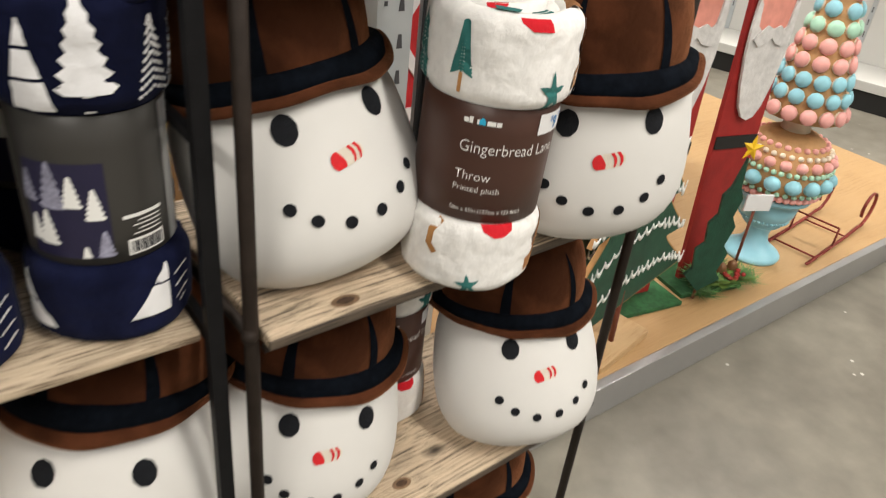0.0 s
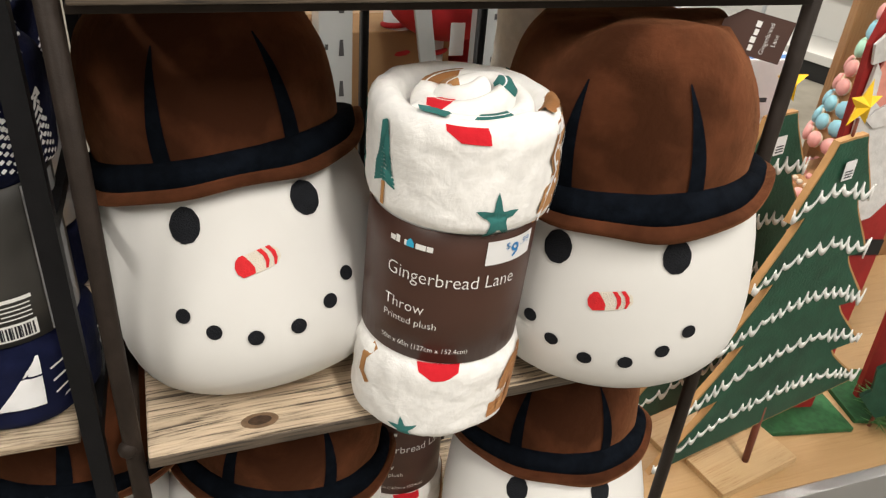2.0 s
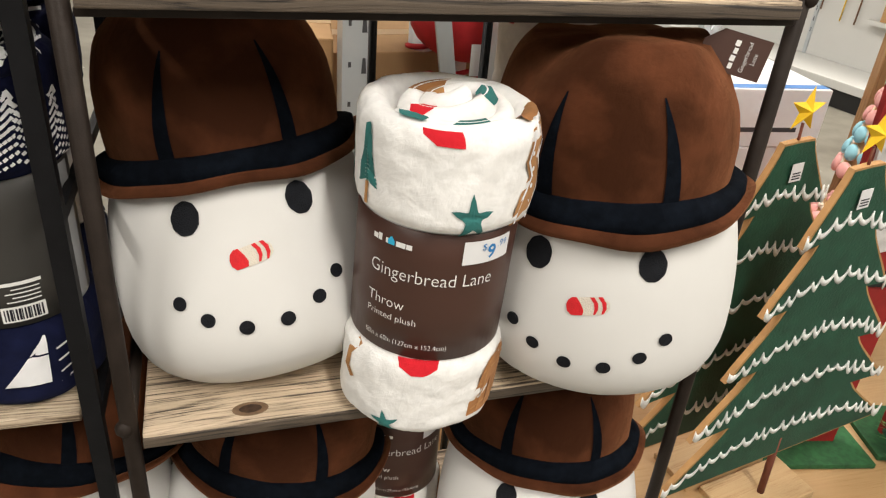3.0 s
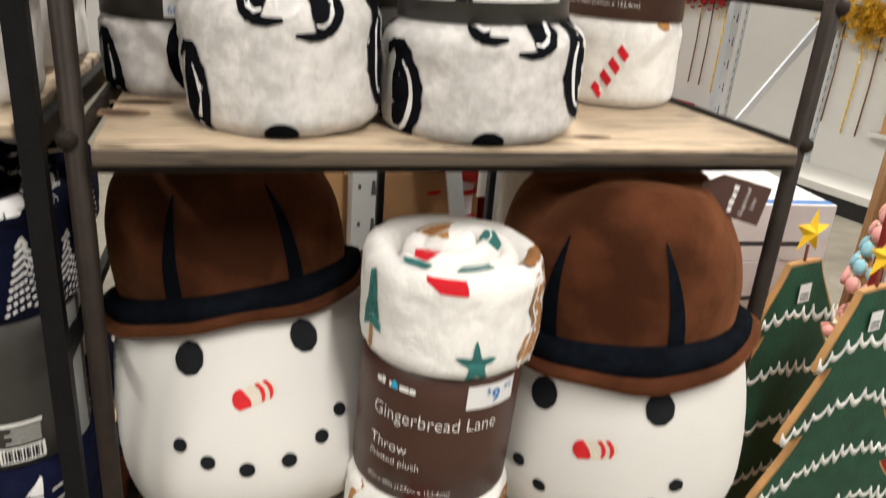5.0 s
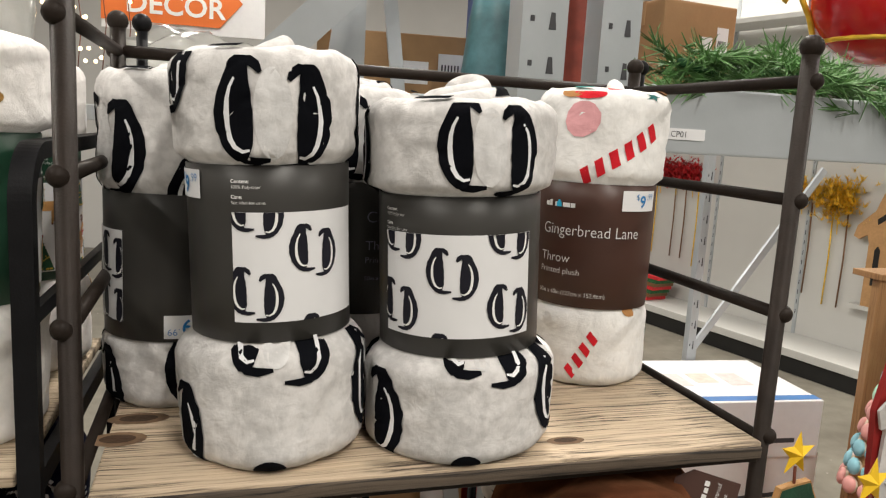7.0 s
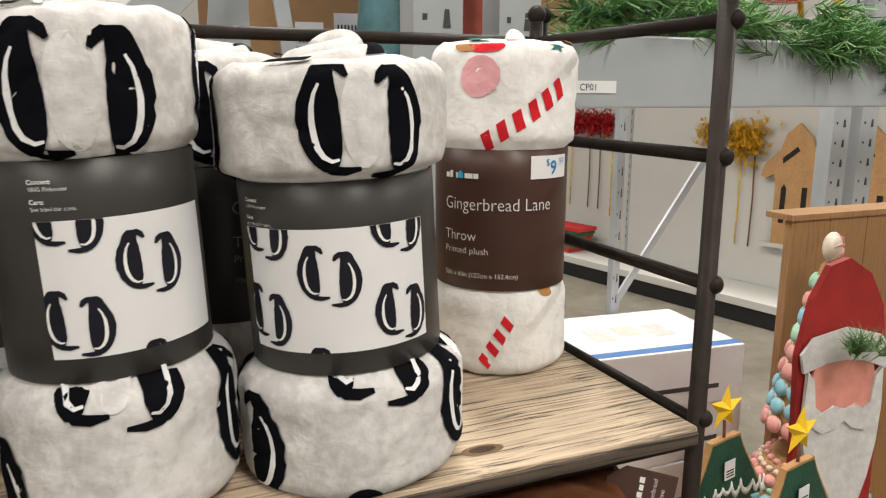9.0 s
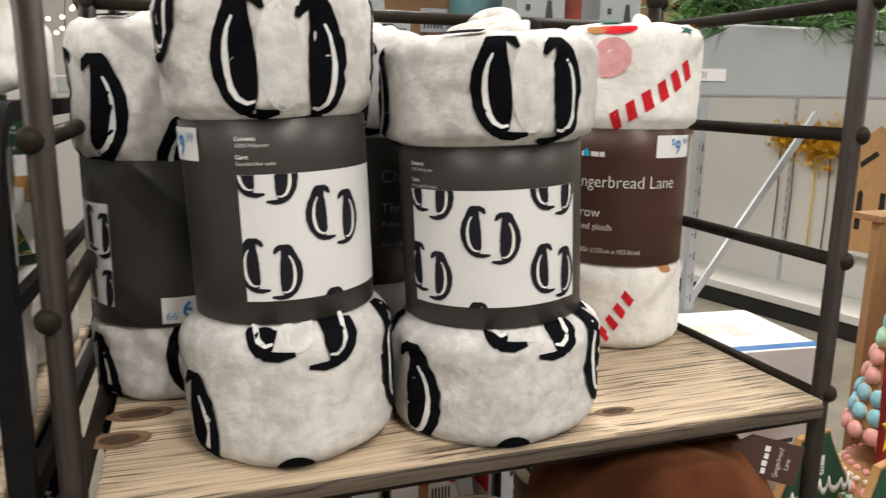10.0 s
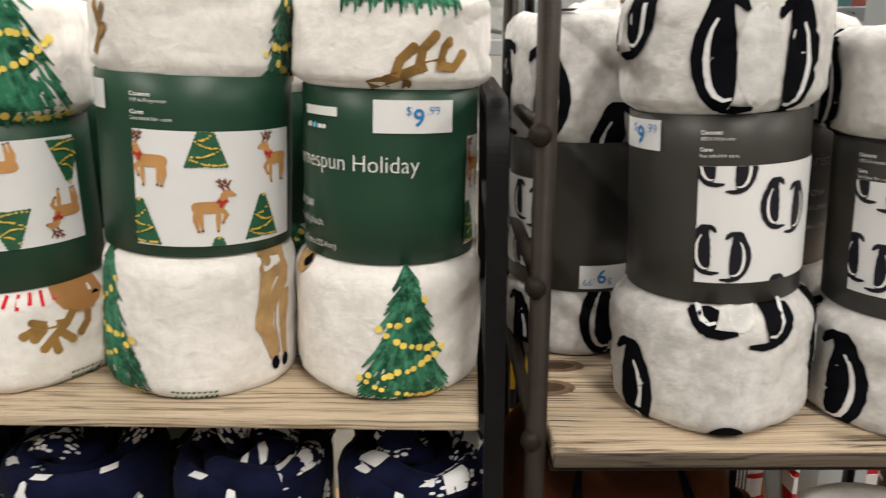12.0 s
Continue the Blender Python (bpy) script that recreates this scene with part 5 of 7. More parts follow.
def navy_throw(m, seed, **k):
    r = Roll("throw_blanket", "navy plush throw with white snowy trees and charcoal sleeve", m, M_PLUSH_NAVY, M_LAB_GREY, seed=seed, core=0.004, **k)
    z0, z1, H = r.z0, r.z1, r.H
    o = 0.0011
    w = r.layer("printed_dots", M_WHITEP)
    rnd = random.Random(seed)

    def cone(x, y, h, wd, lean=0.0, bands=()):
        """A plain white fir shape crossed by navy gaps."""
        for a, b in zip((0.0, *bands), (*bands, 1.0)):
            lo, hi = a + (0.02 if a else 0), b - (0.02 if b < 1 else 0)
            ribbon(r.fresh("tree_print", M_WHITEP), r.surf, [(x + lean * s * h - wd / 2 * (1 - s) - 0.001, x + lean * s * h + wd / 2 * (1 - s) + 0.001, y + h * s) for s in [lo + (hi - lo) * q / 5 for q in range(6)]], o, 4)

    for turn in (0.0, 0.225):
        pine(r.fresh("tree_print", M_WHITEP), r.surf, -0.0125 + turn, z1 + 0.020, 0.080, 0.048, o, 14)
        rect(r.fresh("trunk_print", M_WHITEP), r.surf, -0.0165 + turn, -0.0085 + turn, z1 + 0.004, z1 + 0.022, o, 2, 1)
        cone(-0.055 + turn, z1 + 0.006, 0.072, 0.034, 0.0, (0.36, 0.70))
        cone(0.014 + turn, 0.028, 0.050, 0.036, 0.42, (0.62,))
        cone(-0.090 + turn, 0.020, 0.055, 0.036, -0.2, (0.5,))
        for q in range(4):
            stroke(r.fresh("dash_print", M_WHITEP), r.surf, [(0.042 + turn, 0.022 + 0.013 * q), (0.060 + turn, 0.029 + 0.013 * q)], 0.005, o)
        # firs made of small dashes
        for bx, bz in ((0.046, z1 + 0.016), (0.088, z1 + 0.010)):
            for row in range(9):
                half = 0.017 * (1 - row / 10)
                for q in range(-3, 4):
                    cx = bx + turn + q * half / 3
                    stroke(w, r.surf, [(cx - 0.0016, bz + 0.0072 * row - 0.0018 * abs(q)), (cx + 0.0016, bz + 0.0072 * row + 0.0022 - 0.0018 * abs(q))], 0.0028, o, False)
    # loose folds of the roll's end, bunched over one another
    folds = []
    for i in range(7):
        a0 = rnd.uniform(0, 6.28)
        rr = r.rt * (0.80 - 0.10 * i)
        span = rnd.uniform(1.6, 3.4)
        th = rnd.uniform(0.012, 0.018)
        zz = H - 0.012 + 0.004 * i + rnd.uniform(-0.004, 0.004)

        def fold(t, b, off, a0=a0, rr=rr, span=span, th=th, zz=zz, i=i):
            a = a0 + span * t
            q = rr * (1 + 0.10 * math.sin(3 * a + i))
            z = zz + 0.008 * math.sin(2.2 * a + 1.7 * i)
            k2 = th * (0.35 + 0.65 * math.sin(math.pi * min(max(t, 0.02), 0.98)) ** 0.5) * (1 + 0.12 * noise.noise((t * 5, b * 3, seed + i)))
            ang = 2 * math.pi * b
            return Vector(((q + (k2 + off) * math.cos(ang)) * math.sin(a), -(q + (k2 + off) * math.cos(ang)) * math.cos(a), z + (k2 * 0.9 + off) * math.sin(ang)))

        bm = bmesh.new()
        grid = [[bm.verts.new(fold(t / 22, b / 12, 0)) for b in range(12)] for t in range(23)]
        for p, q in zip(grid, grid[1:]):
            for b in range(12):
                bm.faces.new((p[b], p[(b + 1) % 12], q[(b + 1) % 12], q[b]))
        bm.faces.new(grid[0])
        bm.faces.new(grid[-1])
        part("loose_fold", bm, M_PLUSH_NAVY, r.ob)
        for q in range(2):
            t0 = rnd.uniform(0.08, 0.75)
            wd = rnd.uniform(0.07, 0.16)
            ribbon(r.fresh("tree_print", M_WHITEP), fold, [(t0, t0 + wd * 0.5, 0.02), (t0, t0 + wd * 0.9, 0.14), (t0 + 0.01, t0 + wd, 0.26), (t0 + 0.02, t0 + wd * 0.7, 0.42)], 0.0009, 5)
        if i % 2 == 0:
            for q in range(60):
                blob(w, fold, rnd.uniform(0.05, 0.95), rnd.uniform(0.02, 0.48), 0.0026 / (rr * span + 0.01), 0.022, 0.0009, 6, 1)
    for i in range(3):
        a0 = -1.0 + 0.8 * i + 0.3 * rnd.random()
        ribbon(r.fresh("tree_print", M_WHITEP), r.rim, [(a0, a0 + 0.22, 0.0), (a0 + 0.03, a0 + 0.28, 0.35), (a0 + 0.08, a0 + 0.2, 0.8)], 0.0006, 4)
    p = r.layer("picture_panel", M_PANEL_NAVY, True)
    x0, zb = -0.078, z0 + 0.008
    rect(p, r.card, x0, x0 + 0.070, zb, zb + 0.091, 0.0008, 12, 3)
    for a, b, h, mm in ((0.018, 0.012, 0.034, M_TYPE), (0.006, 0.014, 0.026, M_TYPE), (0.042, 0.050, 0.030, M_TYPE), (0.059, 0.038, 0.030, M_TYPE), (0.026, 0.048, 0.044, M_SOFTPRINT), (0.004, 0.052, 0.030, M_SOFTPRINT), (0.048, 0.001, 0.011, M_TYPE), (0.064, 0.001, 0.026, M_SOFTPRINT)):
        pine(r.fresh("printed_tree", mm, True), r.card, x0 + a, zb + b, h, h * 0.55, 0.0013, 12)
    bars = r.layer("barcode_label", M_TYPE, True)
    rect(bars, r.card, 0.004, 0.040, z0 + 0.006, z0 + 0.022, 0.0010, 5, 1)
    rect(bars, r.card, 0.002, 0.040, z0 + 0.043, z0 + 0.0465, 0.0010, 5, 1)
    pt = r.layer("fine_print", M_TYPE, True)
    for q in range(4):
        rect(pt, r.card, 0.010 + 0.005 * (q % 2), 0.038, z0 + 0.026 + 0.0042 * q, z0 + 0.0272 + 0.0042 * q, 0.0010, 4, 1)
    bk = r.layer("barcode", M_PRINT_BLACK, True)
    for q in range(14):
        rect(bk, r.card, 0.006 + 0.0023 * q, 0.0070 + 0.0023 * q + 0.0005 * (q % 3), z0 + 0.008, z0 + 0.020, 0.0014, 1, 1)
    f = r.layer("clear_film", M_FILM, True)
    rect(f, r.card, 0.052, 0.095, z0 + 0.002, r.z1 - 0.002, 0.0006, 6, 3)
    return r.done()


for i, x in enumerate((0.457, 0.300, 0.140, -0.025, -0.19)):
    navy_throw(pose(x, 1.003, 0.970, 0, 0, 12 * math.sin(2.1 * i)), 31 + i, H=0.325, z0=0.0874, z1=0.228, rb=0.0735, rl=0.0645, rt=0.0735)
for i, x in enumerate((0.44, 0.27, 0.10, -0.07)):
    navy_throw(pose(x, 1.190, 0.970, 0, 0, 35 * i), 41 + i, H=0.318, z0=0.082, z1=0.228, rb=0.074, rl=0.068, rt=0.074)


# ---- platform display ----
def tree_outline(h, w, tiers=5):
    """Half outlines of a cut-out fir with sweeping tiers."""
    right = []
    for i in range(tiers):
        z_lo = h * i / (tiers + 0.05)
        z_hi = h * (i + 1.12) / (tiers + 0.05)
        half = w / 2 * (1 - 0.82 * i / tiers)
        inner = w / 2 * (1 - 0.82 * (i + 1) / tiers) * 0.66
        for k in range(7):
            s = k / 6
            right.append((half * (1 - s) ** 1.25 + inner * (1 - (1 - s) ** 1.25), z_lo + (z_hi - z_lo) * (s ** 0.85) * 0.93))
    right.append((0.004, h))
    return right


def star_bm(r, depth):
    bm = bmesh.new()
    ring = []
    for k in range(10):
        a = math.pi / 2 + math.pi * k / 5
        q = r if k % 2 == 0 else r * 0.42
        ring.append(bm.verts.new((q * math.cos(a), 0, q * math.sin(a))))
    f, b = bm.verts.new((0, -depth, 0)), bm.verts.new((0, depth, 0))
    for k in range(10):
        bm.faces.new((ring[k], ring[(k + 1) % 10], f))
        bm.faces.new((ring[(k + 1) % 10], ring[k], b))
    return bm


def wooden_tree(m, h, w, seed, label, tag=True, stick=0.15):
    ob = thing("wooden_tree", label, "decoration", m, "painted wooden trees")
    out = tree_outline(h, w)
    full = [(x, z + stick) for x, z in out] + [(-x, z + stick) for x, z in reversed(out[:-1])]
    body = part("tree_board", plate_bm(full, -0.004, 0.010), M_MDF, ob, "raw wood cut-out edge", smooth=False)
    inner = [(x * 0.955 if abs(x) > 0.01 else x, (z - stick - h / 2) * 0.988 + stick + h / 2) for x, z in full]
    part("painted_face", plate_bm(inner, -0.0055, -0.0042), M_FIR, body, smooth=False)
    rnd = random.Random(seed)
    tiers = 5
    for i in range(tiers):
        z_lo = stick + h * i / (tiers + 0.05)
        half = w / 2 * (1 - 0.82 * i / tiers)
        bm = bmesh.new()
        # a hand-drawn scalloped line: round drips, sharp peaks between them
        top, bot = [], []
        marks = [0.0]
        while marks[-1] < 1.0:
            marks.append(marks[-1] + rnd.uniform(0.020, 0.040) / (2 * half))
        marks[-1] = 1.0
        for q in range(len(marks) - 1):
            d = rnd.uniform(0.010, 0.026)
            sp = rnd.uniform(0.003, 0.014)
            for k in range(9):
                if k == 0 and q:
                    continue
                ph = k / 8
                s = marks[q] + (marks[q + 1] - marks[q]) * ph
                x = -half * 0.985 + 2 * half * 0.985 * s
                arch = 0.26 * half * (1 - (2 * s - 1) ** 2)
                base = z_lo + 0.014 + arch + 0.005 * math.sin(8 * s + i + seed)
                c = math.sin(math.pi * ph)
                end = max(0.0, abs(2 * s - 1) - 0.90) / 0.10
                up = sp * (1 - c) ** 3 - 0.62 * d * c ** 1.1
                lo = -0.0035 - d * c ** 0.75
                top.append(bm.verts.new((x, -0.0085, base + up + 0.004 + 0.006 * end)))
                bot.append(bm.verts.new((x, -0.0065, base + lo - 0.006 * end)))
        N = len(top) - 1
        for k in range(N):
            bm.faces.new((top[k], top[k + 1], bot[k + 1], bot[k]))
        ext = bmesh.ops.extrude_face_region(bm, geom=list(bm.faces))
        for v in ext["geom"]:
            if isinstance(v, bmesh.types.BMVert):
                v.co.y += 0.003
        part("snow_trim", bm, M_SNOW, ob)
    part("trunk", tube_bm([(0, 0.002, 0.025), (0, 0.002, stick + 0.05)], 0.0085, 10), M_STICK, ob)
    part("base_block", box_bm(-0.125, 0.125, -0.05, 0.075, 0.0, 0.028, 0.003), M_BLOCK, ob, smooth=False)
    part("star_pin", tube_bm([(0, 0.002, stick + h - 0.02), (0, 0.002, stick + h + 0.035)], 0.003, 8), M_STICK, ob)
    st = part("star", star_bm(0.048, 0.014), M_STAR, ob, "faceted yellow star", smooth=False)
    st.location = (0, 0, stick + h + 0.062)
    st.rotation_euler = (0, radians(8), 0)
    if tag:
        tg = part("paper_tag", box_bm(-0.012, 0.018, -0.012, -0.011, stick + h - 0.085, stick + h - 0.045), M_PAPER, ob, smooth=False)
        bm = bmesh.new()
        flat = lambda x, y, o: Vector((x, -0.012 - o, y))
        for q in range(3):
            rect(bm, flat, -0.008, 0.014, stick + h - 0.080 + 0.006 * q, stick + h - 0.077 + 0.006 * q, 0.0005, 2, 1)
        part("tag_print", bm, M_PRINT_BLACK, tg)
    return ob


wooden_tree(pose(1.855, 1.344, PZ, 0, -4.4, 9.3), 0.735, 0.68, 1, "green painted wooden tree with snowy trim and yellow star", stick=0.165)
wooden_tree(pose(1.800, 1.470, PZ, 0, -4.4, 9.3), 0.735, 0.68, 2, "green painted wooden tree with snowy trim and yellow star", stick=0.165)


def macaron(bm_cream, bm_col, c, nrm, r):
    q = Vector(nrm).to_track_quat("Z", "Y").to_matrix().to_4x4()
    for bm, rr, dz, th in ((bm_cream, r * 0.96, 0.0, 0.5), (bm_col, r, r * 0.22, 0.48)):
        res = bmesh.ops.create_uvsphere(bm, u_segments=10, v_segments=6, radius=rr)
        for v in res["verts"]:
            v.co = Matrix.Translation(c) @ q @ Vector((v.co.x, v.co.y, v.co.z * th + dz))


def topiary(m, label, seed):
    ob = thing("candy_topiary", label, "decoration", m, "candy topiaries")
    urn = part("urn", lathe_bm([(0.0, 0.0), (0.100, 0.0), (0.104, 0.012), (0.096, 0.022), (0.078, 0.034), (0.058, 0.048), (0.044, 0.068), (0.040, 0.095), (0.046, 0.118), (0.062, 0.130), (0.070, 0.138), (0.066, 0.146), (0.082, 0.160), (0.098, 0.185), (0.104, 0.215), (0.100, 0.232), (0.116, 0.244), (0.132, 0.252), (0.136, 0.262), (0.130, 0.270), (0.110, 0.270), (0.0, 0.262)], 40), M_URN, ob, "pale blue glossy pedestal urn")
    for k in range(36):
        a = 2 * math.pi * k / 36
        part("urn_bead", ball_bm((0.085 * math.cos(a), 0.085 * math.sin(a), 0.163), 0.0062, 8, 6), M_URN, urn)
    part("cake_ball", lathe_bm([(0.02, 0.262), (0.120, 0.275), (0.150, 0.31), (0.158, 0.36), (0.150, 0.41), (0.125, 0.455), (0.085, 0.485), (0.03, 0.50)], 36), M_CONE, ob)
    for z, r, n, q, mm in ((0.288, 0.143, 40, 0.0125, M_MPINK), (0.308, 0.153, 34, 0.0095, M_MGREEN), (0.345, 0.160, 15, 0.029, M_MBLUE), (0.385, 0.158, 40, 0.010, M_MGREEN), (0.412, 0.150, 18, 0.020, M_MPINK), (0.440, 0.138, 30, 0.010, M_MICE), (0.462, 0.118, 24, 0.011, M_MPINK)):
        for k in range(n):
            a = 2 * math.pi * k / n
            part("candy", ball_bm((r * math.cos(a), r * math.sin(a), z), q, 8, 6, (1, 1, 0.9)), mm, ob)
    part("neck", lathe_bm([(0.05, 0.49), (0.045, 0.52), (0.055, 0.545), (0.06, 0.56)], 18), M_MICE, ob)
    part("cone", lathe_bm([(0.02, 0.55), (0.128, 0.552), (0.118, 0.60), (0.026, 1.06), (0.01, 1.08)], 30), M_CONE, ob)
    cols = (M_MPINK, M_MBLUE, M_MBLUE, M_MPINK, M_MPINK, M_MGREEN, M_MBLUE, M_MPINK, M_MGREEN)
    for i in range(9):
        z = 0.578 + 0.054 * i
        r = 0.128 - 0.0118 * i
        n = max(5, int(2 * math.pi * r / 0.054))
        for k in range(n):
            a = 2 * math.pi * (k + 0.5 * (i % 2)) / n
            bm1, bm2 = bmesh.new(), bmesh.new()
            c, nn = (r * math.cos(a), r * math.sin(a), z), (math.cos(a), math.sin(a), 0.2)
            macaron(bm1, bm2, c, nn, 0.0265)
            sh = part("macaron", bm2, cols[i], ob)
            part("filling", bm1, M_MICE, sh)
    tp = part("swirl_candy", ball_bm((0, 0, 1.115), 0.045, 18, 12, (1, 0.6, 1)), M_MICE, ob)
    bm = bmesh.new()
    for k in range(6):
        a = 2 * math.pi * k / 6
        add_tube(bm, [(0.012 * math.cos(a), -0.028, 1.115 + 0.012 * math.sin(a)), (0.030 * math.cos(a + 0.5), -0.022, 1.115 + 0.030 * math.sin(a + 0.5)), (0.043 * math.cos(a + 0.9), -0.004, 1.115 + 0.043 * math.sin(a + 0.9))], 0.004, 6)
    part("swirl_stripe", bm, M_MPINK, tp)
    return ob


topiary(pose(2.77, 1.47, PZ, 0, 0, 10), "candy cake topiary with pastel macarons on a blue urn", 1)
topiary(pose(2.55, 1.96, PZ, 0, 0, 40), "candy cake topiary with pastel macarons on a blue urn", 2)


def plank_santa(m, label):
    """Tall flat painted figure, kept to plain shapes."""
    ob = thing("plank_figure", label, "decoration", m)
    bm = plate_bm([(-0.095, 0.0), (0.095, 0.0), (0.110, 0.45), (0.112, 0.80), (0.118, 0.98), (0.100, 1.08), (0.060, 1.15), (0.0, 1.185), (-0.050, 1.17), (-0.090, 1.10), (-0.118, 0.98), (-0.112, 0.80), (-0.110, 0.45)], 0.0, 0.018)
    add_plate(bm, [(-0.120, 0.985), (-0.110, 0.945), (-0.05, 0.965), (0.0, 0.970), (0.05, 0.965), (0.110, 0.945), (0.120, 0.985), (0.090, 1.020), (0.0, 1.040), (-0.090, 1.020)], -0.014, -0.006)
    beard = [(-0.100, 0.95), (-0.104, 0.86), (-0.098, 0.78), (-0.082, 0.70), (-0.058, 0.63), (-0.030, 0.595), (0.0, 0.585), (0.030, 0.595), (0.058, 0.63), (0.082, 0.70), (0.098, 0.78), (0.104, 0.86), (0.100, 0.95), (0.082, 0.93), (0.074, 0.87), (0.045, 0.850), (0.0, 0.862), (-0.045, 0.850), (-0.074, 0.87), (-0.082, 0.93)]
    add_plate(bm, beard, -0.016, -0.006)
    # the moustache's two curled halves stand proud of the beard
    for q in (-1, 1):
        add_plate(bm, [(0.0, 0.862), (q * 0.030, 0.872), (q * 0.066, 0.852), (q * 0.088, 0.832), (q * 0.060, 0.812), (q * 0.022, 0.820), (0.0, 0.838)], -0.022, -0.0165)
    add_plate(bm, [(-0.080, 0.85), (0.080, 0.85), (0.084, 0.93), (0.075, 0.968), (-0.075, 0.968), (-0.084, 0.93)], -0.010, -0.004)
    add_plate(bm, [(-0.108, 0.49), (0.108, 0.49), (0.109, 0.53), (-0.109, 0.53)], -0.006, -0.0005)
    for q in range(-3, 4):
        top, low = 0.80 - 0.012 * abs(q), 0.62 + 0.03 * abs(q)
        add_plate(bm, [(q * 0.022 - 0.0013, low), (q * 0.022 + 0.0013, low), (q * 0.026 + 0.0013, top), (q * 0.026 - 0.0013, top)], -0.0072, -0.0005)
    me = bpy.data.meshes.new("plank_figure")
    bmesh.ops.recalc_face_normals(bm, faces=bm.faces)
    bm.to_mesh(me)
    bm.free()
    for mm in (M_SRED, M_BEARD, M_SKIN, M_KICK):
        me.materials.append(mm)
    for p in me.polygons:
        y = min(me.vertices[v].co.y for v in p.vertices)
        top = max(me.vertices[v].co.y for v in p.vertices)
        if y < -0.0135:
            p.material_index = 1
        elif y < -0.0095:
            p.material_index = 2
        elif y < -0.0055 and top < -0.0003:
            p.material_index = 3
        elif top < -0.0055:
            p.material_index = 1
    b = new("figure_board", me)
    b.parent = ob
    part("base_board", box_bm(-0.17, 0.17, -0.09, 0.13, 0.0, 0.014, 0.002), M_MOSS, ob, "dark green base board", smooth=False)
    return ob


plank_santa(pose(2.095, 1.49, PZ, -2, 0, -10) @ Matrix.Diagonal((0.92, 1.0, 1.02, 1.0)), "tall red painted plank figure with a grey beard")
plank_santa(pose(2.41, 1.455, PZ, -2, 0, -14) @ Matrix.Diagonal((0.76, 1.0, 1.0, 1.0)), "tall red painted plank figure with a grey beard")


def tuft(bm, c, n, length, rnd, w=0.0022, flat=0.35):
    for _ in range(n):
        a = rnd.uniform(0, 2 * math.pi)
        e = rnd.uniform(-0.3, 1.0)
        d = Vector((math.cos(a), math.sin(a), e * flat + 0.15)).normalized()
        s = d.cross(Vector((0, 0, 1))).normalized() * w
        L = length * rnd.uniform(0.6, 1.15)
        p = Vector(c) + Vector((rnd.gauss(0, 0.006), rnd.gauss(0, 0.006), rnd.gauss(0, 0.004)))
        v = [bm.verts.new(p - s), bm.verts.new(p + s), bm.verts.new(p + d * L)]
        bm.faces.new(v)


def moss_spray(m):
    ob = thing("pine_spray", "green pine sprig with red berries and cones on the base", "decoration", m)
    rnd = random.Random(8)
    bm = bmesh.new()
    for i in range(26):
        tuft(bm, (rnd.uniform(-0.13, 0.13), rnd.uniform(-0.06, 0.06), 0.02 + 0.03 * rnd.random()), 34, 0.06, rnd, 0.003)
    part("needles", bm, M_NEEDLE, ob, smooth=False)
    bm = bmesh.new()
    for i in range(14):
        tuft(bm, (rnd.uniform(-0.07, 0.07), rnd.uniform(-0.05, 0.03), 0.045), 3, 0.06, rnd, 0.012, 0.6)
    part("leaves", bm, mat("olive_leaf", (0.10, 0.17, 0.03), 0.5, 0, 40, 0.3), ob, smooth=False)
    for i in range(12):
        part("berry", ball_bm((rnd.uniform(-0.06, 0.06), rnd.uniform(-0.05, 0.03), 0.06 + 0.02 * rnd.random()), 0.008, 10, 7), M_SRED, ob)
    for i in range(3):
        part("pine_cone", lathe_bm([(0.004, 0.0), (0.016, 0.010), (0.013, 0.014), (0.020, 0.022), (0.014, 0.028), (0.017, 0.035), (0.006, 0.048)], 10, (-0.05 + 0.05 * i, 0.01, 0.045)), M_BRNROBE, ob)
    return ob


moss_spray(pose(2.42, 1.370, PZ + 0.014, 0, 0, -10))
hat_sprig = thing("pine_spray", "dark green pine sprig pinned on the red hat", "decoration", pose(2.09, 1.455, PZ + 1.035))
bm = bmesh.new()
sprig_rnd = random.Random(14)
for k in range(9):
    tuft(bm, (sprig_rnd.uniform(-0.05, 0.05), 0, sprig_rnd.uniform(-0.015, 0.02)), 26, 0.055, sprig_rnd, 0.0022, 0.9)
part("needles", bm, M_NEEDLE, hat_sprig, smooth=False)


def small_tree(m):
    ob = thing("wooden_tree", "narrow green wooden tree with a yellow star", "decoration", m)
    pts = [(0.0, 0.0), (0.075, 0.05), (0.050, 0.075), (0.068, 0.14), (0.040, 0.165), (0.055, 0.23), (0.030, 0.26), (0.040, 0.32), (0.018, 0.35), (0.0, 0.44)]
    part("tree_board", plate_bm([(x, z + 0.03) for x, z in pts] + [(-x, z + 0.03) for x, z in reversed(pts[1:-1])], -0.004, 0.010), M_FIR, ob, smooth=False)
    part("peg", tube_bm([(0, 0.003, 0), (0, 0.003, 0.08)], 0.006, 8), M_STICK, ob)
    st = part("star", star_bm(0.042, 0.010), M_STAR, ob, smooth=False)
    st.location = (0, 0, 0.50)
    return ob


small_tree(pose(2.285, 1.372, PZ + 0.014, 0, 3, -35) @ Matrix.Diagonal((0.78, 1.0, 1.08, 1.0)))


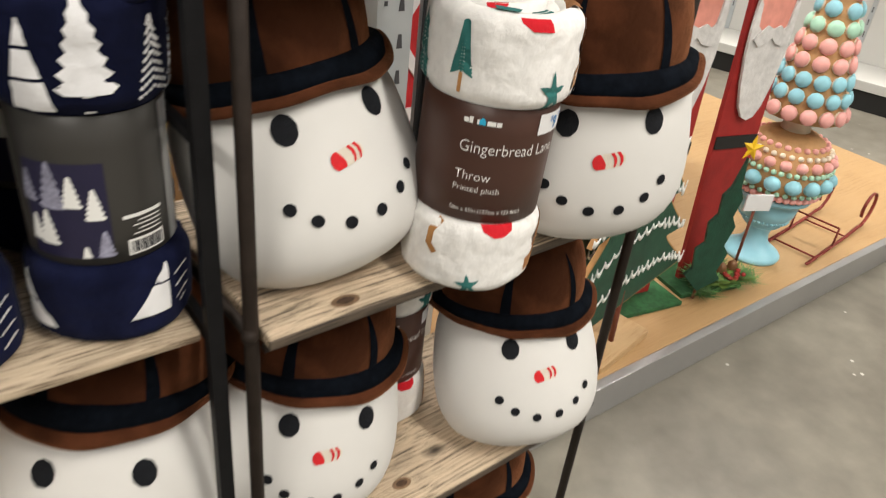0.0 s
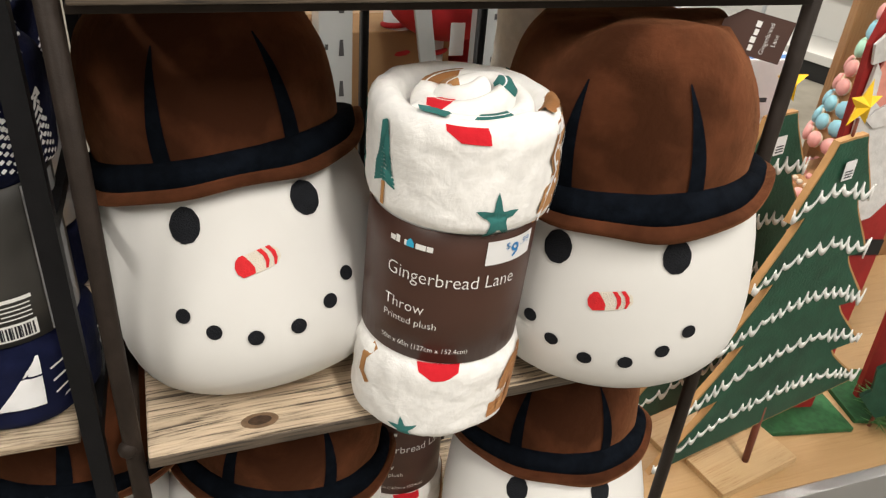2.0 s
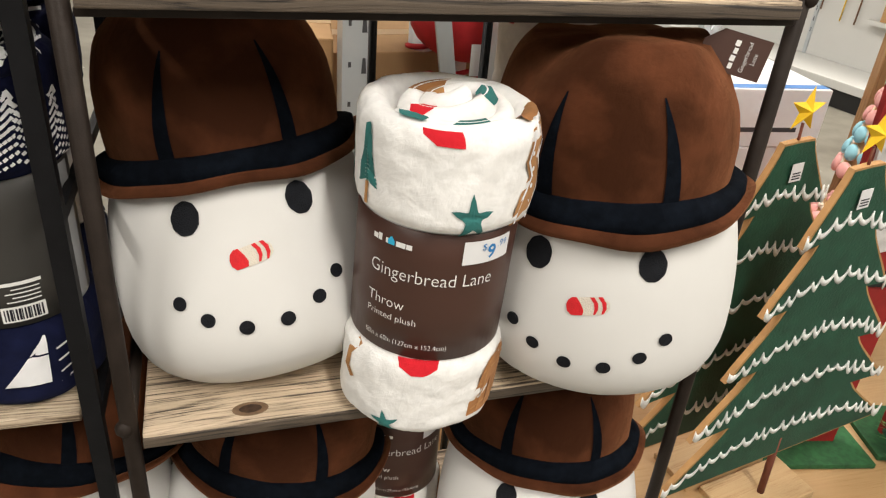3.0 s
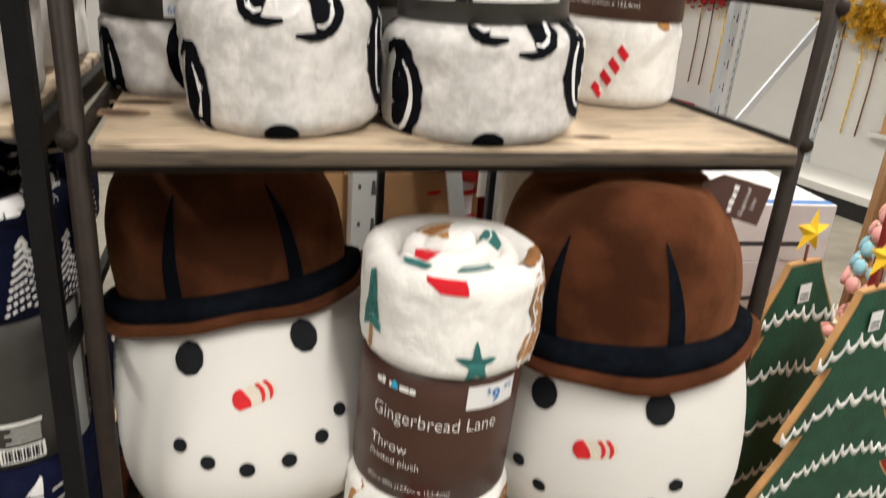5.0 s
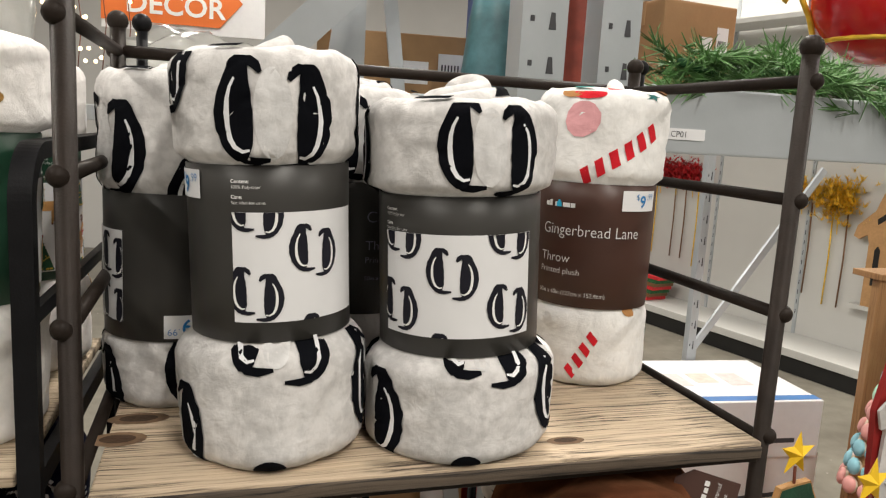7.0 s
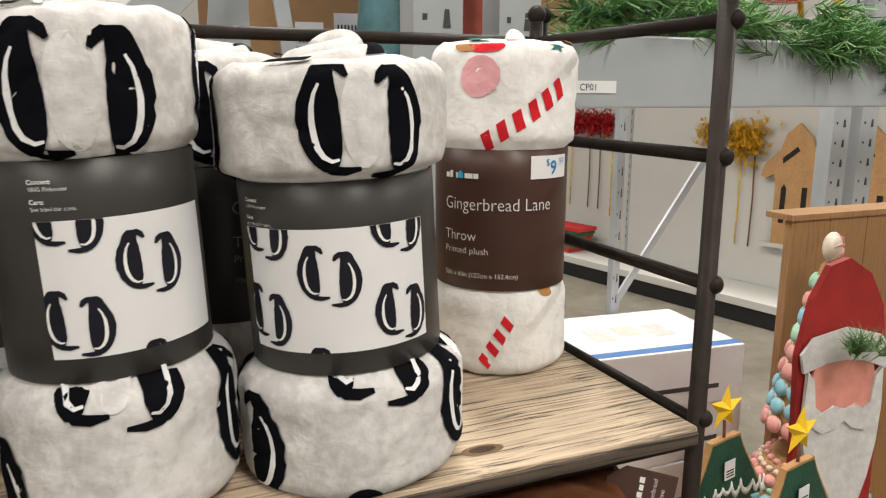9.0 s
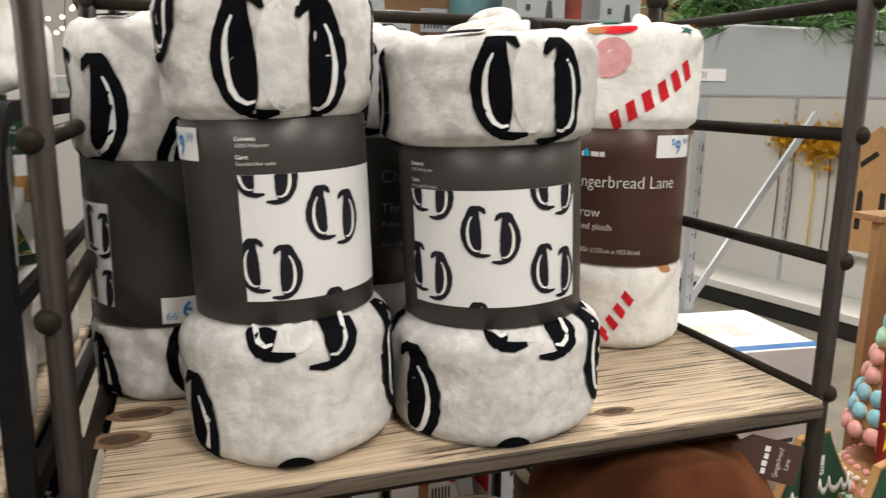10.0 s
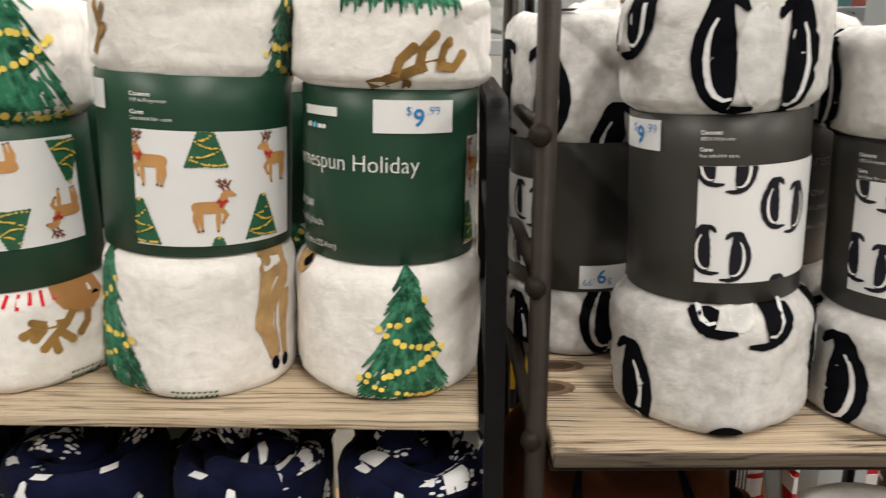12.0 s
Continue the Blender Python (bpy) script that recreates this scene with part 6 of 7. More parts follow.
def sled(m):
    ob = thing("metal_sleigh", "small red curled iron sleigh runners", "decoration", m)
    for y in (0.0, 0.17):
        pts = [(-0.28, y, 0.012), (0.10, y, 0.012), (0.20, y, 0.02)]
        for k in range(18):
            a = -math.pi / 2 + 2 * math.pi * 0.86 * k / 17
            rr = 0.085 * (1 - 0.45 * k / 17)
            pts.append((0.22 + rr * math.cos(a), y, 0.10 + rr * math.sin(a)))
        part("runner", tube_bm(pts, 0, flat=(0.012, 0.005)), M_RUST, ob)
        part("strut", tube_bm([(-0.05, y, 0.012), (-0.05, y, 0.09)], 0.004, 8), M_RUST, ob)
    for x in (-0.2, -0.05, 0.08):
        part("cross_bar", tube_bm([(x, 0, 0.012 if x != -0.05 else 0.09), (x, 0.17, 0.012 if x != -0.05 else 0.09)], 0.004, 8), M_RUST, ob)
    return ob


sled(pose(3.15, 1.33, PZ, 0, 0, 6))

board = thing("display_board", "brown wooden upright panel standing on the platform", "panel", pose(2.56, 2.12, PZ, 0, 0, 0))
for i in range(4):
    part("plank", box_bm(0.0 + 0.16 * i, 0.158 + 0.16 * i, 0.0, 0.03, 0.0, 1.165, 0.003), M_BOARD, board, smooth=False)
part("cap", box_bm(-0.01, 0.65, -0.01, 0.10, 1.1655, 1.185, 0.002), M_BOARD, board, smooth=False)

sign = thing("welcome_sign", "small white sign board with a lettered edge", "sign", pose(2.56, 1.40, PZ, 0, 0, -25))
part("sign_board", box_bm(-0.05, 0.05, 0.0, 0.008, 0.26, 0.32, 0.002), M_PAPER, sign, smooth=False)
part("sign_stake", tube_bm([(0, 0.012, 0.0), (0, 0.012, 0.31)], 0.005, 8), M_STICK, sign)


def white_boxes():
    z = PZ
    for i, (w, d, h, rz) in enumerate(((0.62, 0.44, 0.19, 2), (0.60, 0.44, 0.19, -2), (0.60, 0.43, 0.19, 3), (0.58, 0.42, 0.19, -4))):
        ob = thing("carton", "white printed carton with a blue stripe, stacked", "box", pose(2.21, 2.42, z, 0, 0, rz), "stacked white cartons")
        part("carton_body", box_bm(-w / 2, w / 2, -d / 2, d / 2, 0.0, h - 0.002, 0.004), M_PAPER, ob, smooth=False)
        part("stripe", box_bm(-w / 2 + 0.002, w / 2 - 0.002, -d / 2 + 0.012, -d / 2 + 0.05, h - 0.0018, h - 0.0008), M_HALFBLUE, ob, smooth=False)
        for k in range(3):
            part("printed_patch", box_bm(-0.16 + 0.11 * k, -0.08 + 0.11 * k, -0.06 + 0.03 * (k % 2), 0.06, h - 0.0018, h - 0.0010), (M_FAINT, M_FAINT_TAN, M_FAINT)[k], ob, smooth=False)
        part("front_print", box_bm(-0.05, 0.2, -d / 2 - 0.001, -d / 2 + 0.001, 0.05, 0.065), M_STEEL_DARK, ob, smooth=False)
        z += h


white_boxes()


# ---- pallet racking behind ----
def upright(x, y, h, w=0.085, d=0.07, label="grey slotted steel rack upright"):
    ob = thing("rack_upright", label, "rack", pose(x, y, 0), "pallet rack uprights")
    bm = bmesh.new()
    add_box(bm, -w / 2, w / 2, 0.0, 0.004, 0.0, h)
    add_box(bm, -w / 2, -w / 2 + 0.004, 0.004, d, 0.0, h)
    add_box(bm, w / 2 - 0.004, w / 2, 0.004, d, 0.0, h)
    part("column", bm, M_STEEL, ob, smooth=False)
    n = 0
    z = 0.9
    while z < h - 0.05:
        part("slot", plate_bm([(0.09 * w, z), (0.25 * w, z), (0.215 * w, z + 0.030), (0.125 * w, z + 0.030)], -0.0012, -0.0002), M_STEEL_DARK, ob, smooth=False)
        part("slot", box_bm(-0.32 * w, -0.23 * w, -0.0012, -0.0002, z + 0.012, z + 0.022), M_STEEL_DARK, ob, smooth=False)
        z += 0.078
    part("foot_plate", box_bm(-w / 2 - 0.02, w / 2 + 0.02, -0.02, d + 0.02, 0.0, 0.008), M_STEEL, ob, smooth=False)
    return ob


upright(1.20, 1.62, 2.6, 0.088)
upright(1.352, 1.62, 2.6, 0.080)
upright(0.905, 1.72, 1.62, 0.062)
upright(2.29, 2.64, 1.63, 0.030, 0.03)
upright(3.28, 2.60, 2.6, 0.09)
upright(3.43, 2.60, 2.6, 0.09)

beam = thing("rack_beam", "grey painted steel rack beam with a white slot label", "rack beam")
part("beam", box_bm(1.235, 4.1, 1.285, 1.335, 1.632, 1.728, 0.003), M_STEEL, beam, smooth=False)
part("beam_step", box_bm(1.235, 4.1, 1.335, 1.352, 1.632, 1.70, 0.002), M_STEEL, beam, smooth=False)
lab = part("slot_label", box_bm(1.258, 1.325, 1.2835, 1.2848, 1.652, 1.668), M_PAPER, beam, smooth=False)
bm = bmesh.new()
type_on(bm, lambda x, y, o: Vector((x, 1.2835 - o, y)), "CP01", 0.0125, 1.268, 1.6557, 0.0006)
part("lettering", bm, M_PRINT_BLACK, lab)
deck = thing("wire_deck", "white wire shelf deck on the rack beams", "shelf")
for i in range(24):
    part("deck_wire", tube_bm([(1.25 + 0.12 * i, 1.34, 1.712), (1.25 + 0.12 * i, 2.2, 1.712)], 0.003, 6), M_STEEL, deck)
part("rear_beam", box_bm(1.1, 4.1, 2.2, 2.25, 1.63, 1.725, 0.003), M_STEEL, deck, smooth=False)

brace = thing("rack_brace", "wide grey diagonal steel brace", "rack")
part("brace_bar", tube_bm([(0.62, 2.0, 1.66), (1.02, 2.0, 2.06), (1.3, 2.0, 2.34)], 0, flat=(0.03, 0.075)), M_STEEL, brace, smooth=False)
part("brace_post", tube_bm([(0.60, 2.02, 0.105), (0.60, 2.02, 1.70)], 0, flat=(0.05, 0.05)), M_STEEL, brace, smooth=False)
brace = thing("rack_brace", "thin grey leaning steel braces", "rack")
part("brace_bar", tube_bm([(2.31, 2.66, 0.90), (2.79, 2.66, 1.58)], 0, flat=(0.012, 0.026)), M_STEEL, brace, smooth=False)
part("brace_foot", tube_bm([(2.31, 2.66, 0.90), (2.31, 2.66, 0.105)], 0, flat=(0.02, 0.02)), M_STEEL, brace, smooth=False)
brace = thing("rack_brace", "thin grey leaning steel braces", "rack")
part("brace_bar", tube_bm([(1.10, 1.75, 1.00), (1.045, 1.75, 1.33)], 0, flat=(0.012, 0.032)), M_STEEL, brace, smooth=False)
part("brace_foot", tube_bm([(1.10, 1.75, 1.00), (1.24, 1.75, 0.105)], 0, flat=(0.012, 0.032)), M_STEEL, brace, smooth=False)
brace = thing("rack_brace", "steel post with two splayed struts", "rack")
part("brace_post", tube_bm([(0.95, 2.30, 0.105), (0.95, 2.30, 2.5)], 0, flat=(0.04, 0.06)), M_STEEL, brace, smooth=False)
part("brace_bar", tube_bm([(0.96, 2.26, 2.30), (0.90, 2.26, 1.80), (0.84, 2.26, 1.3)], 0, flat=(0.012, 0.035)), M_STEEL, brace, smooth=False)
part("brace_bar", tube_bm([(0.99, 2.26, 2.30), (1.06, 2.26, 1.80), (1.12, 2.26, 1.3)], 0, flat=(0.012, 0.035)), M_STEEL, brace, smooth=False)


def carton(x, y, z, w, d, h, rz, label="plain brown cardboard carton with a white label"):
    ob = thing("carton", label, "box", pose(x, y, z, 0, 0, rz), "brown cartons")
    part("carton_body", box_bm(-w / 2, w / 2, -d / 2, d / 2, 0, h, 0.004), M_BOX, ob, smooth=False)
    part("tape", box_bm(-w / 2 - 0.0008, w / 2 + 0.0008, -0.025, 0.025, h - 0.05, h + 0.0008), M_TAPE, ob, smooth=False)
    for k in range(2):
        lb = part("shipping_label", box_bm(w * (0.02 + 0.22 * k), w * (0.18 + 0.22 * k), -d / 2 - 0.0012, -d / 2 - 0.0002, h * (0.45 + 0.1 * k), h * (0.70 + 0.1 * k)), M_PAPER, ob, smooth=False)
        for q in range(6):
            part("label_bar", box_bm(w * (0.04 + 0.22 * k + 0.02 * q), w * (0.05 + 0.22 * k + 0.02 * q), -d / 2 - 0.002, -d / 2 - 0.0013, h * (0.49 + 0.1 * k), h * (0.58 + 0.1 * k)), M_STEEL_DARK, lb, smooth=False)
    return ob


carton(1.63, 1.90, 1.716, 0.20, 0.18, 0.235, 8)
carton(1.16, 2.80, 1.66, 0.50, 0.36, 0.27, -6)
blue = thing("blue_carton", "plain royal blue carton on the grey storage shelf", "box", pose(1.52, 2.56, 1.66, 0, 0, -8))
part("carton_body", box_bm(-0.17, 0.17, -0.10, 0.10, 0, 0.42, 0.004), M_ROYAL, blue, smooth=False)
part("tape", box_bm(-0.1705, 0.1705, -0.02, 0.02, 0.38, 0.4208), M_HALFBLUE, blue, smooth=False)
carton(0.98, 2.05, 0.105, 0.40, 0.34, 0.95, 4, "tall brown cardboard carton with a white label")
carton(0.72, 1.95, 0.105, 0.32, 0.3, 1.0, -5, "tall brown cardboard carton with a white label")
lowdeck = thing("storage_shelf", "grey steel storage shelf carrying cartons", "shelf", pose(0.6, 2.75, 0))
part("shelf_deck", box_bm(-1.6, 1.0, -0.35, 0.45, 1.62, 1.66, 0.003), M_STEEL, lowdeck, smooth=False)
for sx in (-1.55, 0.95):
    for sy in (-0.3, 0.4):
        part("shelf_leg", box_bm(sx - 0.03, sx + 0.03, sy - 0.03, sy + 0.03, 0, 2.6), M_STEEL, lowdeck, smooth=False)
part("upper_deck", box_bm(-1.6, 1.0, -0.35, 0.45, 2.42, 2.47, 0.003), M_STEEL, lowdeck, smooth=False)


def robed_figure(m, robe, label):
    """A standing robed figurine kept to one plain shape."""
    bm = lathe_bm([(0.0, 0.0), (0.115, 0.0), (0.112, 0.06), (0.098, 0.20), (0.088, 0.32), (0.075, 0.40), (0.050, 0.43), (0.045, 0.45), (0.056, 0.49), (0.050, 0.54), (0.025, 0.575), (0.0, 0.58)], 28)
    for v in bm.verts:
        a = math.atan2(v.co.y, v.co.x)
        s = 1 + 0.07 * math.sin(5 * a + v.co.z * 6) * max(0.0, 1 - v.co.z / 0.42)
        v.co.x *= s
        v.co.y *= s * 0.8
    return tagged(link_mesh("robed_figurine", bm, robe, m=m), label, "figurine", "robed figurines")


robed_figure(pose(1.40, 1.98, 1.715), M_REDROBE, "standing figurine in a rust red robe")
robed_figure(pose(1.30, 2.20, 1.66) @ Matrix.Scale(0.80, 4), M_TEALROBE, "standing figurine in a blue green robe")
robed_figure(pose(1.43, 2.36, 1.66) @ Matrix.Scale(0.85, 4), M_BRNROBE, "standing figurine in a brown robe")
figdeck = thing("storage_shelf", "grey steel shelf carrying figurines", "shelf")
part("shelf_deck", box_bm(1.0, 1.62, 1.78, 2.19, 1.690, 1.7145, 0.003), M_STEEL, figdeck, smooth=False)
part("shelf_step", box_bm(1.0, 1.62, 2.05, 2.58, 1.635, 1.6595, 0.003), M_STEEL, figdeck, smooth=False)
for sx in (1.02, 1.60):
    part("shelf_leg", box_bm(sx - 0.015, sx + 0.015, 2.52, 2.55, 0.0, 1.635), M_STEEL, figdeck, smooth=False)


def garland(m):
    ob = thing("garland", "dense green artificial pine garland on the rack beam", "garland", m)
    rnd = random.Random(5)
    bm = bmesh.new()
    # overlapping sprays whose needles point along the branch
    for i in range(150):
        x = 0.97 * rnd.random() - 0.02
        low = 0.055 * max(0.0, math.sin(math.pi * (x - 0.25) / 0.7)) if x > 0.25 else 0.0
        c = Vector((x, rnd.gauss(0.0, 0.026), rnd.gauss(0.004, 0.017) - low * rnd.random()))
        if c.z < -0.025:
            c.y = -0.03 - 0.012 * rnd.random()
        ax = Vector((rnd.choice((-1, 1)), rnd.gauss(-0.1, 0.35), rnd.gauss(-0.05, 0.28))).normalized()
        for k in range(72):
            u = rnd.random()
            p = c + ax * (0.085 * u - 0.03)
            d = (ax * 0.75 + Vector((rnd.gauss(0, 0.4), rnd.gauss(0, 0.4), rnd.gauss(0.03, 0.4)))).normalized()
            sd = d.cross(Vector((rnd.gauss(0, 1), rnd.gauss(0, 1), 1))).normalized() * 0.0014
            L = 0.034 * rnd.uniform(0.6, 1.1)
            v = [bm.verts.new(p - sd), bm.verts.new(p + sd), bm.verts.new(p + d * L + sd * 0.4), bm.verts.new(p + d * L - sd * 0.4)]
            bm.faces.new(v)
    part("needles", bm, M_NEEDLE, ob, smooth=False)
    part("core_wire", tube_bm([(0.05 * i, 0.01 * math.sin(i), 0.01 * math.cos(1.7 * i)) for i in range(20)], 0.006, 6), M_MOSS, ob)
    return ob


garland(pose(1.29, 1.315, 1.755))

ball = thing("red_ornament", "large glossy red ball ornament on a gold wire stand", "ornament", pose(1.87, 1.55, 1.716))
part("ball", ball_bm((0, 0, 0.235), 0.135, 32, 20), M_BALL, ball)
for k in range(3):
    a = 2 * math.pi * k / 3 + 2.6
    pts = [(0.13 * math.cos(a), 0.13 * math.sin(a), 0.0), (0.15 * math.cos(a), 0.15 * math.sin(a), 0.05), (0.11 * math.cos(a), 0.11 * math.sin(a), 0.12), (0.13 * math.cos(a), 0.13 * math.sin(a), 0.19), (0.16 * math.cos(a), 0.16 * math.sin(a), 0.25), (0.18 * math.cos(a), 0.18 * math.sin(a), 0.22)]
    part("gold_leg", tube_bm(pts, 0.006, 8), M_GOLD, ball)
part("gold_ring", tube_bm([(0.10 * math.cos(a * 0.35), 0.10 * math.sin(a * 0.35), 0.145) for a in range(19)], 0.005, 8), M_GOLD, ball)


# ---- sign, bag and coloured goods behind ----
sign = thing("hanging_sign", "orange and white arrow sign with white lettering", "sign", pose(0.48, 4.0, 2.01))
part("sign_panel", box_bm(-0.40, 0.30, 0.0, 0.012, 0.0, 0.34, 0.002), M_PAPER, sign, smooth=False)
part("orange_arrow", plate_bm([(-0.40, 0.035), (0.10, 0.035), (0.20, 0.15), (0.10, 0.265), (-0.40, 0.265)], -0.006, -0.001), M_ORANGE, sign, smooth=False)
bm = bmesh.new()
type_on(bm, lambda x, y, o: Vector((x, -0.006 - o, y)), "DÉCOR", 0.125, -0.30, 0.075, 0.002, bold=True)
part("lettering", bm, M_TYPE, sign)
for sx in (-0.3, 0.2):
    part("cord", tube_bm([(sx, 0.006, 0.34), (sx, 0.006, 2.595)], 0.002, 5), M_STEEL, sign)


def lumpy(name, label, cat, m, r, sc, material, amp, fr, seed):
    bm = bmesh.new()
    res = bmesh.ops.create_icosphere(bm, subdivisions=4, radius=r)
    for v in bm.verts:
        n = noise.noise(v.co * fr + Vector((seed, 0, 0)))
        v.co = Vector((v.co.x * sc[0], v.co.y * sc[1], v.co.z * sc[2])) * (1 + amp * n)
    lo = min(v.co.z for v in bm.verts)
    for v in bm.verts:
        v.co.z -= lo
    return tagged(link_mesh(name, bm, material, m=m), label, cat)


lumpy("plastic_bag", "crumpled clear plastic bag of white goods", "bag", pose(0.55, 2.75, 1.66), 0.17, (1.25, 0.8, 0.58), M_BAG, 0.55, 16, 3)
lumpy("plastic_bag", "crumpled clear plastic bag of white goods", "bag", pose(-0.02, 2.75, 1.66), 0.16, (0.8, 0.8, 1.7), M_BAG, 0.4, 12, 6)


def string_lights(m):
    ob = thing("string_lights", "warm string lights hanging behind the racks", "lights", m)
    warm = mat("warm_bulb", (1.0, 0.75, 0.40), 0.4, emit=5.0)
    rnd = random.Random(3)
    for i in range(40):
        x, z = 0.5 * rnd.random(), 0.35 * rnd.random()
        part("bulb", ball_bm((x, 0.05 * rnd.random(), z), 0.008, 8, 6), warm, ob)
    for k in range(6):
        part("cord", tube_bm([(0.09 * k, 0.02, 2.78), (0.09 * k, 0.02, 0.40), (0.09 * k + 0.02, 0.02, 0.2), (0.09 * k, 0.02, -0.02)], 0.002, 5), M_STICK, ob)
    return ob


string_lights(pose(-0.22, 3.6, 1.78))

# gift figure shapes and candy poles seen between the pillows
pole_group = "striped candy poles"
for i, x in enumerate((1.05, 1.13)):
    ob = thing("candy_pole", "red and white striped candy pole", "decoration", pose(x + 0.03, 1.92, PZ), pole_group)
    part("pole", tube_bm([(0, 0, 0), (0, 0, 1.02)], 0.032, 16), M_PAPER, ob)
    for k in range(16):
        part("stripe", tube_bm([(0.0325 * math.cos(a * 0.35), 0.0325 * math.sin(a * 0.35), 0.04 + 0.06 * k + 0.0016 * a) for a in range(19)], 0.006, 6), M_REDSTUFF, ob)
ob = thing("gift_box", "red box with a white crossed ribbon", "box", pose(1.38, 2.02, PZ, 0, 0, 6))
part("box_body", box_bm(-0.15, 0.15, -0.12, 0.12, 0, 1.02, 0.006), M_REDSTUFF, ob, smooth=False)
for a, b in (((-0.15, 0.62), (0.15, 1.0)), ((0.15, 0.62), (-0.15, 1.0))):
    part("ribbon", tube_bm([(a[0], -0.123, a[1]), (b[0], -0.123, b[1])], 0, flat=(0.006, 0.03)), M_PAPER, ob, smooth=False)
part("band", box_bm(-0.152, 0.152, -0.124, 0.122, 0.56, 0.60), M_PAPER, ob, smooth=False)
ob = thing("red_bag", "red fabric bag with white paper tags", "bag", pose(1.17, 1.84, 1.02))
bm = bmesh.new()
add_ball(bm, (0, 0, 0.13), 0.13, 20, 12, (1.1, 0.6, 0.8))
part("bag_body", bm, M_REDSTUFF, ob)
for sx in (-0.03, 0.05):
    part("paper_tag", box_bm(sx, sx + 0.03, -0.085, -0.084, 0.02, 0.085), M_PAPER, ob, smooth=False)
ob = thing("storage_bin", "blue plastic bin on the platform", "bin", pose(1.24, 2.2, PZ))
part("bin_body", box_bm(-0.10, 0.10, -0.1, 0.1, 0, 0.93, 0.01), M_ROYAL, ob, smooth=False)

guard = thing("post_guard", "yellow plastic post guard behind the racks", "guard", pose(0.60, 1.42, 0))
part("guard_shell", box_bm(-0.05, 0.05, -0.03, 0.03, 0.105, 1.40, 0.012), M_YGUARD, guard)
for k in range(9):
    part("black_stripe", box_bm(-0.0515, 0.0515, -0.0315, 0.0315, 0.18 + 0.135 * k, 0.225 + 0.135 * k, 0.012), M_KICK, guard)


# ---- white gondola wall along the aisle ----
GA, GB = Vector((4.13, 6.85, 0)), Vector((5.30, 2.1, 0))
gd = (GB - GA).normalized()
gm = Matrix.Translation(GA) @ Matrix.Rotation(math.atan2(gd.y, gd.x), 4, "Z")
GL = (GB - GA).length
gondola = thing("gondola_shelf", "white gondola wall shelving with pegboard back and black kick", "shelf", gm)
part("kick", box_bm(0, GL, 0.02, 0.46, 0.0, 0.125), M_KICK, gondola, smooth=False)
part("base_deck", box_bm(0, GL, 0.0, 0.50, 0.125, 0.185, 0.004), M_GOND, gondola, smooth=False)
n = int(GL / 0.9)
for i in range(n + 1):
    part("back_panel", box_bm(i * 0.9 + 0.015, min(GL, i * 0.9 + 0.885), 0.47, 0.50, 0.186, 3.1), M_GOND, gondola, smooth=False)
    st = part("slotted_strip", box_bm(i * 0.9 - 0.014, i * 0.9 + 0.014, 0.46, 0.49, 0.186, 3.1), M_STEEL, gondola, smooth=False)
    for q in range(24):
        part("slot", box_bm(i * 0.9 - 0.003, i * 0.9 + 0.003, 0.4585, 0.4597, 0.35 + 0.08 * q, 0.385 + 0.08 * q), M_STEEL_DARK, st, smooth=False)
part("upper_shelf", box_bm(0, GL, 0.05, 0.455, 2.10, 2.14, 0.003), M_GOND, gondola, smooth=False)
part("canopy", box_bm(0, GL, 0.10, 0.455, 2.62, 2.66, 0.003), M_GOND, gondola, smooth=False)


def on_gondola(u, z, y=0.36):
    return gm @ Matrix.Translation((u, y, z))


def tinsel(m, r, n, material, label, name="tinsel_pick"):
    ob = thing(name, label, "decoration", m, label)
    rnd = random.Random(n)
    bm = bmesh.new()
    for _ in range(n):
        tuft(bm, (rnd.gauss(0, r * 0.4), rnd.gauss(0, r * 0.25), rnd.gauss(0, r * 0.33)), 9, r * 0.30, rnd, 0.006, 1.4)
    part("tinsel", bm, material, ob, smooth=False)
    part("stem", tube_bm([(0, 0, 0), (0, 0.03, -r * 1.2)], 0.004, 6), M_GOLD, ob)
    part("peg_hook", tube_bm([(0, 0, r * 0.3), (0, 0.12, r * 0.3)], 0.004, 6), M_STEEL, ob)
    return ob


tinsel(on_gondola(2.09, 1.30, 0.38), 0.22, 320, M_GOLD, "gold tinsel bunch hanging from the white wall")
tinsel(on_gondola(1.78, 1.33, 0.38), 0.15, 160, M_GOLD, "gold tinsel bunch hanging from the white wall")
for i in range(3):
    tinsel(on_gondola(0.26 + 0.20 * i, 1.37, 0.38), 0.17, 200, M_REDSTUFF, "red flower bunch hanging from the white wall", "flower_bunch")
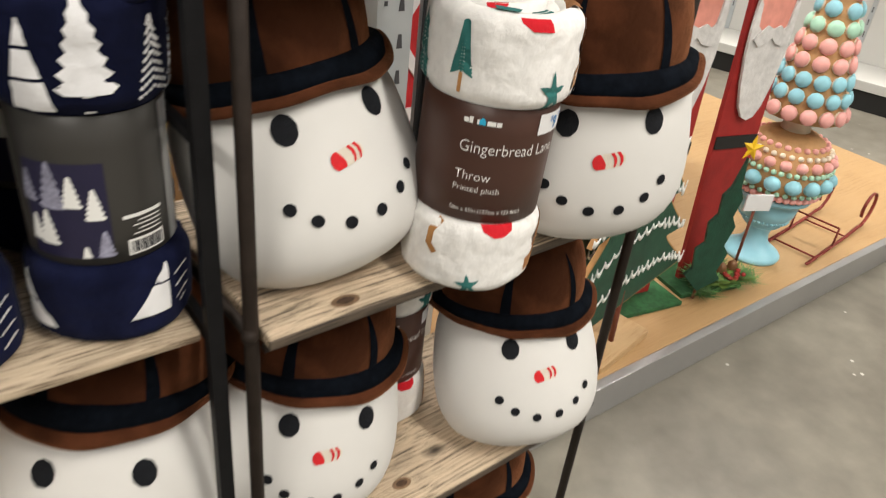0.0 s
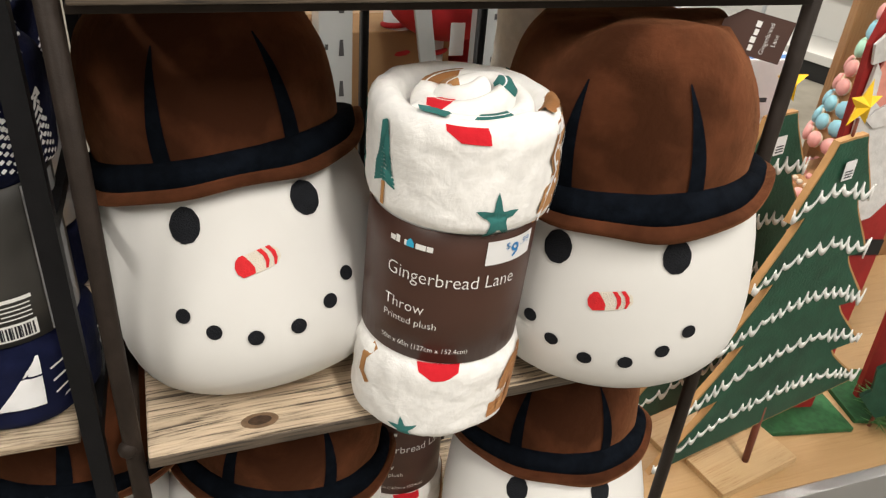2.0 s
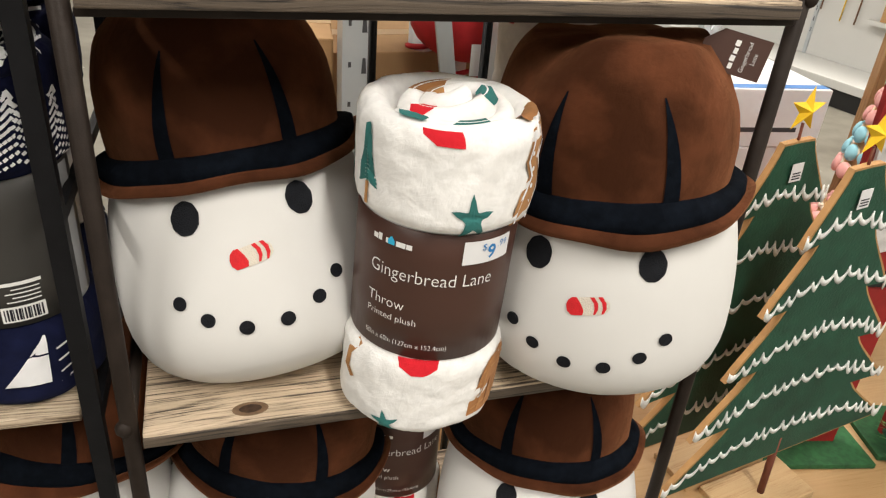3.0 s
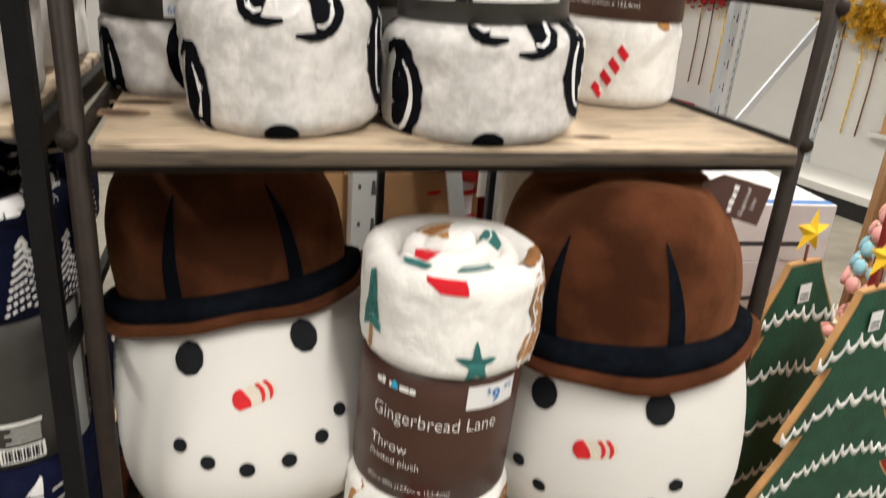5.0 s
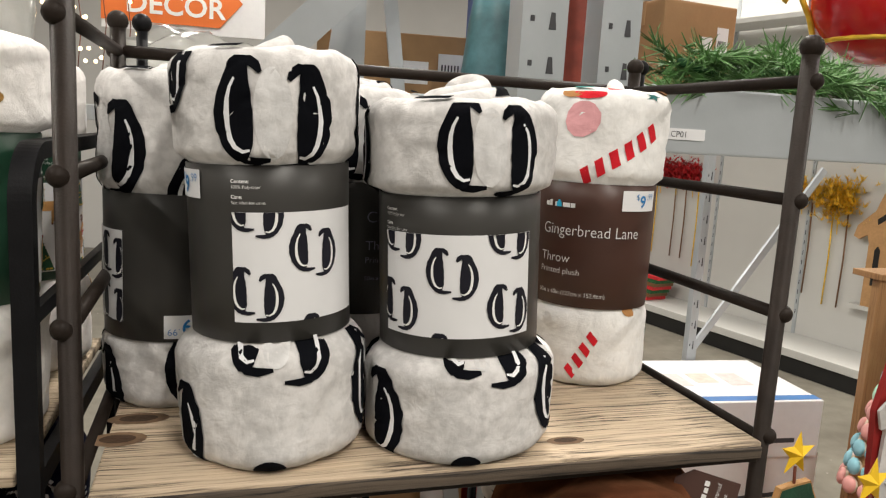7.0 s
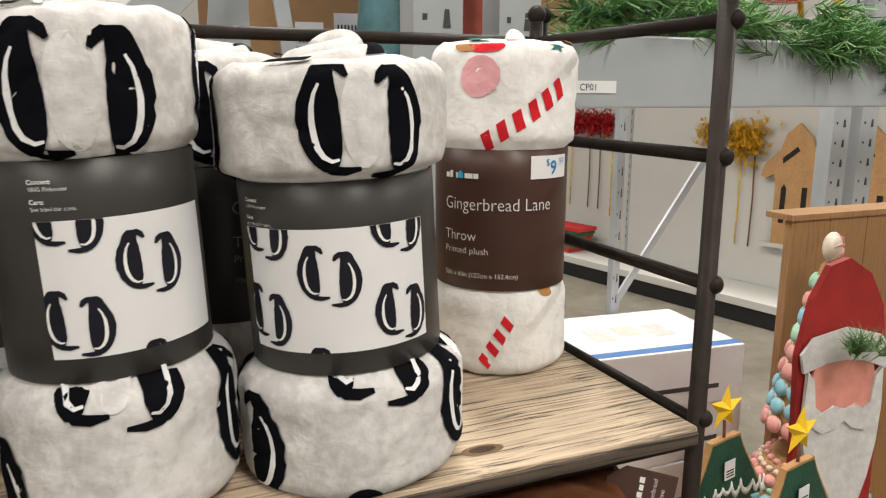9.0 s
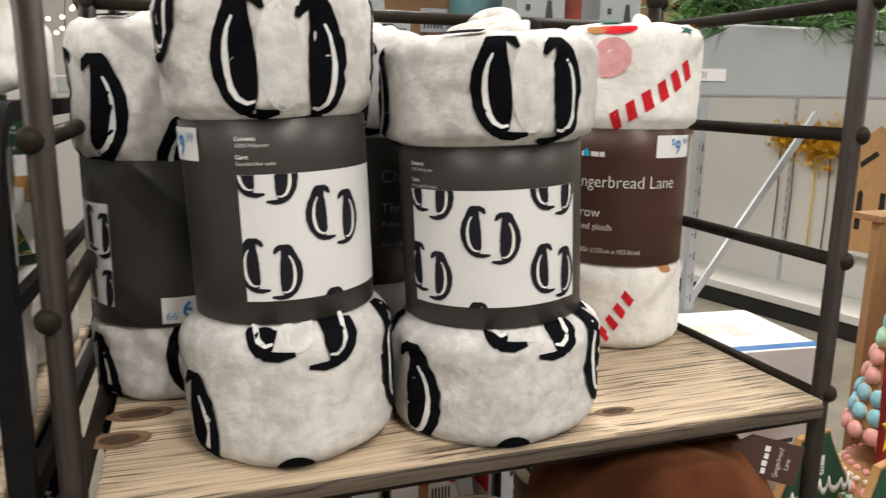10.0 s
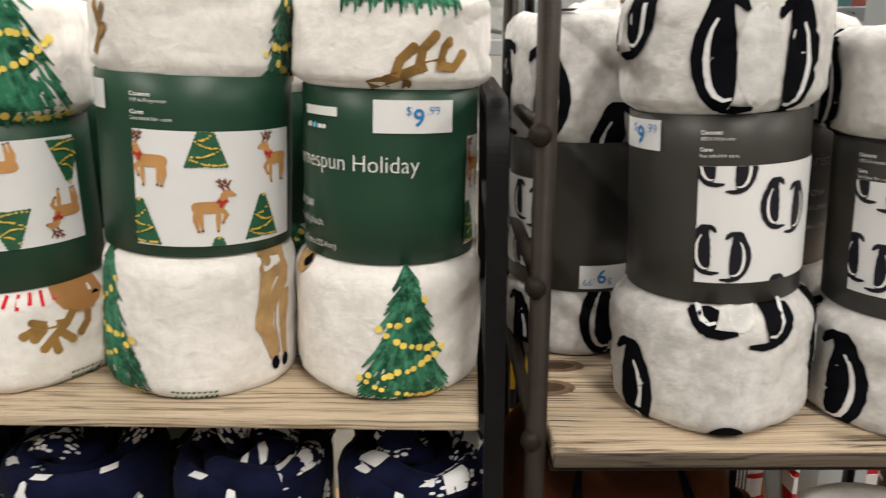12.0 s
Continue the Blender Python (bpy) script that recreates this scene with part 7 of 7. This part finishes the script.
# long stems that hang under the bunches
for i, (u, z) in enumerate(((0.18, 1.2), (0.42, 1.2), (0.55, 1.2), (0.70, 1.15), (1.72, 1.15), (1.84, 1.15), (2.02, 1.1), (2.14, 1.1))):
    ob = thing("artificial_flower", "thin long artificial flower spray hanging on the wall", "decoration", on_gondola(u, z, 0.44), "hanging flower sprays")
    part("stem", tube_bm([(0, 0, 0.1), (0.01, 0, -0.25), (0.004, 0, -0.62)], 0.006, 6), M_BRNROBE if i % 3 else M_GOLD, ob)
for i in range(7):
    ob = thing("gift_pack", "dark wrapped packet lying on the white deck", "packet", on_gondola(0.35 + 0.02 * i, 0.19 + 0.035 * i, 0.2), "stacked packets")
    part("packet", box_bm(-0.2, 0.2, -0.12, 0.12, 0, 0.033, 0.004), (M_REDSTUFF, M_BRNROBE, M_MOSS)[i % 3], ob, smooth=False)


def house_cutout(m):
    ob = thing("gingerbread_cutout", "brown gingerbread house cut-out leaning on the white wall", "decoration", m, "gingerbread cut-outs")
    out = [(-0.15, 0.0), (0.17, 0.0), (0.17, 0.46), (0.25, 0.50), (0.24, 0.56), (0.14, 0.70), (0.10, 0.80), (0.0, 0.90), (-0.09, 0.82), (-0.13, 0.70), (-0.25, 0.58), (-0.27, 0.50), (-0.23, 0.48), (-0.17, 0.52), (-0.15, 0.46)]
    bd = part("house_board", plate_bm(out, 0.0, 0.025), M_CONE, ob, smooth=False)
    for w in ([(-0.10, 0.16), (-0.06, 0.16), (-0.06, 0.42), (-0.08, 0.45), (-0.10, 0.42)], [(0.06, 0.12), (0.10, 0.12), (0.10, 0.44), (0.06, 0.44)], [(-0.10, 0.60), (0.02, 0.70), (0.0, 0.73), (-0.11, 0.64)]):
        part("window_slit", plate_bm(w, -0.003, -0.0005), M_KICK, bd, smooth=False)
    return ob


for u in (2.50, 3.02):
    house_cutout(on_gondola(u, 0.55, 0.40))
    ob = thing("wall_bracket", "white bracket shelf under the cut-outs", "shelf", on_gondola(u, 0.52, 0.0))
    part("bracket_shelf", box_bm(-0.24, 0.24, 0.38, 0.46, 0.0, 0.03), M_GOND, ob, smooth=False)
